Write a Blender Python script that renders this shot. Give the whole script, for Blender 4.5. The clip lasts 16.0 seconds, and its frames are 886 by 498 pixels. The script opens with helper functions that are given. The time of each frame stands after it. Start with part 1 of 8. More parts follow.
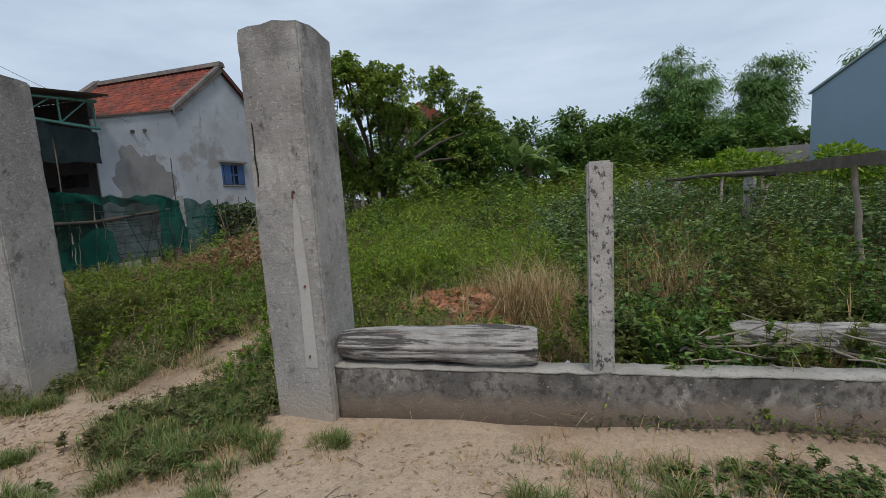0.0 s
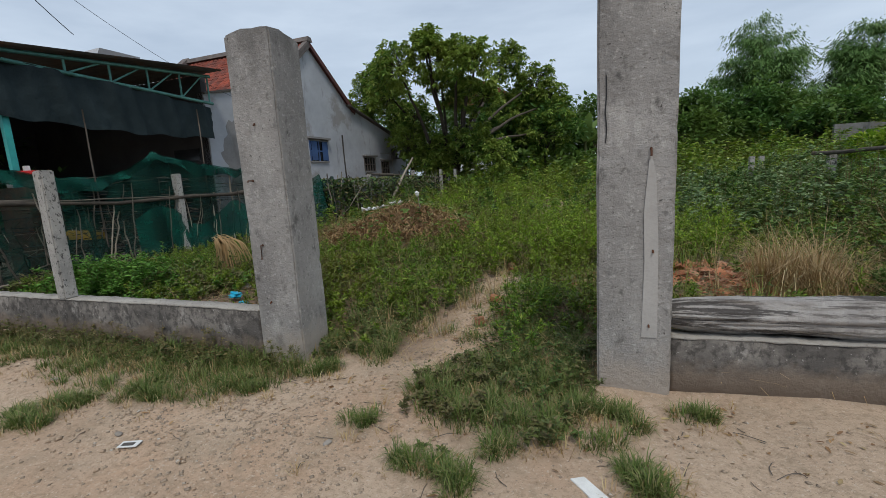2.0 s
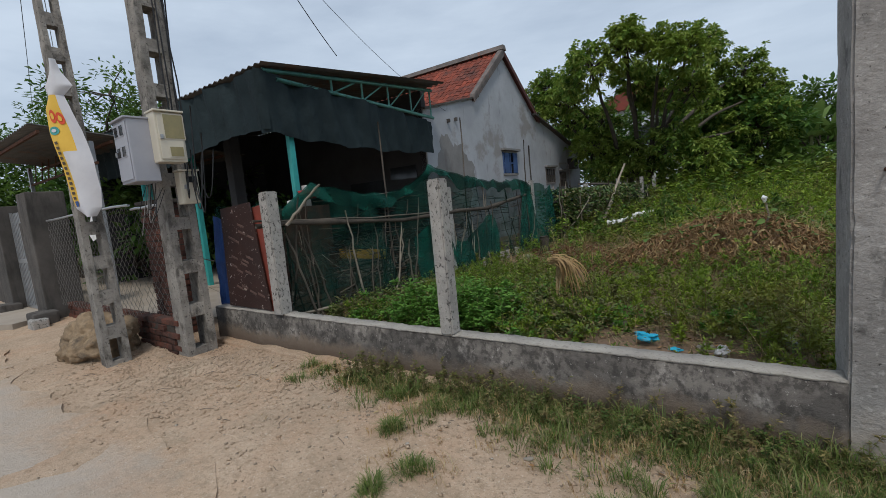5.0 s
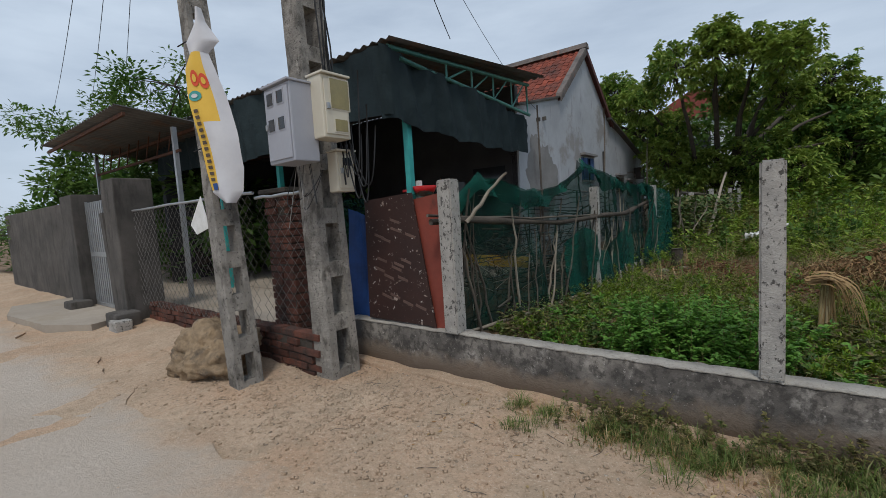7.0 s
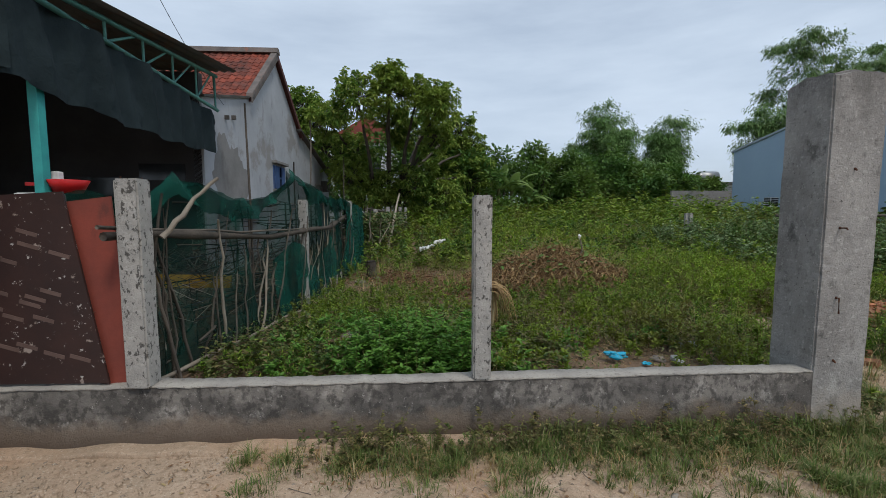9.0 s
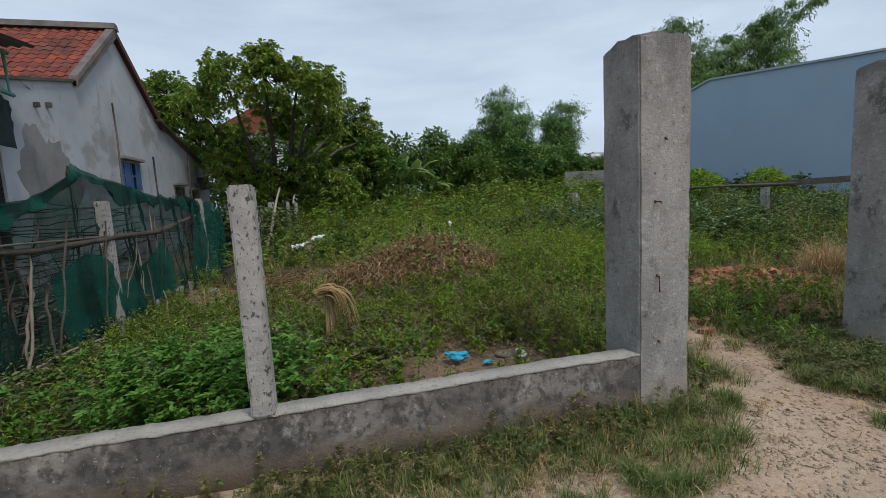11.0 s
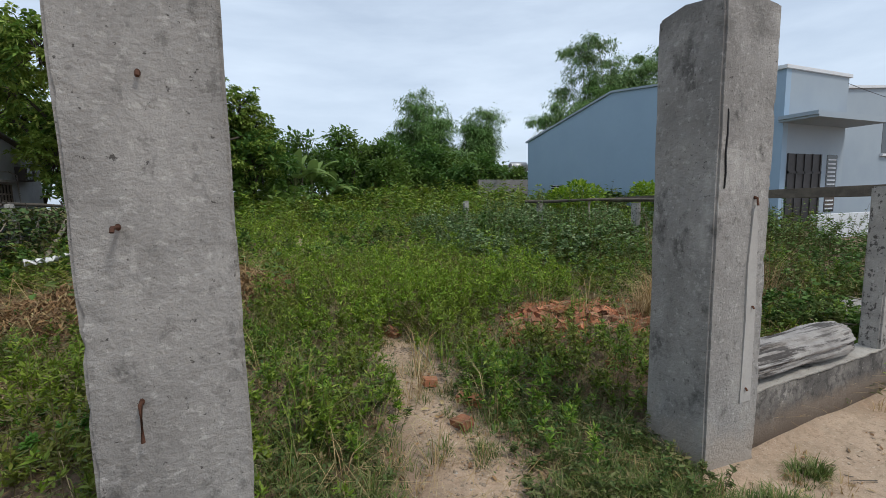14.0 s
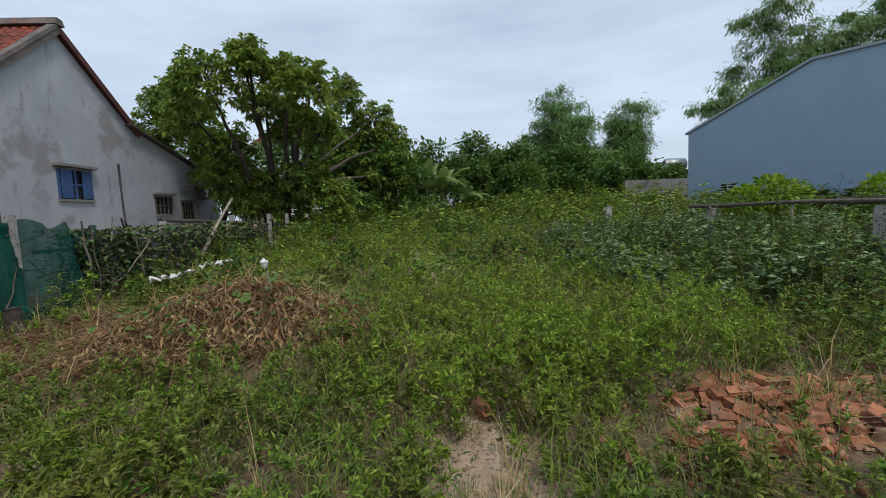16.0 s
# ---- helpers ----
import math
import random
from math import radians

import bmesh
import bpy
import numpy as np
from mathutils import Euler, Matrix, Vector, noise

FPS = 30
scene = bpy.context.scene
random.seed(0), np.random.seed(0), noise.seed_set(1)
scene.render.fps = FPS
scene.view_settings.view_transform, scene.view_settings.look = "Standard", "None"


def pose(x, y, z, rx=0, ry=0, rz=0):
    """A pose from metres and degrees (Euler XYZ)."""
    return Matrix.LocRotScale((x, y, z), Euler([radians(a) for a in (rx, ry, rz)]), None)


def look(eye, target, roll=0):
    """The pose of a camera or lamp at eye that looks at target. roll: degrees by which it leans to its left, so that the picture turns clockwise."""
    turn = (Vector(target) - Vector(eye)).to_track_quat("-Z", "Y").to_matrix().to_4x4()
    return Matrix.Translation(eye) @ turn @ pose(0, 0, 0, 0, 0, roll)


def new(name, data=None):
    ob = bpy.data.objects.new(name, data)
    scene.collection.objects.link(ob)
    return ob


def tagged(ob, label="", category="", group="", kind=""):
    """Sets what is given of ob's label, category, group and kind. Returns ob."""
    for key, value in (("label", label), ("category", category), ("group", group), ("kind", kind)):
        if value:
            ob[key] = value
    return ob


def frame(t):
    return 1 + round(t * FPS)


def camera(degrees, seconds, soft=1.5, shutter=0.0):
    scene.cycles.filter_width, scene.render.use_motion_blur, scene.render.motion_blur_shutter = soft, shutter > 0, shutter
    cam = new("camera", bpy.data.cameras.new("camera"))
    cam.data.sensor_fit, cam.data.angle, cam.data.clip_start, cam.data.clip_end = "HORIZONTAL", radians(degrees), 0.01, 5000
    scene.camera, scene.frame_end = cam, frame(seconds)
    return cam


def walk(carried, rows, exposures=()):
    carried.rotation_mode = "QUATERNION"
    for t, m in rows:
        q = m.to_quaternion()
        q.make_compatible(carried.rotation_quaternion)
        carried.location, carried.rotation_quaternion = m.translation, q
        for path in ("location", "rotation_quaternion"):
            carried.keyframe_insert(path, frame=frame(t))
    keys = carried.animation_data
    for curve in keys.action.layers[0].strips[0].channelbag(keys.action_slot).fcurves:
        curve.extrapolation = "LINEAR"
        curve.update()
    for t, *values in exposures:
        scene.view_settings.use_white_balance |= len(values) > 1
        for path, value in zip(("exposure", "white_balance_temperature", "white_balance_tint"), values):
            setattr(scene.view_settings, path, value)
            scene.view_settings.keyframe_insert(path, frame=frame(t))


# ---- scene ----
cam = camera(91.3, 16.0, soft=0.7)
METRES, EYE, TILT, LEAN, TURN = 13.2, 1.5, 0.0, 0.0, 14.1
PATH = [
    (0, (0.018, 0.121, 1.45), (-0.5, 2.036, 1.2), -3.5),
    (0.5, (-0.454, -0.013, 1.447), (-0.995, 1.894, 1.177), -3.3),
    (1, (-0.976, -0.085, 1.436), (-1.572, 1.802, 1.146), -4.2),
    (1.5, (-1.485, -0.209, 1.43), (-2.181, 1.641, 1.124), -4.5),
    (2, (-1.893, -0.293, 1.428), (-2.555, 1.565, 1.099), -3.3),
    (2.5, (-2.319, -0.304, 1.437), (-2.768, 1.617, 1.11), -2.5),
    (3, (-2.715, -0.416, 1.45), (-3.057, 1.529, 1.131), -3.7),
    (3.5, (-3.263, -0.417, 1.451), (-3.788, 1.493, 1.172), -3.9),
    (4, (-3.864, -0.431, 1.462), (-4.814, 1.314, 1.233), -5.3),
    (4.5, (-4.39, -0.426, 1.497), (-5.427, 1.27, 1.274), -5.4),
    (5, (-4.953, -0.4, 1.526), (-6.097, 1.226, 1.307), -5.4),
    (5.2, (-5.182, -0.414, 1.516), (-6.355, 1.191, 1.3), -5.2),
    (7.3, (-7.242, -0.654, 1.535), (-8.44, 0.94, 1.375), -3.2),
    (7.5, (-7.381, -0.598, 1.541), (-8.503, 1.051, 1.39), -3.8),
    (8, (-7.6, -0.534, 1.546), (-8.523, 1.232, 1.383), -2.6),
    (8.5, (-7.6, -0.517, 1.598), (-7.999, 1.435, 1.427), -0.8),
    (9, (-7.451, -0.474, 1.606), (-7.327, 1.514, 1.428), -0.0),
    (9.2, (-7.381, -0.471, 1.604), (-7.158, 1.509, 1.43), -0.3),
    (11.3, (-6.274, 0.027, 1.585), (-5.786, 1.951, 1.337), -3.1),
    (11.5, (-6.074, 0.066, 1.606), (-5.591, 1.99, 1.352), -2.7),
    (12, (-5.648, 0.257, 1.592), (-4.988, 2.127, 1.332), -2.4),
    (12.5, (-5.231, 0.415, 1.593), (-4.42, 2.226, 1.344), -2.4),
    (13, (-4.803, 0.552, 1.587), (-4.004, 2.371, 1.354), -1.0),
    (13.5, (-4.402, 0.776, 1.554), (-3.622, 2.603, 1.328), -0.7),
    (14, (-4.032, 1.004, 1.536), (-3.28, 2.844, 1.314), -1.1),
    (14.5, (-3.74, 1.257, 1.565), (-3.225, 3.179, 1.357), -1.9),
    (15, (-3.58, 1.614, 1.586), (-3.208, 3.567, 1.37), -2.0),
    (15.5, (-3.426, 1.976, 1.589), (-3.173, 3.949, 1.382), -2.7),
    (16, (-3.326, 2.327, 1.598), (-3.185, 4.314, 1.421), -2.5),
]
walk(cam, [(t, look(eye, target, roll)) for t, eye, target, roll in PATH],
     exposures=[(0, -0.05), (3.5, -0.08), (5, -0.12), (7.5, -0.16), (9, 0.0), (12.5, 0.04), (13, 0.08), (13.5, 0.18), (14, 0.2), (14.5, 0.22), (15, 0.33), (15.5, 0.26), (16, 0.1)])


# ---- sky, sun ----
SUN_ELEV, SUN_AZ = 58.0, 150.0
world = bpy.data.worlds.new("world")
scene.world = world
world.use_nodes = True
wn, wl = world.node_tree.nodes, world.node_tree.links
wn.clear()
w_out, w_bg, w_sky = wn.new("ShaderNodeOutputWorld"), wn.new("ShaderNodeBackground"), wn.new("ShaderNodeTexSky")
w_sky.sky_type, w_sky.sun_disc = "NISHITA", False
w_sky.sun_elevation, w_sky.sun_rotation = radians(SUN_ELEV), radians(SUN_AZ)
w_sky.air_density, w_sky.dust_density, w_sky.ozone_density = 1.0, 2.5, 1.5
w_tc, w_map, w_noise, w_ramp, w_mix = (wn.new("ShaderNodeTexCoord"), wn.new("ShaderNodeMapping"), wn.new("ShaderNodeTexNoise"),
                                       wn.new("ShaderNodeValToRGB"), wn.new("ShaderNodeMix"))
w_map.inputs["Scale"].default_value = (1.0, 1.6, 5.0)
w_map.inputs["Rotation"].default_value = (0.15, 0.1, 0.5)
w_noise.inputs["Scale"].default_value, w_noise.inputs["Detail"].default_value, w_noise.inputs["Roughness"].default_value = 1.7, 7.0, 0.55
w_ramp.color_ramp.elements[0].position, w_ramp.color_ramp.elements[1].position = 0.34, 0.66
w_ramp.color_ramp.elements[0].color, w_ramp.color_ramp.elements[1].color = (0.62, 0.62, 0.62, 1), (1, 1, 1, 1)
w_mix.data_type = "RGBA"
w_mix.inputs["B"].default_value = (5.9, 6.95, 8.3, 1)
wl.new(w_tc.outputs["Generated"], w_map.inputs["Vector"])
wl.new(w_map.outputs["Vector"], w_noise.inputs["Vector"])
wl.new(w_noise.outputs["Fac"], w_ramp.inputs["Fac"])
wl.new(w_ramp.outputs["Color"], w_mix.inputs["Factor"])
wl.new(w_sky.outputs["Color"], w_mix.inputs["A"])
wl.new(w_mix.outputs["Result"], w_bg.inputs["Color"])
wl.new(w_bg.outputs["Background"], w_out.inputs["Surface"])
w_bg.inputs["Strength"].default_value = 0.108
sun = new("sun", bpy.data.lights.new("sun", "SUN"))
sun.data.energy, sun.data.angle, sun.data.color = 1.7, radians(11), (1.0, 0.95, 0.87)
az, el = radians(SUN_AZ), radians(SUN_ELEV)
sun.matrix_world = look((0, 0, 0), (-math.sin(az) * math.cos(el), -math.cos(az) * math.cos(el), -math.sin(el)))
scene.view_settings.exposure = 0.0


# ---- materials ----
def node_mat(name):
    m = bpy.data.materials.new(name)
    m.use_nodes = True
    nt = m.node_tree
    return m, nt, nt.nodes["Principled BSDF"]


def noise_fac(nt, scale, detail=4.0, rough=0.6, lo=0.35, hi=0.65, stretch=(1, 1, 1), coord=None):
    """A noise of world size, stretched, as a factor between 0 and 1."""
    n, mp, rp = nt.nodes.new("ShaderNodeTexNoise"), nt.nodes.new("ShaderNodeMapping"), nt.nodes.new("ShaderNodeMapRange")
    if coord is None:
        coord = nt.nodes.new("ShaderNodeNewGeometry").outputs["Position"]
    nt.links.new(coord, mp.inputs["Vector"])
    mp.inputs["Scale"].default_value = stretch
    nt.links.new(mp.outputs["Vector"], n.inputs["Vector"])
    n.inputs["Scale"].default_value, n.inputs["Detail"].default_value, n.inputs["Roughness"].default_value = scale, detail, rough
    rp.inputs["From Min"].default_value, rp.inputs["From Max"].default_value = lo, hi
    nt.links.new(n.outputs["Fac"], rp.inputs["Value"])
    return rp.outputs["Result"]


def mix_col(nt, fac, a, b):
    x = nt.nodes.new("ShaderNodeMix")
    x.data_type = "RGBA"
    for sock, v in (("Factor", fac), ("A", a), ("B", b)):
        if isinstance(v, (float, int)):
            x.inputs[sock].default_value = v
        elif isinstance(v, tuple):
            x.inputs[sock].default_value = (*v, 1)
        else:
            nt.links.new(v, x.inputs[sock])
    return x.outputs["Result"]


def scaled(nt, v, k):
    m = nt.nodes.new("ShaderNodeMath")
    m.operation = "MULTIPLY"
    nt.links.new(v, m.inputs[0])
    m.inputs[1].default_value = k
    return m.outputs[0]


def surface(name, a, b, scale=3.0, rough=0.85, metal=0.0, bump=0.3, bump_scale=60.0, stains=(), vary=0.0, spec=0.3, grain=0.25):
    """Two tones at a large scale, fine grain, stains [(colour, scale, lo, hi, stretch, amount)] and relief."""
    m, nt, bs = node_mat(name)
    col = mix_col(nt, noise_fac(nt, scale, 5), a, b)
    fine = noise_fac(nt, scale * 14, 3, 0.7, 0.3, 0.7)
    col = mix_col(nt, scaled(nt, fine, grain), col, tuple(0.55 * v for v in a))
    for c, sc, lo, hi, st, amount in stains:
        col = mix_col(nt, scaled(nt, noise_fac(nt, sc, 6, 0.65, lo, hi, st), amount), col, c)
    if vary:
        info, hsv, mr = nt.nodes.new("ShaderNodeObjectInfo"), nt.nodes.new("ShaderNodeHueSaturation"), nt.nodes.new("ShaderNodeMapRange")
        mr.inputs["To Min"].default_value, mr.inputs["To Max"].default_value = 1 - vary, 1 + vary
        nt.links.new(info.outputs["Random"], mr.inputs["Value"])
        nt.links.new(mr.outputs["Result"], hsv.inputs["Value"])
        nt.links.new(col, hsv.inputs["Color"])
        col = hsv.outputs["Color"]
    nt.links.new(col, bs.inputs["Base Color"])
    bs.inputs["Roughness"].default_value, bs.inputs["Metallic"].default_value = rough, metal
    bs.inputs["Specular IOR Level"].default_value = spec
    if bump:
        bp = nt.nodes.new("ShaderNodeBump")
        bp.inputs["Strength"].default_value, bp.inputs["Distance"].default_value = bump, 0.02
        nt.links.new(noise_fac(nt, bump_scale, 6, 0.7, 0.2, 0.8), bp.inputs["Height"])
        nt.links.new(bp.outputs["Normal"], bs.inputs["Normal"])
    return m


def leaf_mat(name, cols, patch=None, patch_scale=0.5, lucent=0.3, rough=0.5, dry=None):
    """Leaves: a tone for each leaf, and patches of another tone over the field."""
    m, nt, bs = node_mat(name)
    geo, rp = nt.nodes.new("ShaderNodeNewGeometry"), nt.nodes.new("ShaderNodeValToRGB")
    while len(rp.color_ramp.elements) < len(cols):
        rp.color_ramp.elements.new(0.5)
    for i, c in enumerate(cols):
        rp.color_ramp.elements[i].position = i / (len(cols) - 1)
        rp.color_ramp.elements[i].color = (*c, 1)
    nt.links.new(geo.outputs["Random Per Island"], rp.inputs["Fac"])
    col = rp.outputs["Color"]
    if patch:
        col = mix_col(nt, scaled(nt, noise_fac(nt, patch_scale, 3, 0.6, 0.45, 0.62), 0.7), col, patch)
    if dry:
        col = mix_col(nt, scaled(nt, noise_fac(nt, 0.9, 4, 0.65, 0.52, 0.68, (1, 1, 0.3)), 0.75), col, dry)
    nt.links.new(col, bs.inputs["Base Color"])
    bs.inputs["Roughness"].default_value = rough
    bs.inputs["Specular IOR Level"].default_value = 0.25
    tr, mx = nt.nodes.new("ShaderNodeBsdfTranslucent"), nt.nodes.new("ShaderNodeMixShader")
    nt.links.new(col, tr.inputs["Color"])
    mx.inputs["Fac"].default_value = lucent
    nt.links.new(bs.outputs["BSDF"], mx.inputs[1])
    nt.links.new(tr.outputs["BSDF"], mx.inputs[2])
    nt.links.new(mx.outputs["Shader"], nt.nodes["Material Output"].inputs["Surface"])
    return m


def net_mat(name, col, col2, cover):
    """Woven shade net: threads and open gaps."""
    m, nt, bs = node_mat(name)
    c = mix_col(nt, noise_fac(nt, 3, 4), col, col2)
    nt.links.new(c, bs.inputs["Base Color"])
    bs.inputs["Roughness"].default_value, bs.inputs["Specular IOR Level"].default_value = 0.9, 0.1
    tp, mx = nt.nodes.new("ShaderNodeBsdfTransparent"), nt.nodes.new("ShaderNodeMixShader")
    fac = nt.nodes.new("ShaderNodeMapRange")
    nt.links.new(noise_fac(nt, 5, 5, 0.7, 0.3, 0.7), fac.inputs["Value"])
    fac.inputs["To Min"].default_value, fac.inputs["To Max"].default_value = cover - 0.09, min(1, cover + 0.09)
    nt.links.new(fac.outputs["Result"], mx.inputs["Fac"])
    nt.links.new(tp.outputs["BSDF"], mx.inputs[1])
    nt.links.new(bs.outputs["BSDF"], mx.inputs[2])
    nt.links.new(mx.outputs["Shader"], nt.nodes["Material Output"].inputs["Surface"])
    return m


def splash(m, col, top, soft, amount):
    """Soil splashed on a foot of masonry: an uneven rim round the height top."""
    nt = m.node_tree
    bs = nt.nodes["Principled BSDF"]
    old = bs.inputs["Base Color"].links[0].from_socket
    sep, ad, rp = nt.nodes.new("ShaderNodeSeparateXYZ"), nt.nodes.new("ShaderNodeMath"), nt.nodes.new("ShaderNodeMapRange")
    nt.links.new(nt.nodes.new("ShaderNodeNewGeometry").outputs["Position"], sep.inputs["Vector"])
    ad.operation = "ADD"
    nt.links.new(sep.outputs["Z"], ad.inputs[0])
    nt.links.new(scaled(nt, noise_fac(nt, 3.2, 6, 0.7, 0.2, 0.8), 2.2 * soft), ad.inputs[1])
    nt.links.new(ad.outputs[0], rp.inputs["Value"])
    rp.inputs["From Min"].default_value, rp.inputs["From Max"].default_value = top + 1.1 * soft + soft * 0.5, top + 1.1 * soft - soft * 0.5
    nt.links.new(mix_col(nt, scaled(nt, rp.outputs["Result"], amount), old, col), bs.inputs["Base Color"])
    return m


def mildew(m, col, low, soft, amount):
    """Black mildew on the heads of pillars: an uneven lower rim round the height low."""
    nt = m.node_tree
    bs = nt.nodes["Principled BSDF"]
    old = bs.inputs["Base Color"].links[0].from_socket
    sep, ad, rp = nt.nodes.new("ShaderNodeSeparateXYZ"), nt.nodes.new("ShaderNodeMath"), nt.nodes.new("ShaderNodeMapRange")
    nt.links.new(nt.nodes.new("ShaderNodeNewGeometry").outputs["Position"], sep.inputs["Vector"])
    ad.operation = "ADD"
    nt.links.new(sep.outputs["Z"], ad.inputs[0])
    nt.links.new(scaled(nt, noise_fac(nt, 5.0, 6, 0.75, 0.25, 0.75, (1, 1, 0.6)), 2.2 * soft), ad.inputs[1])
    nt.links.new(ad.outputs[0], rp.inputs["Value"])
    rp.inputs["From Min"].default_value, rp.inputs["From Max"].default_value = low + 1.1 * soft, low + 2.1 * soft
    nt.links.new(mix_col(nt, scaled(nt, rp.outputs["Result"], amount), old, col), bs.inputs["Base Color"])
    return m


DARK = (0.045, 0.042, 0.04)
M_PILLAR = surface("pillar_concrete", (0.37, 0.354, 0.334), (0.265, 0.254, 0.241), 2.2, 0.92, bump=0.5, bump_scale=40, grain=0.28, stains=[
    ((0.2, 0.19, 0.18), 1.7, 0.47, 0.64, (1.4, 1.4, 0.7), 0.75), (DARK, 6.0, 0.58, 0.68, (1, 1, 0.7), 0.65), ((0.06, 0.055, 0.05), 44.0, 0.635, 0.675, (1, 1, 1), 0.9), ((0.54, 0.52, 0.49), 30.0, 0.56, 0.66, (1, 1, 1), 0.4),
    ((0.12, 0.115, 0.11), 17.0, 0.59, 0.65, (1, 1, 0.8), 0.5), ((0.52, 0.5, 0.47), 3.2, 0.57, 0.7, (1, 1, 0.5), 0.55), ((0.2, 0.19, 0.18), 7.0, 0.6, 0.64, (0.6, 0.6, 3.5), 0.45)])
M_PLINTH = surface("plinth_cement", (0.37, 0.345, 0.31), (0.25, 0.235, 0.215), 3, 0.9, bump=0.3, bump_scale=40, stains=[(DARK, 4.0, 0.58, 0.7, (1, 1, 0.5), 0.5)])
M_PATCH = surface("smooth_mortar", (0.43, 0.413, 0.39), (0.37, 0.356, 0.336), 4, 0.9, bump=0.15, bump_scale=60)
M_WALL = surface("mildewed_plaster", (0.235, 0.212, 0.188), (0.15, 0.136, 0.122), 1.7, 0.93, bump=0.5, bump_scale=50, stains=[
    ((0.055, 0.05, 0.046), 2.3, 0.4, 0.57, (1.0, 1.0, 1.3), 0.8), ((0.36, 0.335, 0.305), 5.0, 0.58, 0.66, (1, 1, 0.8), 0.5), ((0.04, 0.036, 0.033), 19.0, 0.48, 0.6, (1.0, 1.0, 0.8), 0.75), ((0.42, 0.39, 0.36), 38.0, 0.63, 0.67, (1, 1, 1), 0.5)])
splash(M_WALL, (0.19, 0.147, 0.112), 0.17, 0.1, 0.85)
mildew(M_PILLAR, (0.1, 0.095, 0.09), 2.28, 0.3, 0.6)
splash(M_PILLAR, (0.36, 0.31, 0.26), 0.22, 0.16, 0.75)
M_COPING = surface("mortar_coping", (0.44, 0.41, 0.36), (0.33, 0.305, 0.275), 4, 0.95, bump=0.6, bump_scale=60, stains=[((0.16, 0.145, 0.13), 45, 0.57, 0.65, (1, 1, 1), 0.6), ((0.14, 0.13, 0.12), 5, 0.58, 0.68, (1, 1, 1), 0.7)])
M_POST = surface("post_concrete", (0.42, 0.4, 0.37), (0.29, 0.28, 0.262), 7, 0.9, bump=0.45, bump_scale=28, stains=[((0.06, 0.056, 0.052), 32, 0.555, 0.605, (1, 1, 0.7), 0.9), ((0.5, 0.48, 0.45), 50, 0.58, 0.66, (1, 1, 1), 0.45)])
M_POLE = surface("pole_concrete", (0.35, 0.325, 0.29), (0.2, 0.187, 0.17), 4, 0.92, bump=0.9, bump_scale=22, stains=[((0.075, 0.068, 0.06), 7, 0.5, 0.63, (1, 1, 0.6), 0.75), ((0.45, 0.42, 0.37), 9, 0.6, 0.68, (1, 1, 0.6), 0.6), ((0.04, 0.036, 0.033), 35, 0.58, 0.66, (1, 1, 1), 0.8)])
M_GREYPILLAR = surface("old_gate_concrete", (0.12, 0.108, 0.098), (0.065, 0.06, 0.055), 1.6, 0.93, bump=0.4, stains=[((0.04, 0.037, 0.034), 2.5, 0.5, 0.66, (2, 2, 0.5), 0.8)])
M_ROAD = surface("road_concrete", (0.4, 0.345, 0.285), (0.33, 0.285, 0.235), 0.8, 0.9, bump=0.15, bump_scale=80, stains=[((0.3, 0.25, 0.19), 1.1, 0.5, 0.65, (1, 1, 1), 0.7)])
M_STONE = surface("stone", (0.34, 0.3, 0.25), (0.22, 0.2, 0.18), 5, 0.9, bump=0.5, bump_scale=30, vary=0.3)
M_BOULDER = surface("boulder_stone", (0.4, 0.29, 0.18), (0.2, 0.145, 0.095), 9, 0.92, bump=1.0, bump_scale=24, stains=[((0.1, 0.085, 0.07), 7, 0.55, 0.66, (1, 1, 1), 0.7)])
M_GRAVEL = surface("gravel_stone", (0.4, 0.31, 0.22), (0.22, 0.175, 0.135), 30, 0.95, bump=0, stains=[((0.5, 0.46, 0.4), 14, 0.58, 0.64, (1, 1, 1), 0.8)])
M_LOG = surface("weathered_wood", (0.5, 0.47, 0.44), (0.3, 0.28, 0.262), 5, 0.85, bump=0.8, bump_scale=40, stains=[
    ((0.04, 0.035, 0.032), 9, 0.53, 0.58, (0.13, 1.6, 1.6), 0.85), ((0.07, 0.06, 0.055), 30, 0.55, 0.62, (0.1, 1.5, 1.5), 0.7), ((0.2, 0.16, 0.13), 4, 0.55, 0.7, (0.3, 1.5, 1.5), 0.6)])
M_STICK = surface("stick_bark", (0.15, 0.125, 0.1), (0.09, 0.075, 0.063), 8, 0.9, bump=0.5, bump_scale=60, vary=0.3)
M_PALESTICK = surface("pale_stick", (0.33, 0.28, 0.22), (0.22, 0.19, 0.155), 8, 0.9, bump=0.4, vary=0.25)
M_BARK = surface("tree_bark", (0.1, 0.083, 0.066), (0.055, 0.046, 0.039), 5, 0.93, bump=0.7, bump_scale=30)
M_BAMBOO = surface("bamboo_culm", (0.16, 0.19, 0.07), (0.2, 0.19, 0.1), 4, 0.6, bump=0.1)
M_BRICK = surface("hollow_clay_brick", (0.5, 0.2, 0.1), (0.33, 0.135, 0.075), 8, 0.9, bump=0.4, bump_scale=70, vary=0.42, stains=[((0.36, 0.28, 0.2), 5, 0.5, 0.66, (1, 1, 1), 0.7), ((0.12, 0.085, 0.06), 9, 0.52, 0.66, (1, 1, 1), 0.6)])
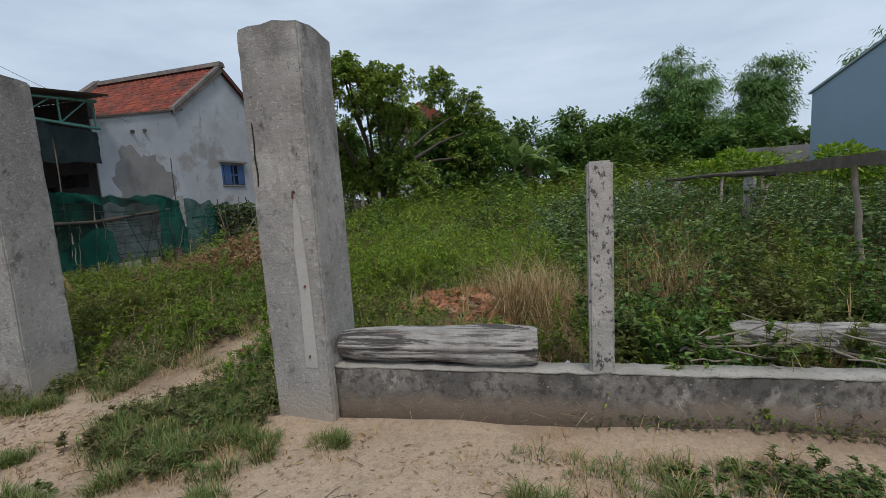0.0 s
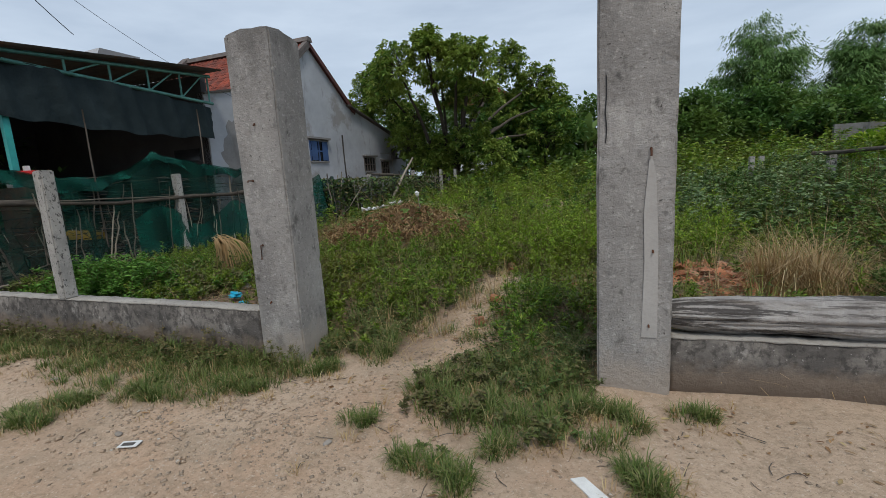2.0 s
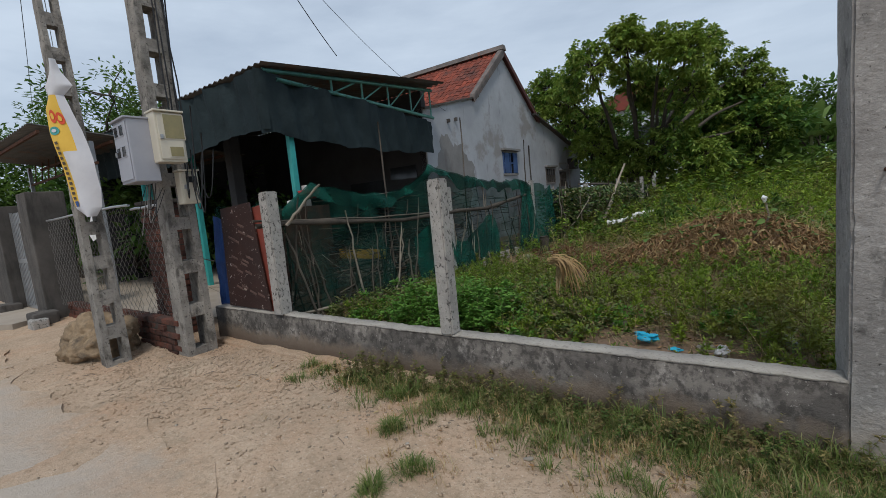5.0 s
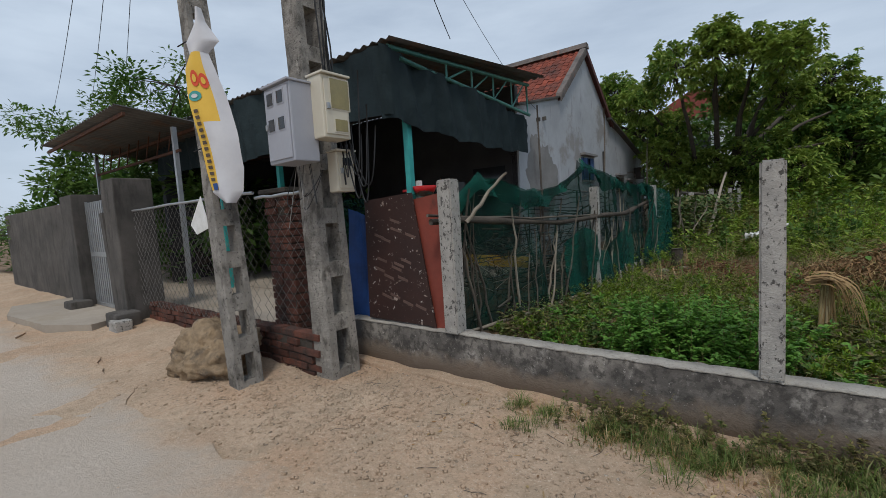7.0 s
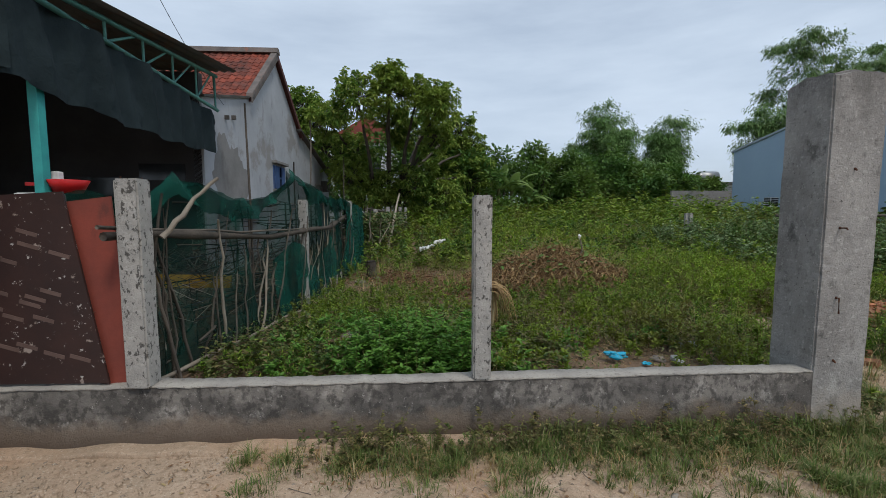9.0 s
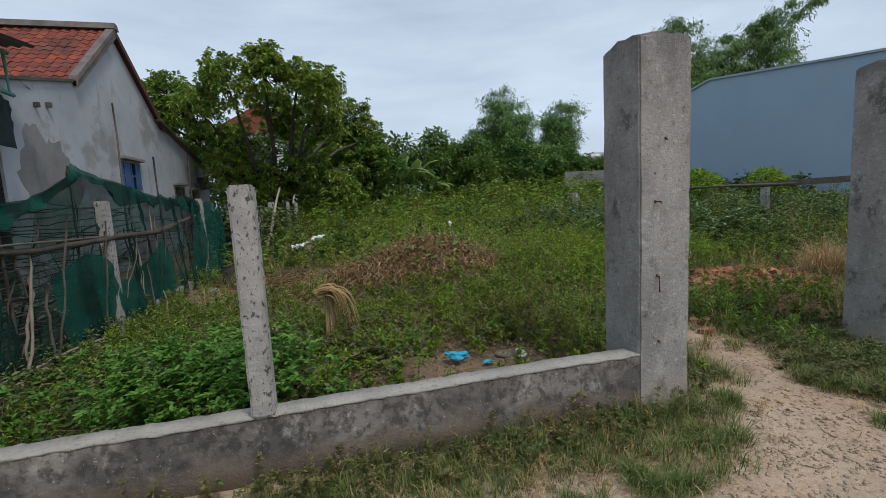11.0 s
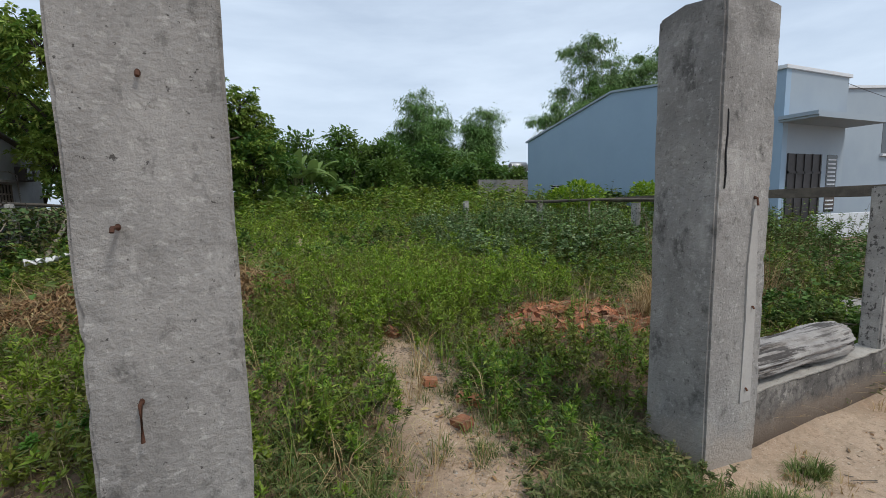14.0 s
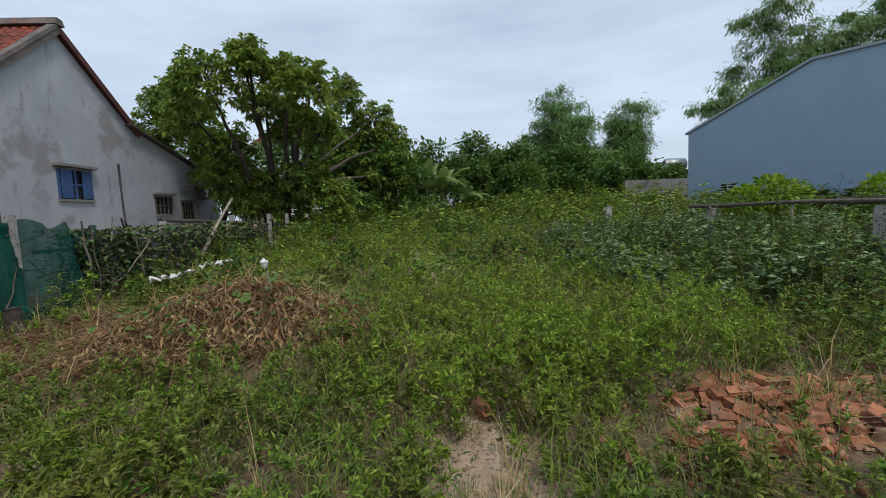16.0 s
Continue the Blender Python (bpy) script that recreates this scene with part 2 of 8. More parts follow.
M_OLDBRICK = surface("old_red_brick", (0.16, 0.06, 0.04), (0.065, 0.037, 0.031), 6, 0.93, bump=0.6, bump_scale=50, vary=0.3, stains=[((0.045, 0.037, 0.033), 4, 0.5, 0.64, (1, 1, 1), 0.8)])
M_MORTAR = surface("old_mortar", (0.09, 0.075, 0.063), (0.05, 0.044, 0.038), 6, 0.95, bump=0.6)
M_HOUSE = surface("house_plaster", (0.43, 0.45, 0.48), (0.33, 0.345, 0.37), 0.9, 0.9, bump=0.15, bump_scale=30, grain=0.08, stains=[
    ((0.25, 0.235, 0.22), 0.55, 0.56, 0.63, (1, 1, 1.2), 0.75), ((0.15, 0.14, 0.135), 1.5, 0.6, 0.72, (1.5, 1.5, 0.35), 0.75), ((0.3, 0.3, 0.3), 4, 0.6, 0.7, (1, 1, 0.4), 0.5)])
M_RENDER = surface("bare_cement_render", (0.27, 0.265, 0.26), (0.2, 0.195, 0.19), 1.5, 0.95, bump=0.3, stains=[((0.15, 0.14, 0.13), 2, 0.55, 0.68, (1, 1, 0.5), 0.6)])
# near-black plaster: the porch interior's shade is put into the base colour
M_PORCHSHADE = surface("shade_darkened_porch_plaster", (0.06, 0.06, 0.062), (0.04, 0.04, 0.042), 1.2, 0.9, bump=0.1)
M_TILE = surface("clay_roof_tile", (0.27, 0.06, 0.034), (0.17, 0.05, 0.034), 2.5, 0.85, bump=0.2, vary=0.25, stains=[((0.055, 0.037, 0.033), 1.6, 0.46, 0.66, (1, 1, 1), 0.8)])
M_RIDGE = surface("ridge_mortar", (0.2, 0.17, 0.155), (0.11, 0.1, 0.095), 4, 0.95, bump=0.5, stains=[((0.35, 0.13, 0.08), 3, 0.6, 0.68, (1, 1, 1), 0.6)])
M_FASCIA = surface("fascia_board", (0.12, 0.045, 0.04), (0.08, 0.035, 0.033), 4, 0.8, bump=0.2)
M_TEAL = surface("teal_paint", (0.05, 0.4, 0.37), (0.04, 0.3, 0.29), 4, 0.5, bump=0.05)
M_TEALDIM = surface("faded_teal_paint", (0.12, 0.31, 0.27), (0.08, 0.22, 0.19), 4, 0.6, bump=0.05, stains=[((0.13, 0.08, 0.05), 8, 0.6, 0.7, (1, 1, 1), 0.6)])
M_TARP = surface("dark_shade_tarp", (0.028, 0.042, 0.046), (0.017, 0.027, 0.03), 2, 0.85, spec=0.15, bump=0.5, bump_scale=12)
M_SHEET = surface("corrugated_steel", (0.13, 0.12, 0.105), (0.08, 0.075, 0.07), 1.5, 0.6, 0.2, bump=0.05, stains=[((0.15, 0.07, 0.035), 2, 0.52, 0.68, (1, 1, 1), 0.7)])
M_RUST = surface("rusty_steel", (0.13, 0.055, 0.03), (0.07, 0.035, 0.025), 8, 0.85, 0.2, bump=0.4)
M_GALV = surface("galvanised_steel", (0.45, 0.46, 0.47), (0.36, 0.37, 0.38), 6, 0.45, 0.7, bump=0.05)
M_WIRE = surface("fence_wire", (0.27, 0.26, 0.245), (0.18, 0.165, 0.15), 20, 0.55, 0.3, bump=0)
M_CABLE = surface("black_cable", (0.014, 0.014, 0.015), (0.02, 0.02, 0.022), 9, 0.5, bump=0)
M_GREYBOX = surface("painted_steel_box", (0.36, 0.37, 0.41), (0.32, 0.33, 0.37), 3, 0.45, bump=0.03, grain=0.05, stains=[((0.28, 0.22, 0.17), 5, 0.66, 0.74, (1, 1, 0.4), 0.5)])
M_CREAM = surface("cream_plastic", (0.6, 0.56, 0.46), (0.54, 0.5, 0.41), 4, 0.45, bump=0.03, grain=0.05)
M_PANEL = surface("meter_window", (0.3, 0.26, 0.13), (0.25, 0.22, 0.12), 9, 0.2, bump=0)
M_GLASS = surface("dark_window_glass", (0.02, 0.022, 0.025), (0.03, 0.032, 0.035), 3, 0.1, bump=0, spec=0.5)
M_BOARD = surface("film_faced_plywood", (0.05, 0.024, 0.02), (0.033, 0.018, 0.016), 3, 0.55, bump=0.1, stains=[((0.5, 0.47, 0.45), 22, 0.63, 0.66, (1, 1, 1), 0.8), ((0.38, 0.31, 0.27), 9, 0.63, 0.67, (1, 1, 1), 0.8)])
M_BOARDPRINT = surface("board_print", (0.14, 0.09, 0.075), (0.11, 0.07, 0.06), 9, 0.6, bump=0)
M_REDBOARD = surface("red_painted_board", (0.25, 0.055, 0.037), (0.18, 0.045, 0.032), 3, 0.6, bump=0.1, stains=[((0.06, 0.03, 0.025), 4, 0.58, 0.7, (1, 1, 0.5), 0.7)])
M_BLUESHEET = surface("blue_plastic_sheet", (0.02, 0.075, 0.26), (0.015, 0.05, 0.17), 5, 0.4, bump=0.2, bump_scale=15)
M_BLUEBAG = surface("turquoise_plastic_bag", (0.01, 0.42, 0.62), (0.02, 0.32, 0.5), 9, 0.35, bump=0.2, bump_scale=25)
M_WHITEBAG = surface("translucent_plastic_bag", (0.4, 0.4, 0.41), (0.28, 0.28, 0.285), 14, 0.35, bump=0.3, bump_scale=25)
M_WHITE = surface("white_plastic", (0.78, 0.78, 0.76), (0.66, 0.66, 0.63), 9, 0.6, bump=0.4, bump_scale=30)
M_RED = surface("red_plastic", (0.62, 0.02, 0.02), (0.5, 0.02, 0.02), 3, 0.35, bump=0)
M_BANNER = surface("white_banner_cloth", (0.6, 0.6, 0.62), (0.52, 0.52, 0.55), 3, 0.75, bump=0.1, bump_scale=10, grain=0.05)
M_YELLOW = surface("yellow_banner_print", (0.74, 0.48, 0.08), (0.66, 0.4, 0.06), 3, 0.7, bump=0, grain=0.05)
M_PRINTRED = surface("red_print", (0.66, 0.09, 0.04), (0.6, 0.08, 0.04), 6, 0.7, bump=0, grain=0)
M_PRINTDARK = surface("dark_print", (0.1, 0.07, 0.05), (0.08, 0.06, 0.04), 6, 0.7, bump=0, grain=0)
M_PRINTTEAL = surface("teal_print", (0.06, 0.3, 0.3), (0.08, 0.35, 0.3), 6, 0.7, bump=0, grain=0)
M_BLUEHOUSE = surface("blue_grey_house_paint", (0.3, 0.405, 0.51), (0.28, 0.38, 0.485), 0.6, 0.85, bump=0.05, grain=0.04)
M_BLUEPALE = surface("pale_blue_house_paint", (0.320, 0.376, 0.424), (0.288, 0.344, 0.400), 0.6, 0.85, bump=0.05, grain=0.04)
M_TRIMWHITE = surface("white_trim_paint", (0.66, 0.68, 0.7), (0.58, 0.6, 0.62), 2, 0.7, bump=0.05, grain=0.05)
M_DOOR = surface("dark_metal_door", (0.06, 0.055, 0.055), (0.045, 0.042, 0.042), 5, 0.5, 0.3, bump=0.05)
M_BLUEFRAME = surface("blue_window_paint", (0.06, 0.12, 0.27), (0.05, 0.09, 0.2), 4, 0.6, bump=0.05)
M_NET = net_mat("green_shade_net", (0.008, 0.085, 0.06), (0.006, 0.045, 0.036), 0.84)
M_NETDARK = net_mat("dark_fence_net", (0.006, 0.046, 0.034), (0.006, 0.026, 0.02), 0.76)

G_FIELD = leaf_mat("weed_leaves", [(0.045, 0.105, 0.012), (0.1, 0.2, 0.02), (0.17, 0.29, 0.03), (0.32, 0.38, 0.07)], (0.2, 0.26, 0.025), 0.45, 0.24, dry=(0.19, 0.145, 0.05))
G_LIME = leaf_mat("bright_weed_leaves", [(0.07, 0.145, 0.012), (0.155, 0.275, 0.02), (0.25, 0.375, 0.032), (0.4, 0.46, 0.075)], (0.18, 0.29, 0.024), 0.6, 0.28)
G_OLIVE = leaf_mat("withering_weed_leaves", [(0.08, 0.09, 0.028), (0.13, 0.13, 0.04), (0.17, 0.13, 0.055), (0.3, 0.23, 0.1)], (0.1, 0.125, 0.028), 0.7, 0.18)
G_BROAD = leaf_mat("broad_weed_leaves", [(0.028, 0.07, 0.014), (0.06, 0.13, 0.024), (0.105, 0.195, 0.042), (0.19, 0.28, 0.085)], (0.085, 0.15, 0.022), 0.9, 0.22, rough=0.65, dry=(0.16, 0.12, 0.045))
G_COVER = leaf_mat("creeping_leaves", [(0.035, 0.075, 0.018), (0.07, 0.125, 0.026), (0.115, 0.165, 0.04), (0.2, 0.155, 0.07)], (0.12, 0.09, 0.04), 0.8, 0.15)
G_GREY = leaf_mat("grey_weed_leaves", [(0.05, 0.1, 0.032), (0.12, 0.2, 0.075), (0.22, 0.315, 0.14), (0.4, 0.48, 0.28)], (0.1, 0.17, 0.04), 0.9, 0.25, rough=0.65)
G_HERB = leaf_mat("bright_herb_leaves", [(0.075, 0.18, 0.028), (0.11, 0.25, 0.038), (0.15, 0.3, 0.05)], None)
G_GRASS = leaf_mat("grass_blades", [(0.055, 0.095, 0.02), (0.1, 0.155, 0.033), (0.15, 0.2, 0.048), (0.28, 0.25, 0.12)], None, lucent=0.2)
G_LONG = leaf_mat("long_grass_blades", [(0.06, 0.13, 0.018), (0.12, 0.22, 0.028), (0.2, 0.3, 0.04), (0.34, 0.36, 0.1)], (0.22, 0.2, 0.06), 0.8, 0.25)
G_STRAW = leaf_mat("straw_blades", [(0.5, 0.38, 0.2), (0.4, 0.28, 0.13), (0.33, 0.21, 0.1), (0.55, 0.45, 0.27)], None, lucent=0.15, rough=0.75)
G_DEAD = leaf_mat("dead_leaves", [(0.4, 0.27, 0.125), (0.29, 0.165, 0.08), (0.17, 0.1, 0.058), (0.46, 0.36, 0.18)], None, lucent=0.1, rough=0.85)
G_RUST = leaf_mat("rusty_dead_fronds", [(0.27, 0.12, 0.06), (0.19, 0.085, 0.048), (0.12, 0.06, 0.04), (0.34, 0.2, 0.11)], None, lucent=0.1, rough=0.85)
G_MANGO = leaf_mat("mango_leaves", [(0.064, 0.14, 0.026), (0.13, 0.245, 0.042), (0.225, 0.34, 0.06), (0.43, 0.49, 0.13)], (0.25, 0.32, 0.055), 0.6, 0.28, rough=0.65)
G_DARKTREE = leaf_mat("dark_tree_leaves", [(0.045, 0.105, 0.025), (0.075, 0.16, 0.033), (0.11, 0.21, 0.042)], (0.14, 0.21, 0.04), 0.3, 0.32)
G_BAMBOO = leaf_mat("bamboo_leaves", [(0.075, 0.145, 0.048), (0.15, 0.25, 0.085), (0.28, 0.39, 0.16)], (0.14, 0.27, 0.07), 0.3, 0.28)
G_BANANA = leaf_mat("banana_leaves", [(0.11, 0.2, 0.045), (0.15, 0.25, 0.06), (0.28, 0.3, 0.12)], None, lucent=0.35)
G_VINE = leaf_mat("vine_leaves", [(0.035, 0.075, 0.018), (0.08, 0.135, 0.032), (0.17, 0.14, 0.065)], None, lucent=0.15)

# soil: sand, orange earth, dark humus inside the plot
def soil_colour(nt, geo):
    c = mix_col(nt, noise_fac(nt, 0.9, 6, 0.6, 0.35, 0.65, coord=geo), (0.57, 0.432, 0.315), (0.475, 0.346, 0.245))
    c = mix_col(nt, scaled(nt, noise_fac(nt, 0.7, 5, 0.6, 0.47, 0.64, (1.4, 1, 1), coord=geo), 0.6), c, (0.5, 0.32, 0.205))
    c = mix_col(nt, scaled(nt, noise_fac(nt, 26, 4, 0.75, 0.5, 0.66, coord=geo), 0.5), c, (0.25, 0.18, 0.115))
    c = mix_col(nt, scaled(nt, noise_fac(nt, 9, 6, 0.75, 0.52, 0.66, coord=geo), 0.5), c, (0.31, 0.235, 0.16))
    c = mix_col(nt, scaled(nt, noise_fac(nt, 17, 5, 0.7, 0.6, 0.68, coord=geo), 0.45), c, (0.66, 0.53, 0.4))
    c = mix_col(nt, scaled(nt, noise_fac(nt, 75, 3, 0.7, 0.6, 0.65, coord=geo), 0.6), c, (0.2, 0.14, 0.09))
    c = mix_col(nt, scaled(nt, noise_fac(nt, 2.6, 6, 0.7, 0.5, 0.66, coord=geo), 0.5), c, (0.35, 0.275, 0.195))
    c = mix_col(nt, scaled(nt, noise_fac(nt, 60, 2, 0.7, 0.6, 0.68, coord=geo), 0.5), c, (0.68, 0.59, 0.48))
    return c


def ranged(nt, value, lo, hi):
    m = nt.nodes.new("ShaderNodeMapRange")
    nt.links.new(value, m.inputs["Value"])
    m.inputs["From Min"].default_value, m.inputs["From Max"].default_value = lo, hi
    return m.outputs["Result"]


def maths(nt, op, a, b):
    m = nt.nodes.new("ShaderNodeMath")
    m.operation = op
    for i, v in enumerate((a, b)):
        if isinstance(v, (int, float)):
            m.inputs[i].default_value = v
        else:
            nt.links.new(v, m.inputs[i])
    return m.outputs[0]


def earth(name, finish):
    m, nt, bs = node_mat(name)
    geo = nt.nodes.new("ShaderNodeNewGeometry").outputs["Position"]
    sep = nt.nodes.new("ShaderNodeSeparateXYZ")
    nt.links.new(geo, sep.inputs["Vector"])
    nt.links.new(finish(nt, geo, sep.outputs["X"], sep.outputs["Y"], soil_colour(nt, geo)), bs.inputs["Base Color"])
    bs.inputs["Roughness"].default_value, bs.inputs["Specular IOR Level"].default_value = 0.95, 0.15
    bp = nt.nodes.new("ShaderNodeBump")
    bp.inputs["Strength"].default_value, bp.inputs["Distance"].default_value = 0.65, 0.03
    nt.links.new(noise_fac(nt, 27, 8, 0.75, 0.2, 0.8, coord=geo), bp.inputs["Height"])
    nt.links.new(bp.outputs["Normal"], bs.inputs["Normal"])
    return m


def plot_soil(nt, geo, x, y, c):
    inside = maths(nt, "MULTIPLY", ranged(nt, y, 2.58, 2.8), ranged(nt, maths(nt, "ABSOLUTE", maths(nt, "ADD", x, 2.95), 0.0), 0.12, 0.6))
    humus = mix_col(nt, noise_fac(nt, 3, 5, coord=geo), (0.2, 0.13, 0.085), (0.11, 0.08, 0.055))
    return mix_col(nt, scaled(nt, inside, 0.85), c, humus)


def lane_soil(nt, geo, x, y, c):
    worn = maths(nt, "ADD", maths(nt, "MULTIPLY", y, -1.6), maths(nt, "MULTIPLY", noise_fac(nt, 1.3, 6, 0.65, 0.2, 0.8, coord=geo), 1.4))
    bare = maths(nt, "MULTIPLY", ranged(nt, worn, -0.45, 0.35), ranged(nt, x, -6.9, -8.4))
    slab = mix_col(nt, noise_fac(nt, 0.8, 5, coord=geo), (0.53, 0.47, 0.41), (0.46, 0.4, 0.34))
    return mix_col(nt, scaled(nt, bare, 0.85), c, slab)


M_SOIL = earth("sandy_soil", plot_soil)
M_LANE = earth("sand_covered_road", lane_soil)


# ---- builders ----
RNG = np.random.default_rng(7)


def thing(name, label, category, at=(0, 0, 0), turn=0.0, group="", kind=""):
    ob = new(name)
    ob.matrix_basis = pose(*at, 0, 0, turn)
    ob.empty_display_size = 0.1
    return tagged(ob, label, category, group, kind)


def settle(ob, parent):
    if parent is not None:
        ob.parent = parent
    return ob


def part(name, bm, mat, parent=None, label="", smooth=False):
    """Links a bmesh as one mesh object under a thing."""
    me = bpy.data.meshes.new(name)
    bm.normal_update()
    bm.to_mesh(me)
    bm.free()
    if smooth:
        me.polygons.foreach_set("use_smooth", [True] * len(me.polygons))
    me.materials.append(mat)
    ob = settle(new(name, me), parent)
    return tagged(ob, label) if label else ob


def np_mesh(name, verts, faces, mats, index=None, smooth=False):
    """A mesh from numpy arrays; faces (n, 3 or 4)."""
    me = bpy.data.meshes.new(name)
    n, k = faces.shape
    me.vertices.add(len(verts))
    me.vertices.foreach_set("co", np.ascontiguousarray(verts, dtype=np.float32).ravel())
    me.loops.add(n * k)
    me.loops.foreach_set("vertex_index", np.ascontiguousarray(faces, dtype=np.int32).ravel())
    me.polygons.add(n)
    me.polygons.foreach_set("loop_start", np.arange(0, n * k, k, dtype=np.int32))
    for m in mats:
        me.materials.append(m)
    if index is not None:
        me.polygons.foreach_set("material_index", index.astype(np.int32))
    if smooth:
        me.polygons.foreach_set("use_smooth", np.ones(n, dtype=bool))
    me.update(calc_edges=True)
    return me


def np_part(name, verts, faces, mats, parent=None, label="", index=None, smooth=False):
    ob = settle(new(name, np_mesh(name, verts, faces, mats, index, smooth)), parent)
    return tagged(ob, label) if label else ob


def box(bm, x0, x1, y0, y1, z0, z1, bevel=0.0):
    r = bmesh.ops.create_cube(bm, size=1)
    for v in r["verts"]:
        v.co = Vector((x0 + (v.co.x + 0.5) * (x1 - x0), y0 + (v.co.y + 0.5) * (y1 - y0), z0 + (v.co.z + 0.5) * (z1 - z0)))
    if bevel:
        es = {e for v in r["verts"] for e in v.link_edges}
        bmesh.ops.bevel(bm, geom=list(es), offset=bevel, segments=2, affect="EDGES", profile=0.6)
    return bm


def boxed(x0, x1, y0, y1, z0, z1, bevel=0.0):
    return box(bmesh.new(), x0, x1, y0, y1, z0, z1, bevel)


def prism(poly, axis, a, b):
    """A polygon of (u, v) pushed along an axis from a to b. Axis x: (y, z); y: (x, z); z: (x, y)."""
    bm = bmesh.new()
    put = {"x": lambda u, v, w: (w, u, v), "y": lambda u, v, w: (u, w, v), "z": lambda u, v, w: (u, v, w)}[axis]
    lo, hi = [[bm.verts.new(put(u, v, w)) for u, v in poly] for w in (a, b)]
    bm.faces.new(lo), bm.faces.new(hi[::-1])
    for i in range(len(poly)):
        j = (i + 1) % len(poly)
        bm.faces.new((lo[i], lo[j], hi[j], hi[i]))
    bmesh.ops.recalc_face_normals(bm, faces=bm.faces[:])
    return bm


def tube_arrays(points, radii, sides=6):
    """Vertices and quads of a tube along points."""
    p = np.asarray(points, float)
    d = np.gradient(p, axis=0)
    d /= np.linalg.norm(d, axis=1)[:, None] + 1e-9
    ref = np.array([0.31, 0.95, 0.05]) if abs(d[0][2]) > 0.7 else np.array([0.05, 0.1, 1.0])
    u = np.cross(d, ref)
    u /= np.linalg.norm(u, axis=1)[:, None] + 1e-9
    w = np.cross(d, u)
    a = np.arange(sides) / sides * 2 * np.pi
    r = np.broadcast_to(np.asarray(radii, float), (len(p),))
    v = p[:, None] + r[:, None, None] * (np.cos(a)[None, :, None] * u[:, None] + np.sin(a)[None, :, None] * w[:, None])
    i, j = np.meshgrid(np.arange(len(p) - 1), np.arange(sides), indexing="ij")
    k = (j + 1) % sides
    f = np.stack([i * sides + j, i * sides + k, (i + 1) * sides + k, (i + 1) * sides + j], -1).reshape(-1, 4)
    caps = []
    if sides >= 4:
        for s in range(1, sides - 2, 2):
            caps += [[0, s, s + 1, s + 2], [(len(p) - 1) * sides + q for q in (0, s + 2, s + 1, s)]]
    if caps:
        f = np.vstack([f, np.array(caps)])
    return v.reshape(-1, 3), f


def joined(pieces):
    vs, fs, n = [], [], 0
    for v, f in pieces:
        vs.append(v), fs.append(f + n)
        n += len(v)
    return np.vstack(vs), np.vstack(fs)


def wobble(a, b, n, amp, rng=RNG):
    """A crooked line between two points."""
    t = np.linspace(0, 1, n)[:, None]
    p = np.array(a) * (1 - t) + np.array(b) * t
    off = np.cumsum(rng.normal(0, amp, (n, 3)), axis=0)
    return p + off - off[0] * (1 - t) - off[-1] * t


def stick(name, a, b, r, mat, parent=None, label="", category="", amp=0.012, taper=0.65, sides=6, kind="", group="", n=9):
    pts = wobble(a, b, n, amp)
    v, f = tube_arrays(pts, np.linspace(r, r * taper, n) * RNG.uniform(0.88, 1.12, n), sides)
    ob = np_part(name, v, f, [mat], parent, "", smooth=True)
    return tagged(ob, label, category, group, kind)


def rough_up(bm, amp, scale, axis_keep=None):
    for v in bm.verts:
        n = noise.noise_vector(v.co * scale)
        v.co += Vector((n.x, n.y, n.z if axis_keep != "z" else 0)) * amp
    return bm


def ground_h(x, y):
    """Height of the ground: level lane, the plot a little higher behind the wall, a ramp in the gateway."""
    x, y = np.asarray(x, float), np.asarray(y, float)
    s = np.clip((y - 2.62) / 0.5, 0, 1)
    inside = 0.21 * s + 0.008 * np.clip(y - 3, 0, 40)
    gate = np.clip(1 - np.abs(x + 2.98) / 1.9, 0, 1)
    ramp = 0.2 * np.clip((y - 2.6) / 4.0, 0, 1) + 0.008 * np.clip(y - 3, 0, 40)
    g = np.clip(gate * 2.2, 0, 1)
    h = inside * (1 - g) + ramp * g
    left = np.clip((-10.6 - x) / 0.8, 0, 1)
    h = h * (1 - left) + left * 0.06 * np.clip(y - 1.0, 0, 1)
    heap = 0.58 * np.exp(-(((x + 5.05) / 1.15) ** 2 + ((y - 6.75) / 0.95) ** 2))
    pile = 0.05 * np.exp(-(((x + 0.9) / 0.9) ** 2 + ((y - 4.7) / 0.7) ** 2))
    bumps = 0.018 * np.sin(x * 3.1 + 1.3 * np.sin(y * 1.7)) * np.sin(y * 2.7 + x) + 0.008 * np.sin(x * 9 + y * 4) * np.sin(y * 8.3 - x * 3)
    rise = 0.35 * np.clip((y - 12) / 14, 0, 1)
    return h + heap + pile + bumps + rise * (1 - left)


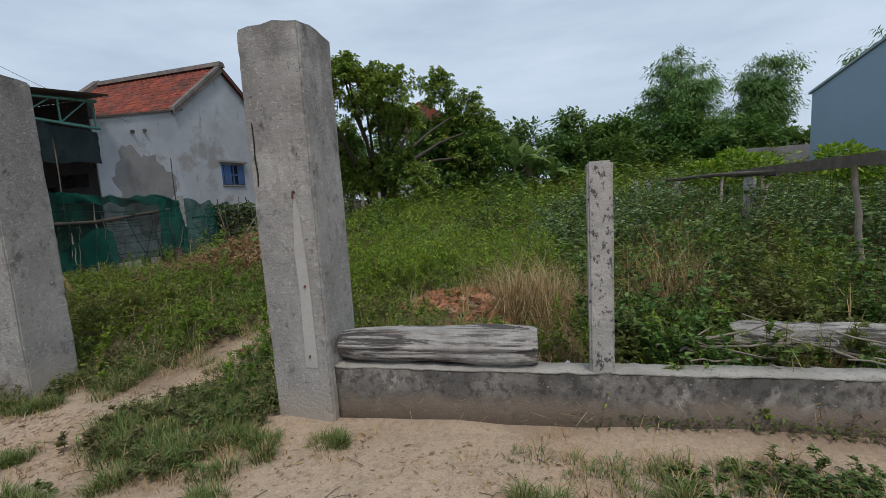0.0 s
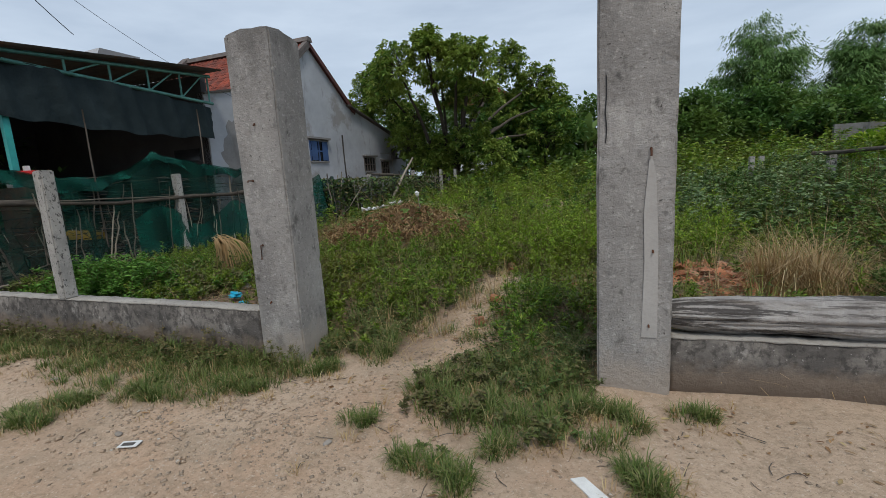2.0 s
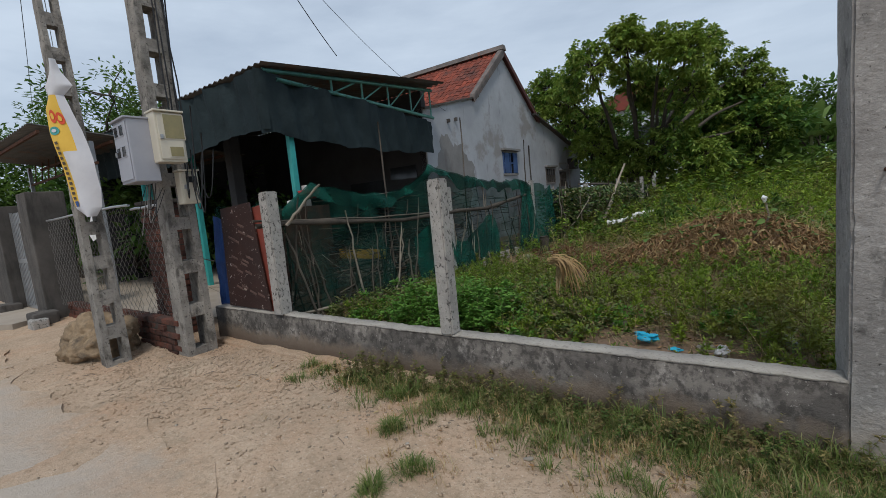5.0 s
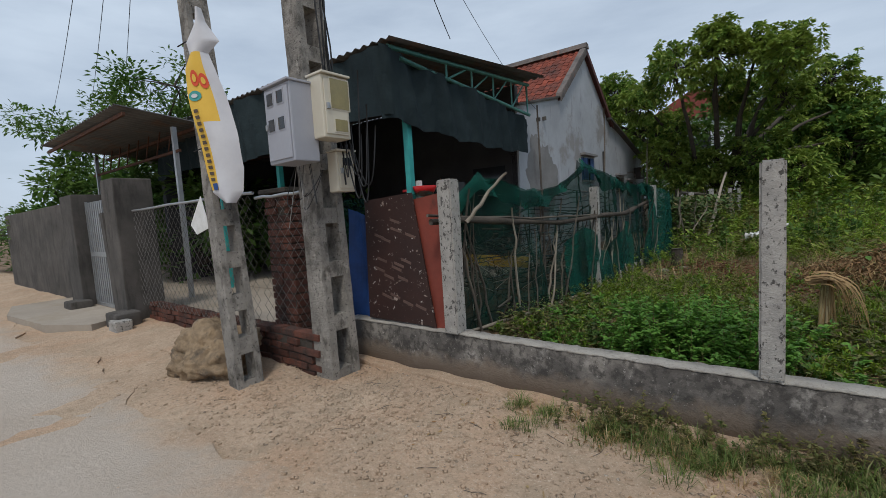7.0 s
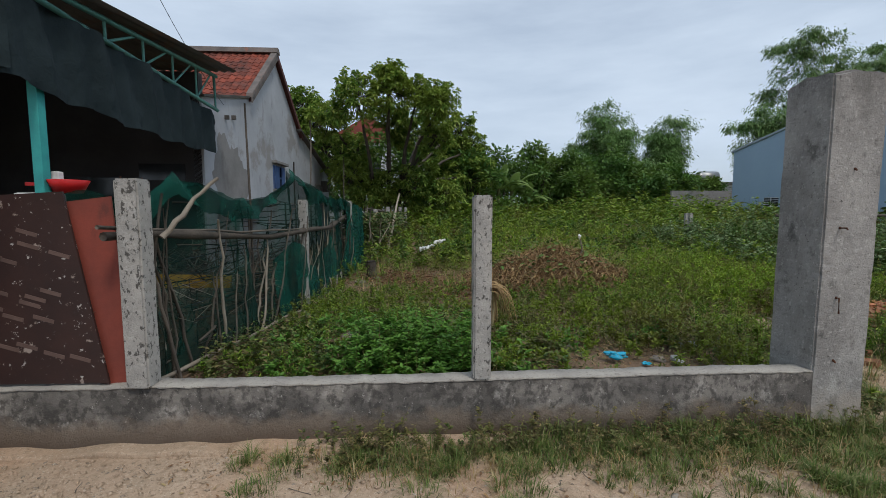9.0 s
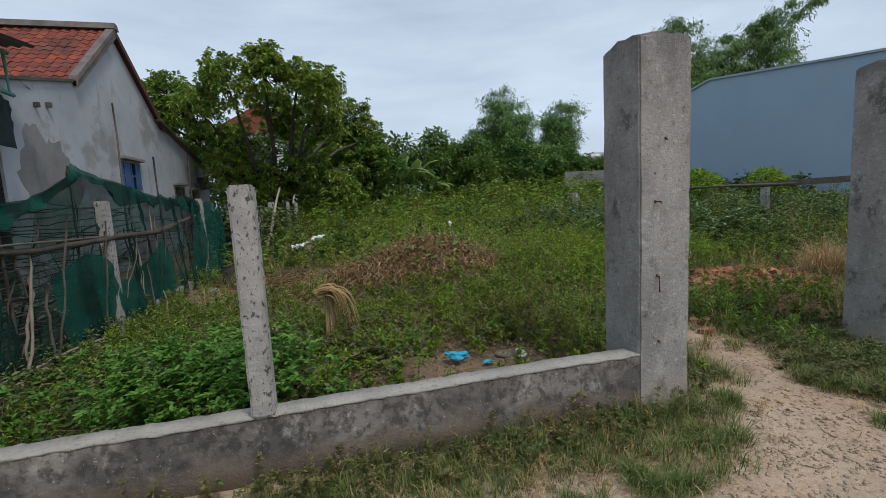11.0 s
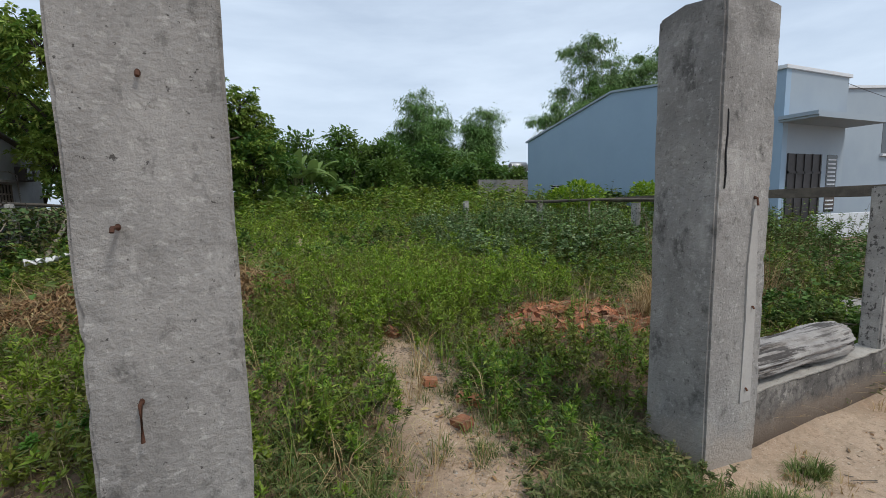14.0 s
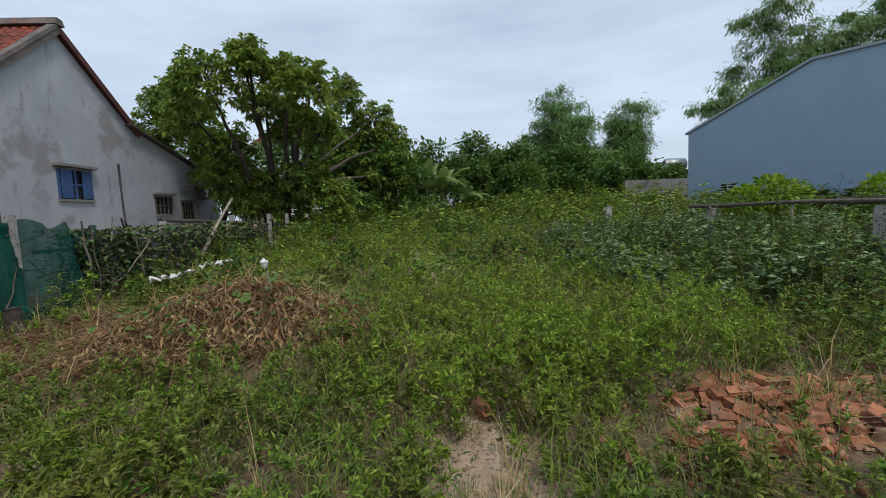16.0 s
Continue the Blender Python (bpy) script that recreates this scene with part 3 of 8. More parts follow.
# ---- foliage arrays ----
def leaf_arrays(P, D, L, W, rich=False, rng=RNG, droop=0.15):
    """Folded leaves from a base P along D, of length L and width W."""
    n = len(P)
    D = D / (np.linalg.norm(D, axis=1)[:, None] + 1e-9)
    up = np.tile(np.array([0, 0, 1.0]), (n, 1)) + rng.normal(0, 0.35, (n, 3))
    S = np.cross(D, up)
    S /= np.linalg.norm(S, axis=1)[:, None] + 1e-9
    N = np.cross(S, D)
    L, W = np.broadcast_to(L, (n,))[:, None], np.broadcast_to(W, (n,))[:, None]
    fall = np.array([0, 0, -1.0]) * L * droop
    tip = P + D * L + fall
    if not rich:
        mid = P + D * L * 0.45 + fall * 0.2 + N * W * 0.16
        v = np.stack([P, mid + S * W / 2, tip, mid - S * W / 2], 1).reshape(-1, 3)
        f = np.arange(4 * n).reshape(n, 4)
        return v, f
    a = P + D * L * 0.28 + fall * 0.08 + N * W * 0.14
    b = P + D * L * 0.66 + fall * 0.42 + N * W * 0.12
    v = np.stack([P, a + S * W * 0.46, b + S * W * 0.38, tip, b - S * W * 0.38, a - S * W * 0.46], 1).reshape(-1, 3)
    k = np.arange(n)[:, None] * 6
    f = np.concatenate([k + np.array([[0, 1, 2, 3]]), k + np.array([[0, 3, 4, 5]])], 0)
    return v, f


def blade_arrays(P, az, lean, L, W, rng=RNG):
    """Grass blades: two bent quads that narrow to the tip."""
    n = len(P)
    H = np.stack([np.cos(az), np.sin(az), np.zeros(n)], 1)
    S = np.stack([-np.sin(az), np.cos(az), np.zeros(n)], 1)
    Z = np.array([0, 0, 1.0])
    L, W, lean = L[:, None], W[:, None], lean[:, None]
    m = P + (Z * np.cos(lean * 0.5) + H * np.sin(lean * 0.5)) * L * 0.55
    t = m + (Z * np.cos(lean * 1.6) + H * np.sin(lean * 1.6)) * L * 0.45
    v = np.stack([P - S * W / 2, P + S * W / 2, m - S * W * 0.4, m + S * W * 0.4, t - S * W * 0.06, t + S * W * 0.06], 1).reshape(-1, 3)
    k = np.arange(n)[:, None] * 6
    f = np.concatenate([k + np.array([[0, 1, 3, 2]]), k + np.array([[2, 3, 5, 4]])], 0)
    return v, f


def stem_arrays(A, B, w, rng=RNG):
    """Thin stems from A to B as crossed slips."""
    n = len(A)
    az = rng.uniform(0, np.pi, n)
    S = np.stack([np.cos(az), np.sin(az), np.zeros(n)], 1) * w / 2
    T = np.stack([-np.sin(az), np.cos(az), np.zeros(n)], 1) * w / 2
    v = np.stack([A - S, A + S, B + S * 0.5, B - S * 0.5, A - T, A + T, B + T * 0.5, B - T * 0.5], 1).reshape(-1, 3)
    k = np.arange(n)[:, None] * 8
    f = np.concatenate([k + np.array([[0, 1, 2, 3]]), k + np.array([[4, 5, 6, 7]])], 0)
    return v, f


def weeds(name, xy, height, per, leaf, label, mat, stem_mat, rich=False, spread=0.3, up=(0.0, 0.7), ratio=0.42, seed=1):
    """A stand of weeds as one object: stems with side shoots and leaves. xy (n, 2), height (n,)."""
    rng = np.random.default_rng(seed)
    n = len(xy)
    base = np.column_stack([xy, ground_h(xy[:, 0], xy[:, 1]) - 0.01])
    az, tilt = rng.uniform(0, 2 * np.pi, n), np.abs(rng.normal(0, spread, n))
    axis = np.stack([np.cos(az) * np.sin(tilt), np.sin(az) * np.sin(tilt), np.cos(tilt)], 1)
    top = base + axis * height[:, None]
    pieces = [stem_arrays(base, top, 0.004 + 0.003 * (height.mean() > 0.6), rng)]
    shoots = 4
    sA, sB = [], []
    for _ in range(shoots):
        t = rng.uniform(0.25, 0.85, n)[:, None]
        a2 = rng.uniform(0, 2 * np.pi, n)
        d = np.stack([np.cos(a2), np.sin(a2), rng.uniform(0.5, 1.4, n)], 1)
        d /= np.linalg.norm(d, axis=1)[:, None]
        A = base + axis * height[:, None] * t
        sA.append(A), sB.append(A + d * height[:, None] * rng.uniform(0.18, 0.42, n)[:, None] * (1.15 - t))
    pieces.append(stem_arrays(np.vstack(sA), np.vstack(sB), 0.003, rng))
    sv, sf = joined(pieces)
    A = np.stack([base + 0.15 * (top - base), *sA], 1)
    B = np.stack([top, *sB], 1)
    k = rng.integers(0, shoots + 1, (n, per))
    row = np.arange(n)[:, None]
    t = rng.uniform(0.05, 1.0, (n, per))[..., None] ** 0.75
    P = (A[row, k] * (1 - t) + B[row, k] * t).reshape(-1, 3)
    m = len(P)
    a3, el = rng.uniform(0, 2 * np.pi, m), rng.uniform(*up, m)
    D = np.stack([np.cos(a3) * np.cos(el), np.sin(a3) * np.cos(el), np.sin(el)], 1)
    L = leaf * rng.uniform(0.55, 1.35, m)
    lv, lf = leaf_arrays(P, D, L, L * ratio, rich, rng)
    v, f = joined([(sv, sf), (lv, lf)])
    ob = np_part(name, v, f, [mat, stem_mat], None, index=np.concatenate([np.ones(len(sf)), np.zeros(len(lf))]))
    return tagged(ob, label, "weeds", kind="stuff")


def tufts(name, spots, label, mat, category="grass", seed=2):
    """Grass tufts as one object: spots are rows x, y, radius, blades, length."""
    rng = np.random.default_rng(seed)
    out = []
    for x, y, r, n, ln in spots:
        n = int(n)
        a, q = rng.uniform(0, 2 * np.pi, n), np.sqrt(rng.uniform(0, 1, n)) * r
        px, py = x + np.cos(a) * q, y + np.sin(a) * q
        P = np.column_stack([px, py, ground_h(px, py) - 0.005])
        az = a + rng.normal(0, 0.7, n)
        lean = np.abs(rng.normal(0.25, 0.35, n)) + 0.75 * q / r
        out.append(blade_arrays(P, az, lean, ln * rng.uniform(0.45, 1.2, n), np.full(n, 0.0042) * rng.uniform(0.7, 1.5, n)))
    v, f = joined(out)
    return tagged(np_part(name, v, f, [mat]), label, category, kind="stuff")


def crown_points(blobs, n, clump, rng, each=34):
    """Points gathered in clumps, the clumps in boughs near the skin of several ellipsoids."""
    b = np.array(blobs, float)
    vol = b[:, 3] * b[:, 4] * b[:, 5]
    nc = max(8, n // each)
    nb = max(3, nc // 7)
    k = rng.choice(len(b), nb, p=vol ** 0.8 / (vol ** 0.8).sum())
    d = rng.normal(0, 1, (nb, 3)) + np.array([0, 0, 0.25])
    d /= np.linalg.norm(d, axis=1)[:, None]
    bough = b[k, :3] + d * (rng.uniform(0.55, 1.0, nb) ** 0.5)[:, None] * b[k, 3:6]
    j = rng.integers(0, nb, nc)
    C = bough[j] + rng.normal(0, 0.2, (nc, 3)) * b[k[j], 3:6]
    i = rng.integers(0, nc, n)
    off = rng.normal(0, clump, (n, 3)) * np.array([1, 1, 0.7])
    return C[i] + off, C, off


def tree(name, base, blobs, n, leaf, mat, label, category="tree", trunk_r=0.16, clump=0.22, ratio=0.3, seed=3, stems=1, twigs=60, droop=0.25, group="", bark=None, each=34):
    """A tree: tapered trunk with limbs, and a crown of leaf clumps. Blobs are in world metres."""
    rng = np.random.default_rng(seed)
    t = thing(name, label, category, base, group=group)
    o = np.array(base, float)
    rel = [(b[0] - o[0], b[1] - o[1], b[2] - o[2], *b[3:]) for b in blobs]
    P, C, off = crown_points(rel, n, clump, rng, each)
    pieces = []
    low = min(b[2] - b[5] for b in rel)
    for s in range(stems):
        foot = np.array([rng.normal(0, 0.12 * (stems > 1)), rng.normal(0, 0.12 * (stems > 1)), -0.1])
        fork = foot + np.array([rng.normal(0, 0.25), rng.normal(0, 0.25), max(0.6, low + 0.5)])
        pieces.append(tube_arrays(wobble(foot, fork, 7, 0.03, rng), np.linspace(trunk_r, trunk_r * 0.7, 7), 8))
        for b in rel[s::stems]:
            c = np.array(b[:3]) + rng.normal(0, 0.15, 3)
            pieces.append(tube_arrays(wobble(fork, c, 8, 0.07, rng), np.linspace(trunk_r * 0.6, trunk_r * 0.16, 8), 6))
    near = C[rng.choice(len(C), min(twigs, len(C)), replace=False)]
    for c in near:
        b = min(rel, key=lambda q: sum((q[i] - c[i]) ** 2 for i in range(3)))
        pieces.append(tube_arrays(wobble(b[:3], c, 5, 0.05, rng), np.linspace(trunk_r * 0.2, 0.012, 5), 5))
    v, f = joined(pieces)
    np_part("trunk", v, f, [bark or M_BARK], t, smooth=True)
    m = len(P)
    a, el = rng.uniform(0, 2 * np.pi, m), rng.uniform(-0.6, 0.6, m)
    D = np.stack([np.cos(a) * np.cos(el), np.sin(a) * np.cos(el), np.sin(el)], 1) * 0.6 + off / clump
    L = leaf * rng.uniform(0.6, 1.3, m)
    v, f = leaf_arrays(P, D, L, L * ratio, False, rng, droop)
    np_part("crown", v, f, [mat], t)
    return t


def bamboo(name, base, culms, label, seed=5, spread=1.2, leaf=0.27, per=150, low=0.42, fat=1.0):
    """A bamboo clump: arching culms and feathery sprays. culms: (azimuth degrees, reach, height)."""
    rng = np.random.default_rng(seed)
    t = thing(name, label, "bamboo", base)
    pieces, Ps, Ds = [], [], []
    for az, reach, h in culms:
        sprays = rng.uniform(0, 2 * np.pi, 26)
        a = radians(az)
        foot = np.array([rng.normal(0, spread * 0.4), rng.normal(0, spread * 0.4), -0.1])
        s = np.linspace(0, 1, 14)
        out = reach * s ** 2.2
        z = h * (s - 0.2 * s ** 6)
        pts = np.stack([foot[0] + np.cos(a) * out, foot[1] + np.sin(a) * out, foot[2] + z], 1)
        pieces.append(tube_arrays(pts, np.linspace(0.05, 0.012, 14), 6))
        m = per
        q = low + (1 - low) * rng.uniform(0, 1, m) ** 0.95
        nodes = np.round(q * 22) / 22
        c = np.stack([np.interp(nodes, s, pts[:, i]) for i in range(3)], 1)
        b = sprays[np.round(q * 22).astype(int)] + rng.normal(0, 0.55, m)
        ln = rng.uniform(0.1, 1.0, m)[:, None] * (0.3 + 1.5 * np.sin(np.pi * np.clip((nodes - low) / (1 - low), 0, 1)) ** 0.7)[:, None] * fat
        tip = c + np.stack([np.cos(b), np.sin(b), rng.uniform(-0.35, 0.4, m)], 1) * ln
        for _ in range(11):
            Ps.append(tip + rng.normal(0, 0.17, (m, 3)))
            bb = b + rng.normal(0, 0.8, m)
            Ds.append(np.stack([np.cos(bb), np.sin(bb), rng.uniform(-1.1, 0.15, m)], 1))
    v, f = joined(pieces)
    np_part("culms", v, f, [M_BAMBOO], t, smooth=True)
    P, D = np.vstack(Ps), np.vstack(Ds)
    L = leaf * rng.uniform(0.6, 1.25, len(P))
    v, f = leaf_arrays(P, D, L, L * 0.26, False, rng, 0.3)
    np_part("crown", v, f, [G_BAMBOO], t)
    return t


# ---- ground, road ----
gx = np.concatenate([[-600, -250, -120, -60, -40, -30], np.arange(-24, 18, 0.16), [19, 22, 28, 40, 70, 130, 280, 600]])
gy = np.concatenate([[-600, -250, -100, -40, -20, -10, -6], np.arange(-4, 14, 0.14), np.arange(14, 40, 0.6), [44, 55, 80, 140, 300, 700]])
X, Y = np.meshgrid(gx, gy, indexing="ij")
Z = ground_h(X, Y)
Z[np.abs(X) > 25] = np.clip(Z[np.abs(X) > 25], -0.05, 0.6)
V = np.stack([X, Y, Z], -1).reshape(-1, 3)
i, j = np.meshgrid(np.arange(len(gx) - 1), np.arange(len(gy) - 1), indexing="ij")
k = i * len(gy) + j
F = np.stack([k, k + len(gy), k + len(gy) + 1, k + 1], -1).reshape(-1, 4)
tagged(np_part("ground", V, F, [M_SOIL], smooth=True), "sandy earth lane and rough plot with reddish soil", "ground", kind="structure")

edge = [(x, 0.72 + 0.12 * math.sin(x * 1.3) + 0.07 * math.sin(x * 4.1 + 1) + 0.03 * math.sin(x * 11) - max(0, (x + 7.9)) ** 2 * 0.6) for x in np.arange(-40, -6.0, 0.15)]
tagged(part("road", prism(edge + [(-6.0, -4.5), (-40, -4.5)], "z", -0.05, 0.012), M_LANE), "worn pale concrete road dusted with sand", "road", kind="structure")
slab = [(-19.5, 1.0), (-18.2, 0.75), (-16.2, 0.9), (-15.4, 1.3), (-15.6, 1.75), (-17.5, 2.4), (-19.5, 2.4)]
tagged(part("gate_slab", prism(slab, "z", -0.05, 0.11), M_ROAD), "cracked concrete slab in front of a gate", "slab", kind="structure")

# ---- gateway pillars and low wall ----
PH = 2.53


def gate_pillar(label, x, y, h, seed, PW=0.43, PD=0.4, nip=0.0, turn=0.0):
    t = thing("gate_pillar", label, "pillar", (x, y, -0.05), turn, group="gateway pillars")
    bm = boxed(0, PW, 0, PD, 0, h + 0.05, 0.0)
    bmesh.ops.subdivide_edges(bm, edges=[e for e in bm.edges if abs(e.verts[0].co.z - e.verts[1].co.z) > 1], cuts=56)
    bmesh.ops.subdivide_edges(bm, edges=[e for e in bm.edges if abs(e.verts[0].co.z - e.verts[1].co.z) < 0.01 and e.calc_length() > 0.3], cuts=4, use_grid_fill=True)
    long = [e for e in bm.edges if e.calc_face_angle(0) > 1.0]
    bmesh.ops.bevel(bm, geom=long, offset=0.012, segments=2, affect="EDGES")
    for v in bm.verts:
        p = v.co * 3 + Vector((seed, seed * 2, 0))
        n = noise.noise_vector(p)
        v.co.x += n.x * 0.006
        v.co.y += n.y * 0.006
        rim = (v.co.x < 0.02 or v.co.x > PW - 0.02) and (v.co.y < 0.02 or v.co.y > PD - 0.02)
        if rim:
            chip = max(0.0, noise.noise(v.co * 23 + Vector((seed, seed, 0))) - 0.3) * 0.02
            v.co.x += chip if v.co.x < PW / 2 else -chip
            v.co.y += chip if v.co.y < PD / 2 else -chip
        if v.co.z > h:
            cx, cy = v.co.x / PW - 0.5, v.co.y / PD - 0.5
            v.co.z += 0.03 - 0.09 * (cx * cx + cy * cy) + 0.02 * noise.noise(v.co * 14 + Vector((seed, 0, 0)))
    for v in bm.verts:
        v.co.x -= nip * max(0, v.co.x / PW) * max(0, v.co.y / PD)
    part("shaft", bm, M_PILLAR, t)
    return t


def rebar(t, x, z, y=-0.006, length=0.05, tall=0.0):
    v, f = tube_arrays([(x, y + 0.03, z), (x, y - length, z), (x, y - length - 0.006, z - 0.012 - tall)], 0.006, 6)
    np_part("rebar_stub", v, f, [M_RUST], t, "rusty cut steel bar")
    part("rust_hole", prism([(x + 0.007 * math.cos(a), z + 0.01 * math.sin(a)) for a in np.arange(0, 6.28, 0.7)], "y", y - 0.0015, y + 0.01), M_RUST, t)


left_pillar = gate_pillar("tall weathered grey concrete gate pillar with rusty bar stubs", -4.53, 2.46, PH + 0.045, 3.0, 0.415, 0.4, 0.035)
rebar(left_pillar, 0.12, 1.53)
rebar(left_pillar, 0.135, 1.02, length=0.02, tall=0.1)
rebar(left_pillar, 0.15, 0.55, length=0.01)
rebar(left_pillar, 0.2, 1.95, length=0.005)
right_pillar = gate_pillar("tall weathered grey concrete gate pillar with a pale mortar strip", -1.88, 2.54, PH + 0.01, 9.0)
rebar(right_pillar, 0.315, 0.97, length=0.01)
rebar(right_pillar, 0.295, 1.57, length=0.01, tall=0.03)
rebar(right_pillar, 0.3, 0.5, length=0.008)
part("mortar_strip", prism([(0.285, 1.5), (0.3, 1.53), (0.325, 1.42), (0.345, 1.0), (0.35, 0.42), (0.26, 0.42), (0.27, 0.9), (0.262, 1.2)], "y", -0.009, 0.01), M_PATCH, right_pillar, "pale smooth mortar strip")
part("crack", prism([(0.045, 2.02), (0.052, 2.0), (0.054, 1.9), (0.047, 1.8), (0.055, 1.7), (0.049, 1.62), (0.044, 1.62), (0.049, 1.7), (0.041, 1.8), (0.047, 1.9)], "y", -0.0075, 0.01), M_CABLE, right_pillar, "dark vertical crack")


def low_wall(name, label, x0, x1, y, turn, seed, height=0.425):
    t = thing(name, label, "wall", (x0, y, 0), turn, kind="structure")
    n = int((x1 - x0) / 0.035)
    xs = np.linspace(0, x1 - x0, n)
    top = height + 0.004 * np.sin(xs * 1.3 + seed) + 0.002 * np.sin(xs * 9 + seed) + 0.0015 * np.sin(xs * 31)

    def sweep(prof):
        v = np.array([[(x, a + 0.0025 * math.sin(x * 5 + b * 9), b + (tp if up else 0)) for a, b, up in prof] for x, tp in zip(xs, top)]).reshape(-1, 3)
        m = len(prof)
        q = [[i * m + j, i * m + (j + 1) % m, (i + 1) * m + (j + 1) % m, (i + 1) * m + j] for i in range(n - 1) for j in range(m)]
        e = (n - 1) * m
        q += [[0, 3, 2, 1], [e, e + 1, e + 2, e + 3]]
        if prof[0][2]:
            rr = np.random.default_rng(int(seed))
            v = v + rr.normal(0, 0.0022, v.shape) * np.array([0, 1, 0.9])
        return v, np.array(q)[:, ::-1]
    v, f = sweep([(0.0, -0.15, 0), (0.0, -0.014, 1), (0.145, -0.014, 1), (0.145, -0.15, 0)])
    np_part("wall_body", v, f, [M_WALL], t)
    v, f = sweep([(-0.003, -0.013, 1), (0.003, 0.0, 1), (0.143, 0.0, 1), (0.148, -0.013, 1)])
    np_part("coping", v, f, [M_COPING], t, "rough pale mortar top")
    return t


left_wall = low_wall("wall_left", "low plastered wall black with mildew", -10.72, -4.53, 2.455, 0.0, 1.0)
bm = boxed(0.0, 3.9, -0.12, 0.02, -0.1, 0.035, 0.02)
bmesh.ops.subdivide_edges(bm, edges=[e for e in bm.edges if e.calc_length() > 1], cuts=40)
part("footing", rough_up(bm, 0.035, 3), M_SOIL, left_wall, "uneven earthen footing at the wall's base")
low_wall("wall_right", "low plastered wall black with mildew", -1.45, 10.5, 2.6, 2.6, 4.0, 0.365)


# ---- fence posts ----
def concrete_post(name, label, x, y, z, h, w=0.125, lean=(0, 0), turn=0.0, group="concrete fence posts", mat=None):
    t = thing(name, label, "post", (x, y, z), turn, group=group)
    bm = boxed(-w / 2, w / 2, -w / 2, w / 2, 0, h, 0.0)
    bmesh.ops.subdivide_edges(bm, edges=[e for e in bm.edges if e.calc_length() > 0.4], cuts=9)
    bmesh.ops.bevel(bm, geom=[e for e in bm.edges if e.calc_face_angle(0) > 1.0], offset=0.012, segments=2, affect="EDGES")
    for v in bm.verts:
        k = v.co.z / h
        n = noise.noise_vector(v.co * 11 + Vector((x, y, 0)))
        v.co += Vector((lean[0] * k + n.x * 0.004, lean[1] * k + n.y * 0.004, n.z * 0.004 if k > 0.9 else 0))
    part("shaft", bm, mat or M_POST, t)
    if z > 0.38:
        for dx, dy in ((-w * 0.28, -w * 0.28), (w * 0.28, w * 0.25)):
            v, f = tube_arrays([(dx, dy, h - 0.05), (dx, dy, h + 0.012)], 0.005, 5)
            np_part("rebar_end", v, f, [M_RUST], t)
    return t


WT = 0.42
concrete_post("concrete_post", "pitted grey concrete fence post on the low wall", -6.995, 2.5, WT, 1.29)
concrete_post("concrete_post", "pitted grey concrete fence post with a branch tied on", -9.3, 2.5, WT, 1.39, 0.15)
concrete_post("concrete_post", "pitted grey concrete fence post on the low wall", 0.245, 2.745, 0.35, 1.23, 0.135)
concrete_post("concrete_post", "thin concrete fence post standing in weeds", -9.0, 5.6, 0.2, 1.55, 0.12)
concrete_post("concrete_post", "thin concrete fence post holding the net", -8.85, 8.75, 0.2, 1.6, 0.11)
for x, y, h in ((-8.6, 12.0, 1.4), (-8.45, 15.2, 1.4), (-8.1, 17.4, 1.35), (-7.9, 18.8, 1.3)):
    concrete_post("concrete_post", "thin grey concrete fence post among weeds", x, y, float(ground_h(x, y)) - 0.05, h, 0.12)
for x, y, top in ((2.86, 15.5, 1.5), (2.3, 14.4, 1.5), (2.45, 10.3, 1.5), (2.75, 7.5, 1.42)):
    g = float(ground_h(x, y)) - 0.05
    concrete_post("concrete_post", "grey concrete boundary post sunk in tall weeds", x, y, g, top - g, 0.13)

# rail fence beside the weeds
rails = thing("rail_fence", "weathered grey timber and bamboo rail fence", "fence", (2.5, 10.3, 0))
stick("rail", (-0.2, 0.4, 1.47), (0.35, -3.4, 1.44), 0.045, M_STICK, rails, amp=0.02)
stick("rail", (0.1, -1.6, 1.5), (0.8, -7.4, 1.5), 0.035, M_STICK, rails, amp=0.015)
bm = prism([(-2.3, 1.43), (-2.3, 1.54), (-7.6, 1.66), (-7.6, 1.52)], "x", 0.2, 0.24)
for v in bm.verts:
    v.co.x += (-2.3 - v.co.y) * 0.085
part("plank", rough_up(bm, 0.006, 5), M_STICK, rails, "grey sawn plank")
for y, a in ((-1.4, 0.1), (-2.75, 0.12), (-5.0, -0.1)):
    g = float(ground_h(2.7, 10.3 + y))
    stick("fence_stake", (0.2 - y * 0.05, y, g - 0.05), (0.2 - y * 0.05 + a, y + 0.05, 1.5), 0.035, M_PALESTICK, rails)
stick("brace", (0.15, -3.2, 0.75), (0.5, -2.75, 1.3), 0.025, M_PALESTICK, rails)


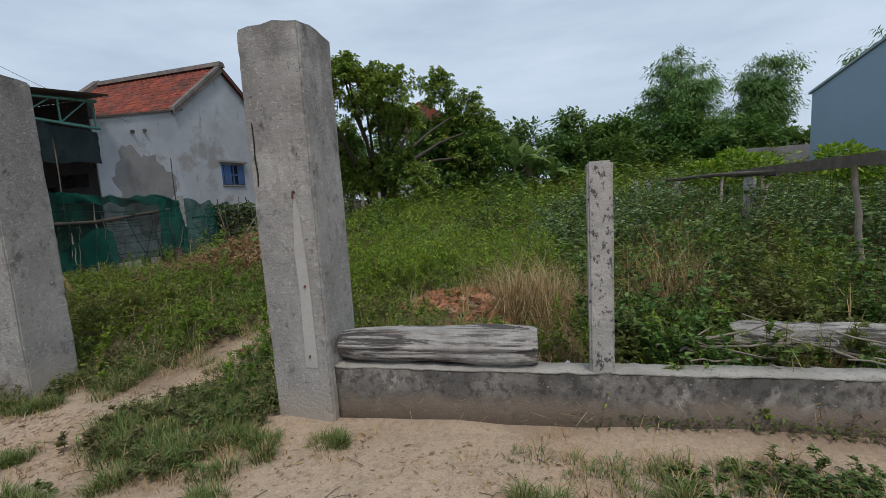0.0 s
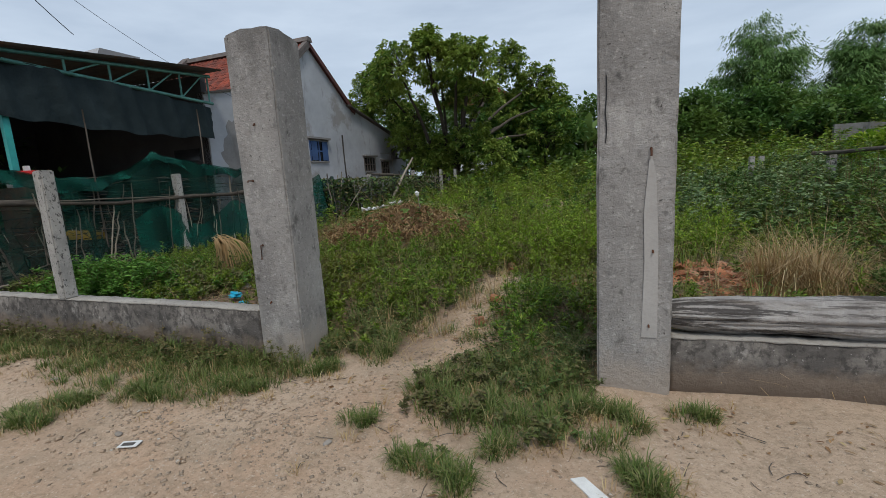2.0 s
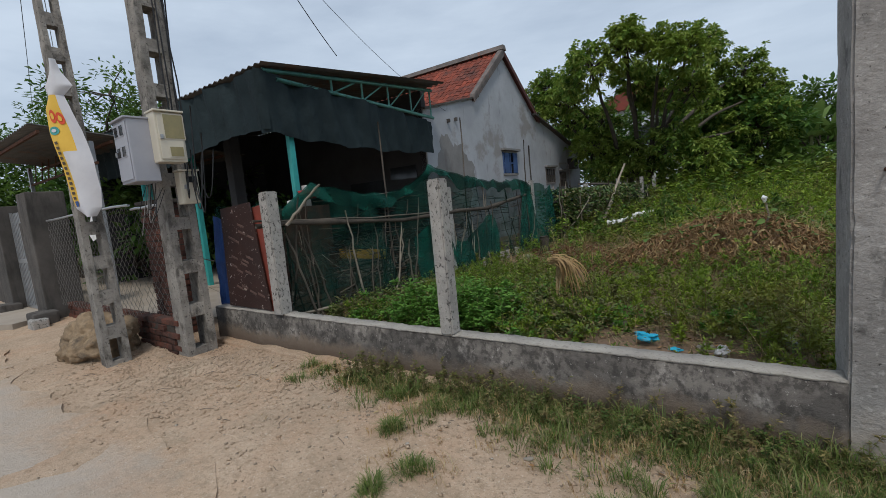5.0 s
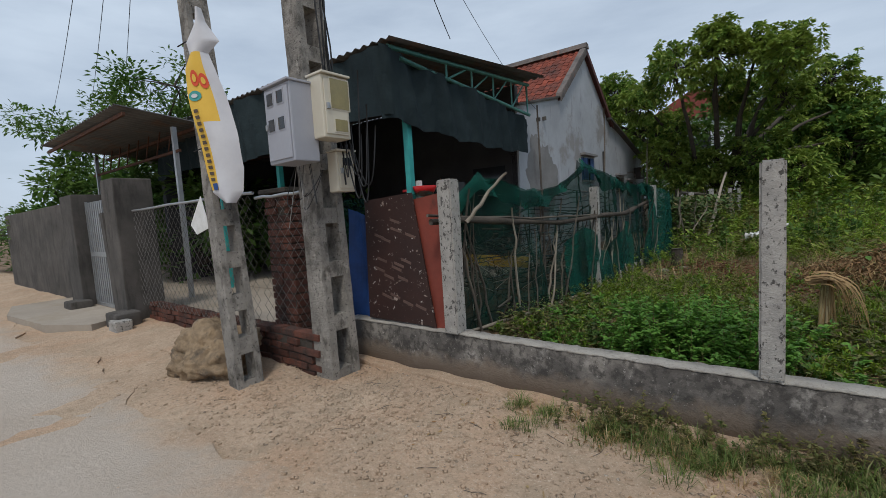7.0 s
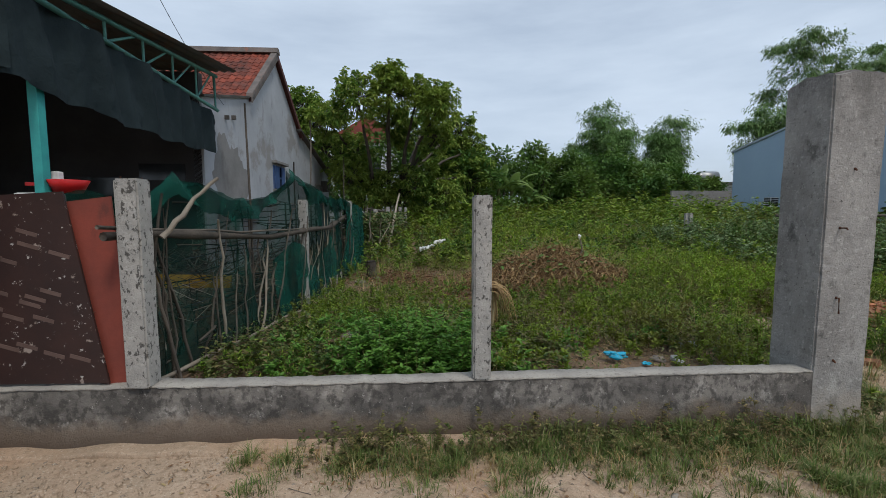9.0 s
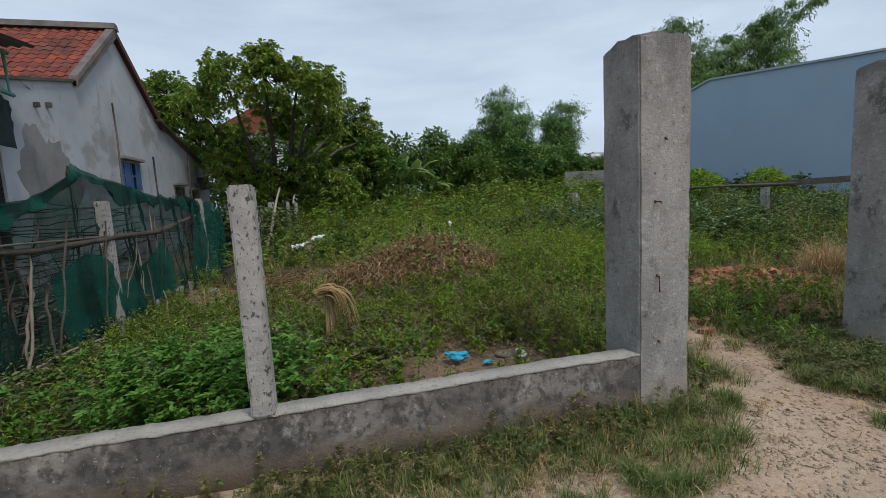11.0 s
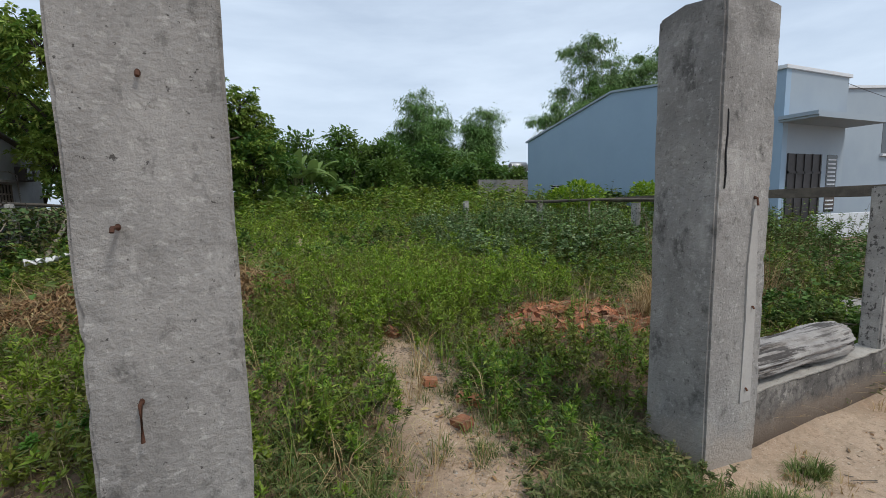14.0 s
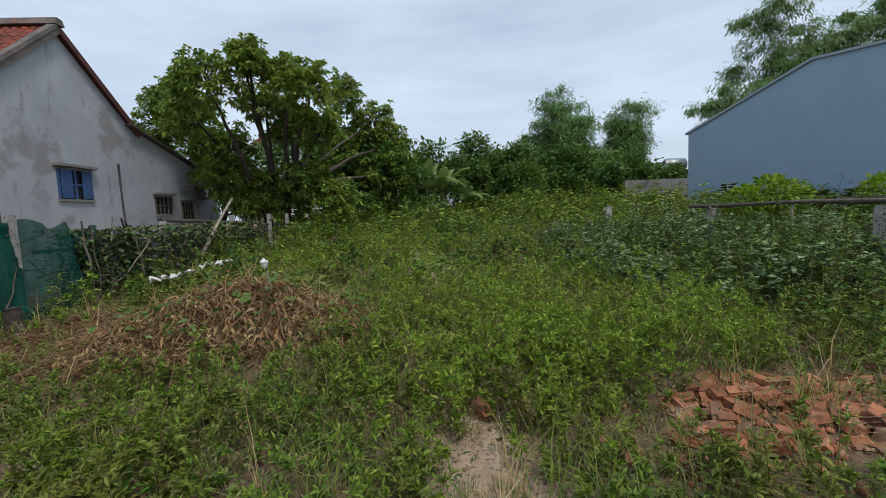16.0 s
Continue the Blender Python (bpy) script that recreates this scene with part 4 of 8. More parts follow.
# ---- driftwood logs ----
def wood_log(label, a, b, r, seed):
    rng = np.random.default_rng(seed)
    a, b = np.array(a), np.array(b)
    t = thing("log", label, "log", tuple(a))
    n, sides = 70, 84
    p = np.linspace(0, 1, n)
    ang = np.arange(sides) / sides * 2 * np.pi
    d = (b - a)
    ln = np.linalg.norm(d)
    d /= ln
    u = np.cross(d, [0, 0, 1.0])
    u /= np.linalg.norm(u)
    w = np.cross(u, d)
    groove = np.interp(ang, np.linspace(0, 2 * np.pi, 90), np.append(rng.normal(0, 0.06, 89), 0))
    cracks = [(rng.uniform(0, 2 * np.pi), rng.uniform(0.0, 0.5), rng.uniform(0.5, 1.0), rng.uniform(-0.5, 0.5)) for _ in range(22)]
    V = []
    for k in p:
        rr = r * (1 + 0.07 * math.sin(k * 5 + seed) + 0.04 * math.sin(k * 13 + seed))
        rr *= min(1, 0.8 + 2.5 * k) * min(1, 0.9 + 3 * (1 - k))
        g = rr * (1 + groove * (0.6 + 0.5 * math.sin(k * 9)) + 0.03 * np.sin(ang * 3 + k * 4) + rng.normal(0, 0.008, sides))
        for c, k0, k1, tw in cracks:
            near = np.abs((ang - c - tw * (k - 0.5) + np.pi) % (2 * np.pi) - np.pi)
            if k0 < k < k1:
                g -= rr * 0.13 * np.clip(1 - near / 0.09, 0, 1) * min(1, 8 * (k - k0), 8 * (k1 - k))
        V.append(d * ln * k + g[:, None] * (np.cos(ang)[:, None] * u + np.sin(ang)[:, None] * w * 0.88))
    v = np.vstack(V)
    f = [[i * sides + j, i * sides + (j + 1) % sides, (i + 1) * sides + (j + 1) % sides, (i + 1) * sides + j] for i in range(n - 1) for j in range(sides)]
    np_part("trunk_wood", v, np.array(f), [M_LOG], t, smooth=True)
    for k, off in ((0, 0.02), (n - 1, -0.02)):
        ring = v[k * sides:(k + 1) * sides]
        c = ring.mean(0) + d * off
        q = np.vstack([ring, c[None]])
        np_part("cut_end", q, np.array([[j, (j + 1) % sides, sides] for j in range(sides)]), [M_LOG], t, "cracked grey sawn end")
    return t


wood_log("weathered grey driftwood log lying on the low wall", (-1.44, 2.73, 0.475), (-0.13, 2.81, 0.472), 0.13, 4)
wood_log("weathered grey log half hidden in weeds", (1.12, 3.36, 0.36), (2.5, 3.3, 0.39), 0.13, 8)


# ---- brick rubble ----
def hollow_brick(name, holes, broken, rng):
    """A hollow clay block, its end holes sunk in."""
    lx, ly, lz = 0.19, 0.09, 0.075 if holes == 4 else 0.055
    bm = boxed(-lx / 2, lx / 2, -ly / 2, ly / 2, -lz / 2, lz / 2)
    if broken:
        bmesh.ops.bisect_plane(bm, geom=bm.verts[:] + bm.edges[:] + bm.faces[:], plane_co=(lx * rng.uniform(-0.05, 0.25), 0, 0), plane_no=(1, rng.uniform(-0.6, 0.6), rng.uniform(-0.5, 0.5)), clear_outer=True)
        bmesh.ops.holes_fill(bm, edges=bm.edges[:])
    else:
        for f in [f for f in bm.faces if abs(f.normal.x) > 0.9]:
            parts = bmesh.ops.subdivide_edges(bm, edges=f.edges[:], cuts=1, use_grid_fill=True)
        for f in [f for f in bm.faces if abs(f.calc_center_median().x) > lx * 0.49]:
            r = bmesh.ops.inset_region(bm, faces=[f], thickness=0.009, depth=0)
            for v in f.verts:
                v.co.x *= 0.8
    bm.normal_update()
    me = bpy.data.meshes.new(name)
    bm.to_mesh(me)
    bm.free()
    me.materials.append(M_BRICK)
    return me


rng = np.random.default_rng(21)
BRICKS = [hollow_brick("brick", 4, False, rng), hollow_brick("brick", 6, False, rng)] + [hollow_brick("brick", 6, True, rng) for _ in range(4)]
pile = thing("brick_pile", "tumbled pile of broken orange hollow clay bricks", "brick pile", (-1.2, 4.6, 0))
for n in range(160):
    a, q = rng.uniform(0, 2 * np.pi), math.sqrt(rng.uniform(0, 1))
    if n % 3:
        x, y = 0.82 * q * math.cos(a) + 0.08 * math.sin(3 * a), 0.46 * q * math.sin(a) + 0.06 * math.sin(5 * a) + 0.25
        x += 0.55 * y - 0.1
    else:
        x, y = 0.5 + 0.42 * q * math.cos(a), -0.35 + 0.42 * q * math.sin(a)
    z = float(ground_h(x - 1.2, y + 4.6)) + 0.015 + rng.uniform(0, 0.06) * (1 - q) ** 0.6
    ob = settle(new("brick", BRICKS[int(rng.integers(0, 6))]), pile)
    ob.matrix_basis = pose(x, y, z, rng.normal(0, 24), rng.normal(0, 20), rng.uniform(0, 360)) @ Matrix.Diagonal((rng.uniform(0.55, 1.1), rng.uniform(0.6, 1.1), rng.uniform(0.6, 1.1), 1))
chips = 900
cx, cy = rng.normal(-0.9, 0.55, chips), rng.normal(4.7, 0.42, chips)
cs = rng.uniform(0.008, 0.032, chips)
oc = np.array([[1, 0, 0], [-1, 0, 0], [0, 1, 0], [0, -1, 0], [0, 0, 1], [0, 0, -1]], float)
of = np.array([[0, 2, 4], [2, 1, 4], [1, 3, 4], [3, 0, 4], [2, 0, 5], [1, 2, 5], [3, 1, 5], [0, 3, 5]])
cv = oc[None] * cs[:, None, None] * rng.uniform(0.5, 1.5, (chips, 6, 1)) + np.column_stack([cx, cy, ground_h(cx, cy) + cs * 0.3])[:, None]
tagged(np_part("brick_rubble", cv.reshape(-1, 3), (of[None] + 6 * np.arange(chips)[:, None, None]).reshape(-1, 3), [M_BRICK]), "small orange brick chips strewn on soil", "rubble", kind="stuff")
for x, y in ((-2.86, 4.12), (-2.92, 3.5), (-2.72, 3.75), (-2.2, 4.75), (-2.9, 5.2), (-1.95, 3.9), (-1.45, 3.6)):
    ob = tagged(new("loose_brick", BRICKS[int(rng.integers(0, 6))]), "single broken orange brick lying on earth", "brick", "loose bricks")
    ob.matrix_basis = pose(x, y, float(ground_h(x, y)) + 0.03, rng.normal(0, 8), rng.normal(0, 8), rng.uniform(0, 360))


stick("fallen_branch", (-2.74, 5.05, float(ground_h(-2.74, 5.05)) + 0.02), (-2.76, 4.45, float(ground_h(-2.76, 4.45)) + 0.02), 0.014, M_PALESTICK, label="grey dry stick lying beside the path", category="stick", amp=0.006)
# ---- stones, litter ----
def rock_mesh(name, seed, mat, sub=2, amp=0.35):
    bm = bmesh.new()
    bmesh.ops.create_icosphere(bm, subdivisions=sub, radius=1)
    for v in bm.verts:
        v.co *= 1 + amp * noise.noise(v.co * 1.3 + Vector((seed * 3.7, 0, seed))) + 0.3 * amp * noise.noise(v.co * 4 + Vector((seed, 5, 0)))
    if sub > 3 and amp < 0.5:
        for v in bm.verts:
            v.co *= 1 + 0.09 * noise.noise(v.co * 7) + 0.05 * noise.noise(v.co * 17) - 0.12 * max(0, noise.noise(v.co * 2.5) - 0.1)
    me = bpy.data.meshes.new(name)
    bm.to_mesh(me)
    bm.free()
    me.materials.append(mat)
    me.polygons.foreach_set("use_smooth", [True] * len(me.polygons))
    return me


def put(ob, x, y, sx, sy, sz, sink=0.25, turn=0.0):
    ob.matrix_basis = pose(x, y, float(ground_h(x, y)) + sz * (1 - 2 * sink), 0, 0, turn) @ Matrix.Diagonal((sx, sy, sz, 1))
    return ob


STONES = [rock_mesh("stone", s, M_STONE) for s in range(4)]
for n, (x, y, s) in enumerate(((-5.2, 3.32, 0.1), (-5.95, 3.75, 0.13), (-4.85, 3.75, 0.12), (-7.75, 3.65, 0.13), (-6.2, 4.6, 0.1), (-5.6, 4.2, 0.09), (-8.2, 4.2, 0.12), (-8.5, 7.6, 0.15), (-8.2, 7.95, 0.13))):
    put(tagged(new("stone", STONES[n % 4]), "rounded grey-brown field stone on bare earth", "stone", "field stones"), x, y, s * 0.75, s * 0.6, s * 0.36, 0.3, n * 47)
put(tagged(new("boulder", rock_mesh("boulder", 11, M_BOULDER, 5, 0.38)), "rough ochre boulder at the foot of the pole", "boulder"), -11.66, 1.45, 0.52, 0.36, 0.32, 0.25, 10)


def bag(name, label, x, y, s, mat, seed, z=0.0, flat=0.5):
    me = rock_mesh(name, seed, mat, 4, 0.75)
    ob = tagged(new(name, me), label, "plastic bag")
    ob.matrix_basis = pose(x, y, float(ground_h(x, y)) + z + s * flat * 0.5, 0, 0, seed * 33) @ Matrix.Diagonal((s * 1.5, s * 0.8, s * flat, 1))
    return ob


bag("plastic_bag", "crumpled turquoise plastic bag on the ground", -5.62, 3.3, 0.065, M_BLUEBAG, 5, 0.05)
bag("plastic_bag", "small turquoise plastic scrap on the ground", -5.4, 3.18, 0.03, M_BLUEBAG, 6, 0.03)
bag("plastic_bag", "crumpled clear plastic bag on the ground", -5.1, 3.2, 0.05, M_WHITEBAG, 8, 0.03, 0.6)
bag("plastic_bag", "grey plastic bag lying in weeds", -4.72, 3.62, 0.06, M_WHITEBAG, 9, 0.03, 0.6)
bag("plastic_bag", "small red plastic scrap on the ground", -8.75, 2.95, 0.035, M_RED, 12, 0.02)
bag("plastic_bag", "white plastic bag caught in weeds", 0.05, 2.95, 0.04, M_WHITE, 13, 0.1, 1.2)
bag("plastic_bag", "white plastic bag hanging on a stake", -4.74, 6.55, 0.023, M_WHITE, 23, 0.4, 1.6)
stick("stake", (-4.74, 6.57, float(ground_h(-4.74, 6.57))), (-4.72, 6.55, 1.12), 0.015, M_PALESTICK, label="thin wooden stake in a heap of dead vines", category="stake")
# crumpled white foam strip
pts = np.stack([np.linspace(-7.35, -6.75, 26), np.linspace(9.2, 10.7, 26), np.linspace(0.7, 0.84, 26)], 1) + RNG.normal(0, 0.02, (26, 3))
v, f = tube_arrays(pts, 0.027 + 0.018 * RNG.uniform(-1, 1, 26), 8)
tagged(np_part("foam_strip", v + RNG.normal(0, 0.012, v.shape), f, [M_WHITE]), "crumpled white foam strip lying on weeds", "foam strip")
tagged(part("paper_scrap", prism([(-2.0, 1.58), (-1.94, 1.61), (-1.79, 1.45), (-1.86, 1.42)], "z", 0.008, 0.016), M_WHITE), "flat white paper scrap on sand", "litter")
card = thing("card", "small white printed card lying on sand", "litter", (-4.42, 1.24, 0.012), 20)
part("sheet", boxed(-0.055, 0.055, -0.03, 0.03, 0, 0.004), M_WHITE, card)
part("print_bar", boxed(-0.04, 0.03, -0.018, 0.012, 0.004, 0.0055), M_GREYPILLAR, card, "grey printed block")
for n, (x, y) in enumerate(((-3.86, 2.32), (-3.3, 1.55), (-5.1, 1.85), (-6.0, 1.75), (0.9, 2.25), (-4.6, 1.3))):
    put(tagged(new("litter", STONES[n % 4]), "tiny pale scrap on sand", "litter", "tiny scraps"), x, y, 0.03, 0.018, 0.012, 0.2, n * 70)

# dry palm stump with hanging leaf bases
stump = thing("palm_stump", "dry palm stump with drooping straw-coloured leaves", "palm stump", (-6.62, 4.15, 0.2))
n = 60
a = RNG.uniform(0, 6.28, n)
A = np.column_stack([0.05 * np.cos(a), 0.04 * np.sin(a), np.full(n, -0.06)])
B = np.column_stack([0.03 * np.cos(a + 0.3), 0.03 * np.sin(a + 0.3), RNG.uniform(0.38, 0.56, n)])
v, f = joined([tube_arrays(wobble(p, q, 5, 0.008), np.linspace(0.014, 0.006, 5), 5) for p, q in zip(A, B)])
np_part("stump", v, f, [G_STRAW], stump, "pale shredded fibrous stump")
for k in range(34):
    s, o = np.linspace(0, 1, 9), RNG.normal(0, 0.045, 2)
    reach, drop = RNG.uniform(0.03, 0.24), RNG.uniform(0.36, 0.6)
    x = -RNG.uniform(0.06, 0.16) * (1 - s) ** 2 + reach * np.sin(s * 1.45)
    z = 0.55 + 0.06 * np.sin(s * 2.4) - drop * s ** 3 + o[1] * 0.6
    y = o[0] * (0.5 + 2.4 * s) + 0.012 * np.sin(s * 9 + k)
    x = x + s ** 2 * RNG.normal(0, 0.05) + 0.01 * np.sin(s * 11 + 2 * k)
    w = 0.011 * np.sin(np.pi * np.clip(s * 0.9 + 0.1, 0, 1)) + 0.001
    v = np.concatenate([np.column_stack([x, y - w, z]), np.column_stack([x, y + w, z + 0.004]), np.column_stack([x + 0.002, y, z + 0.008])])
    i = np.arange(8)
    f = np.concatenate([np.column_stack([i, i + 1, i + 19, i + 18]), np.column_stack([i + 18, i + 19, i + 10, i + 9])])
    np_part("dry_leaf", v, f, [G_STRAW], stump)


# ---- net fence ----
def sheet_arrays(line, z_lo, z_hi, rows, wave, seed, lean=0.0):
    """A hanging sheet along a ground line, with folds. line (n, 2), heights as arrays of n."""
    rng = np.random.default_rng(seed)
    n = len(line)
    d = np.gradient(line, axis=0)
    nrm = np.stack([-d[:, 1], d[:, 0]], 1) / (np.linalg.norm(d, axis=1)[:, None] + 1e-9)
    s = np.cumsum(np.r_[0, np.linalg.norm(np.diff(line, axis=0), axis=1)])
    V = []
    for r in range(rows):
        k = r / (rows - 1)
        o = wave * (np.sin(s * 5.3 + seed + 2.5 * k) * (0.4 + 0.6 * k) + 0.6 * np.sin(s * 13 + 3 * k + seed) + rng.normal(0, 0.15, n)) + lean * k
        V.append(np.column_stack([line + nrm * o[:, None], z_lo + (z_hi - z_lo) * k]))
    V = np.vstack(V)
    i, j = np.meshgrid(np.arange(rows - 1), np.arange(n - 1), indexing="ij")
    k = i * n + j
    return V, np.stack([k, k + 1, k + n + 1, k + n], -1).reshape(-1, 4)


def path_line(pts, n):
    p = np.array(pts, float)
    s = np.r_[0, np.cumsum(np.linalg.norm(np.diff(p, axis=0), axis=1))]
    q = np.linspace(0, s[-1], n)
    return np.column_stack([np.interp(q, s, p[:, 0]), np.interp(q, s, p[:, 1])]), q / s[-1]


net = thing("net_fence", "sagging green shade net hung on crooked sticks", "net fence", (0, 0, 0))
line, q = path_line([(-9.5, 2.75), (-9.2, 4.6), (-9.02, 5.6), (-8.95, 7.2), (-8.87, 8.8)], 130)
top = np.interp(q, [0, 0.08, 0.2, 0.32, 0.42, 0.55, 0.75, 0.92, 1], [1.6, 1.92, 1.68, 1.72, 2.1, 1.92, 1.8, 1.8, 1.65]) + np.interp(q * 40, np.arange(42), np.random.default_rng(8).normal(0, 0.02, 42))
v, f = sheet_arrays(line, 0.24 + 0 * q, top, 26, 0.06, 3)
np_part("net", v, f, [M_NETDARK], net, smooth=True)
fold = top - 0.05 - np.interp(q * 25, np.arange(27), np.random.default_rng(9).uniform(0.04, 0.16, 27))
line2 = line + np.array([0.035, -0.02])
v, f = sheet_arrays(line2, fold, top + 0.02, 6, 0.05, 9)
np_part("net_fold", v, f, [M_NET], net, "doubled bright green net edge", smooth=True)
line3, q3 = path_line([(-9.16, 4.85), (-9.0, 5.9), (-8.9, 7.0)], 40)
v, f = sheet_arrays(line3 + np.array([0.05, 0]), 0.25 + 0 * q3, 1.0 + 0.2 * np.sin(q3 * 9), 8, 0.05, 12)
np_part("net_flap", v, f, [M_NET], net, "bright green net flap", smooth=True)
line4, q4 = path_line([(-8.92, 8.1), (-8.78, 8.8), (-8.75, 10.2)], 50)
v, f = sheet_arrays(line4 + np.array([0.04, 0]), 0.3 + 0 * q4, 1.75 - 0.2 * q4 + 0.06 * np.sin(q4 * 21), 10, 0.06, 15)
np_part("net_panel", v, f, [M_NET], net, "bright green net panel", smooth=True)
line5, q5 = path_line([(-8.75, 10.2), (-8.65, 12.0), (-8.5, 15.2), (-8.1, 18.8)], 80)
v, f = sheet_arrays(line5, 0.3 + 0 * q5, 1.35 + 0.15 * np.sin(q5 * 33), 8, 0.06, 18)
np_part("net_panel", v, f, [M_NETDARK], net, "dark net panel", smooth=True)
line6, q6 = path_line([(-9.5, 2.75), (-11.2, 2.95)], 40)
v, f = sheet_arrays(line6, 0.3 + 0 * q6, 1.65 + 0.1 * np.sin(q6 * 9), 10, 0.05, 22)
np_part("net_panel", v, f, [M_NETDARK], net, "dark net panel", smooth=True)
rng = np.random.default_rng(5)
for n in range(60):
    y = 2.75 + rng.uniform(0, 6.2)
    x = np.interp(y, [2.7, 4.6, 5.6, 8.8], [-9.5, -9.2, -9.02, -8.87]) + rng.normal(0, 0.05)
    a = (x + rng.normal(0, 0.05), y, 0.2)
    b = (x + rng.normal(0, 0.1), y + rng.normal(0, 0.25), rng.uniform(1.0, 1.75))
    stick("net_stick", a, b, rng.uniform(0.007, 0.016), M_PALESTICK if n % 3 == 0 else M_STICK, net, amp=0.015, sides=5)
for n in range(12):
    y = 2.9 + rng.uniform(0, 5)
    x = np.interp(y, [2.7, 4.6, 5.6, 8.8], [-9.5, -9.2, -9.02, -8.87])
    z = rng.uniform(0.4, 1.6)
    stick("net_stick", (x, y, z), (x + 0.04, y + rng.uniform(0.8, 2.2), z + rng.normal(0, 0.25)), 0.012, M_STICK, net, amp=0.02, sides=5)
for n in range(30):
    z = 0.33 + 0.047 * n
    k = rng.uniform(0, 0.25)
    y0, y1 = 2.8 + 6 * k, 2.8 + 6 * rng.uniform(0.55, 1.0)
    ys = np.linspace(y0, y1, 22)
    xs = np.interp(ys, [2.7, 4.6, 5.6, 8.8], [-9.5, -9.2, -9.02, -8.87]) - 0.03
    v, f = tube_arrays(np.column_stack([xs + rng.normal(0, 0.012, 22), ys, z + 0.03 * np.sin(ys * 2.2 + n) + rng.normal(0, 0.008, 22)]), 0.005, 4)
    np_part("net_cord", v, f, [M_STICK if n % 2 else M_TARP], net)
for a, b in (((-9.25, 4.4, 0.2), (-9.28, 4.42, 2.75)), ((-9.02, 6.3, 0.2), (-9.03, 6.28, 2.95)), ((-8.9, 8.7, 0.2), (-8.93, 8.72, 2.7))):
    stick("tall_pole", a, b, 0.016, M_STICK, net, amp=0.008, sides=6)
stick("bottom_rail", (-9.42, 2.7, 0.33), (-8.95, 5.2, 0.3), 0.02, M_PALESTICK, net)
branch = wobble((-9.42, 2.38, 1.44), (-8.85, 8.8, 1.52), 16, 0.02)
branch[:, 2] -= 0.15 * np.sin(np.linspace(0, np.pi, 16))
branch[:, 0] += 0.2 * np.sin(np.linspace(0, np.pi, 16))
v, f = tube_arrays(branch, np.linspace(0.03, 0.042, 16) * RNG.uniform(0.75, 1.3, 16), 8)
tagged(np_part("branch_rail", v, f, [M_BARK], smooth=True), "crooked grey branch tied across fence posts as rail", "branch")
stick("branch_rail", (-9.44, 2.36, 1.5), (-8.95, 5.6, 1.36), 0.014, M_STICK, amp=0.02, label="thin dry branch tied along the rail", category="branch")
stick("branch_prop", (-9.2, 2.62, 1.42), (-8.95, 2.95, 1.85), 0.02, M_PALESTICK, label="pale dry stick leaning on the rail", category="stick")
# brushwood heap inside the net
for n in range(60):
    x, y = rng.uniform(-11.2, -9.4), rng.uniform(3.2, 6.5)
    stick("brushwood", (x, y, rng.uniform(0.2, 0.75)), (min(-9.45, x + rng.normal(0, 0.9)), y + rng.normal(0, 0.3), rng.uniform(0.3, 1.25)), 0.012, M_STICK, net, amp=0.02, sides=4)
part("yellow_sheet", rough_up(boxed(-10.6, -9.6, 4.6, 4.64, 0.72, 0.86), 0.05, 5), M_YELLOW, net, "yellow plastic strip")
m = 1500
A = np.column_stack([rng.uniform(-11.3, -9.45, m), rng.uniform(3.0, 7.5, m), 0.2 + 0.85 * rng.uniform(0, 1, m) ** 1.4])
b = rng.uniform(0, 6.28, m)
B = A + np.stack([np.cos(b), np.sin(b), rng.normal(0, 0.35, m)], 1) * rng.uniform(0.2, 0.7, m)[:, None]
v, f = stem_arrays(A, B, 0.014, rng)
tagged(np_part("brushwood_heap", v, f, [M_STICK]), "dark heap of brushwood behind the net", "brushwood", kind="stuff")
# tangled fence further back: sticks, vines
tangle = thing("brush_fence", "tangled dry stick fence overgrown with vines", "fence", (0, 0, 0))
for n in range(70):
    y = rng.uniform(9.2, 19.5)
    x = np.interp(y, [9, 12, 19], [-8.8, -8.65, -8.05]) + rng.normal(0, 0.15)
    stick("fence_stick", (x, y, 0.25), (x + rng.normal(0, 0.25), y + rng.normal(0, 0.5), rng.uniform(0.9, 1.75)), rng.uniform(0.012, 0.025), M_STICK if n % 3 else M_PALESTICK, tangle, amp=0.02, sides=5)
stick("fence_pole", (-8.3, 12.3, 0.4), (-8.0, 14.2, 2.15), 0.05, M_PALESTICK, tangle, amp=0.015)
stick("fence_pole", (-8.9, 12.4, 1.65), (-8.1, 17.5, 1.4), 0.045, M_STICK, tangle)
stick("fence_pole", (-8.8, 9.0, 1.25), (-8.6, 12.2, 1.3), 0.03, M_STICK, tangle)
stick("fence_pole", (-8.7, 10.0, 0.95), (-8.45, 15.0, 0.9), 0.028, M_STICK, tangle)
m = 5200
t = rng.uniform(0, 1, m)
P = np.column_stack([-8.85 + 0.75 * t + rng.normal(0, 0.2, m), 9.7 + 6.3 * t ** 1.3, 0.3 + 1.25 * rng.uniform(0, 1, m) ** 0.8])
a = rng.uniform(0, 6.28, m)
v, f = leaf_arrays(P, np.stack([np.cos(a), np.sin(a), rng.uniform(-0.8, 0.4, m)], 1), rng.uniform(0.06, 0.13, m), rng.uniform(0.045, 0.09, m), True, rng)
np_part("vine_leaves", v, f, [G_VINE], tangle)
stumpy = stick("tree_stump", (-8.35, 8.0, 0.2), (-8.33, 8.02, 0.62), 0.1, M_BARK, label="short sawn stump on bare reddish soil", category="stump", amp=0.004, taper=0.95, sides=10)
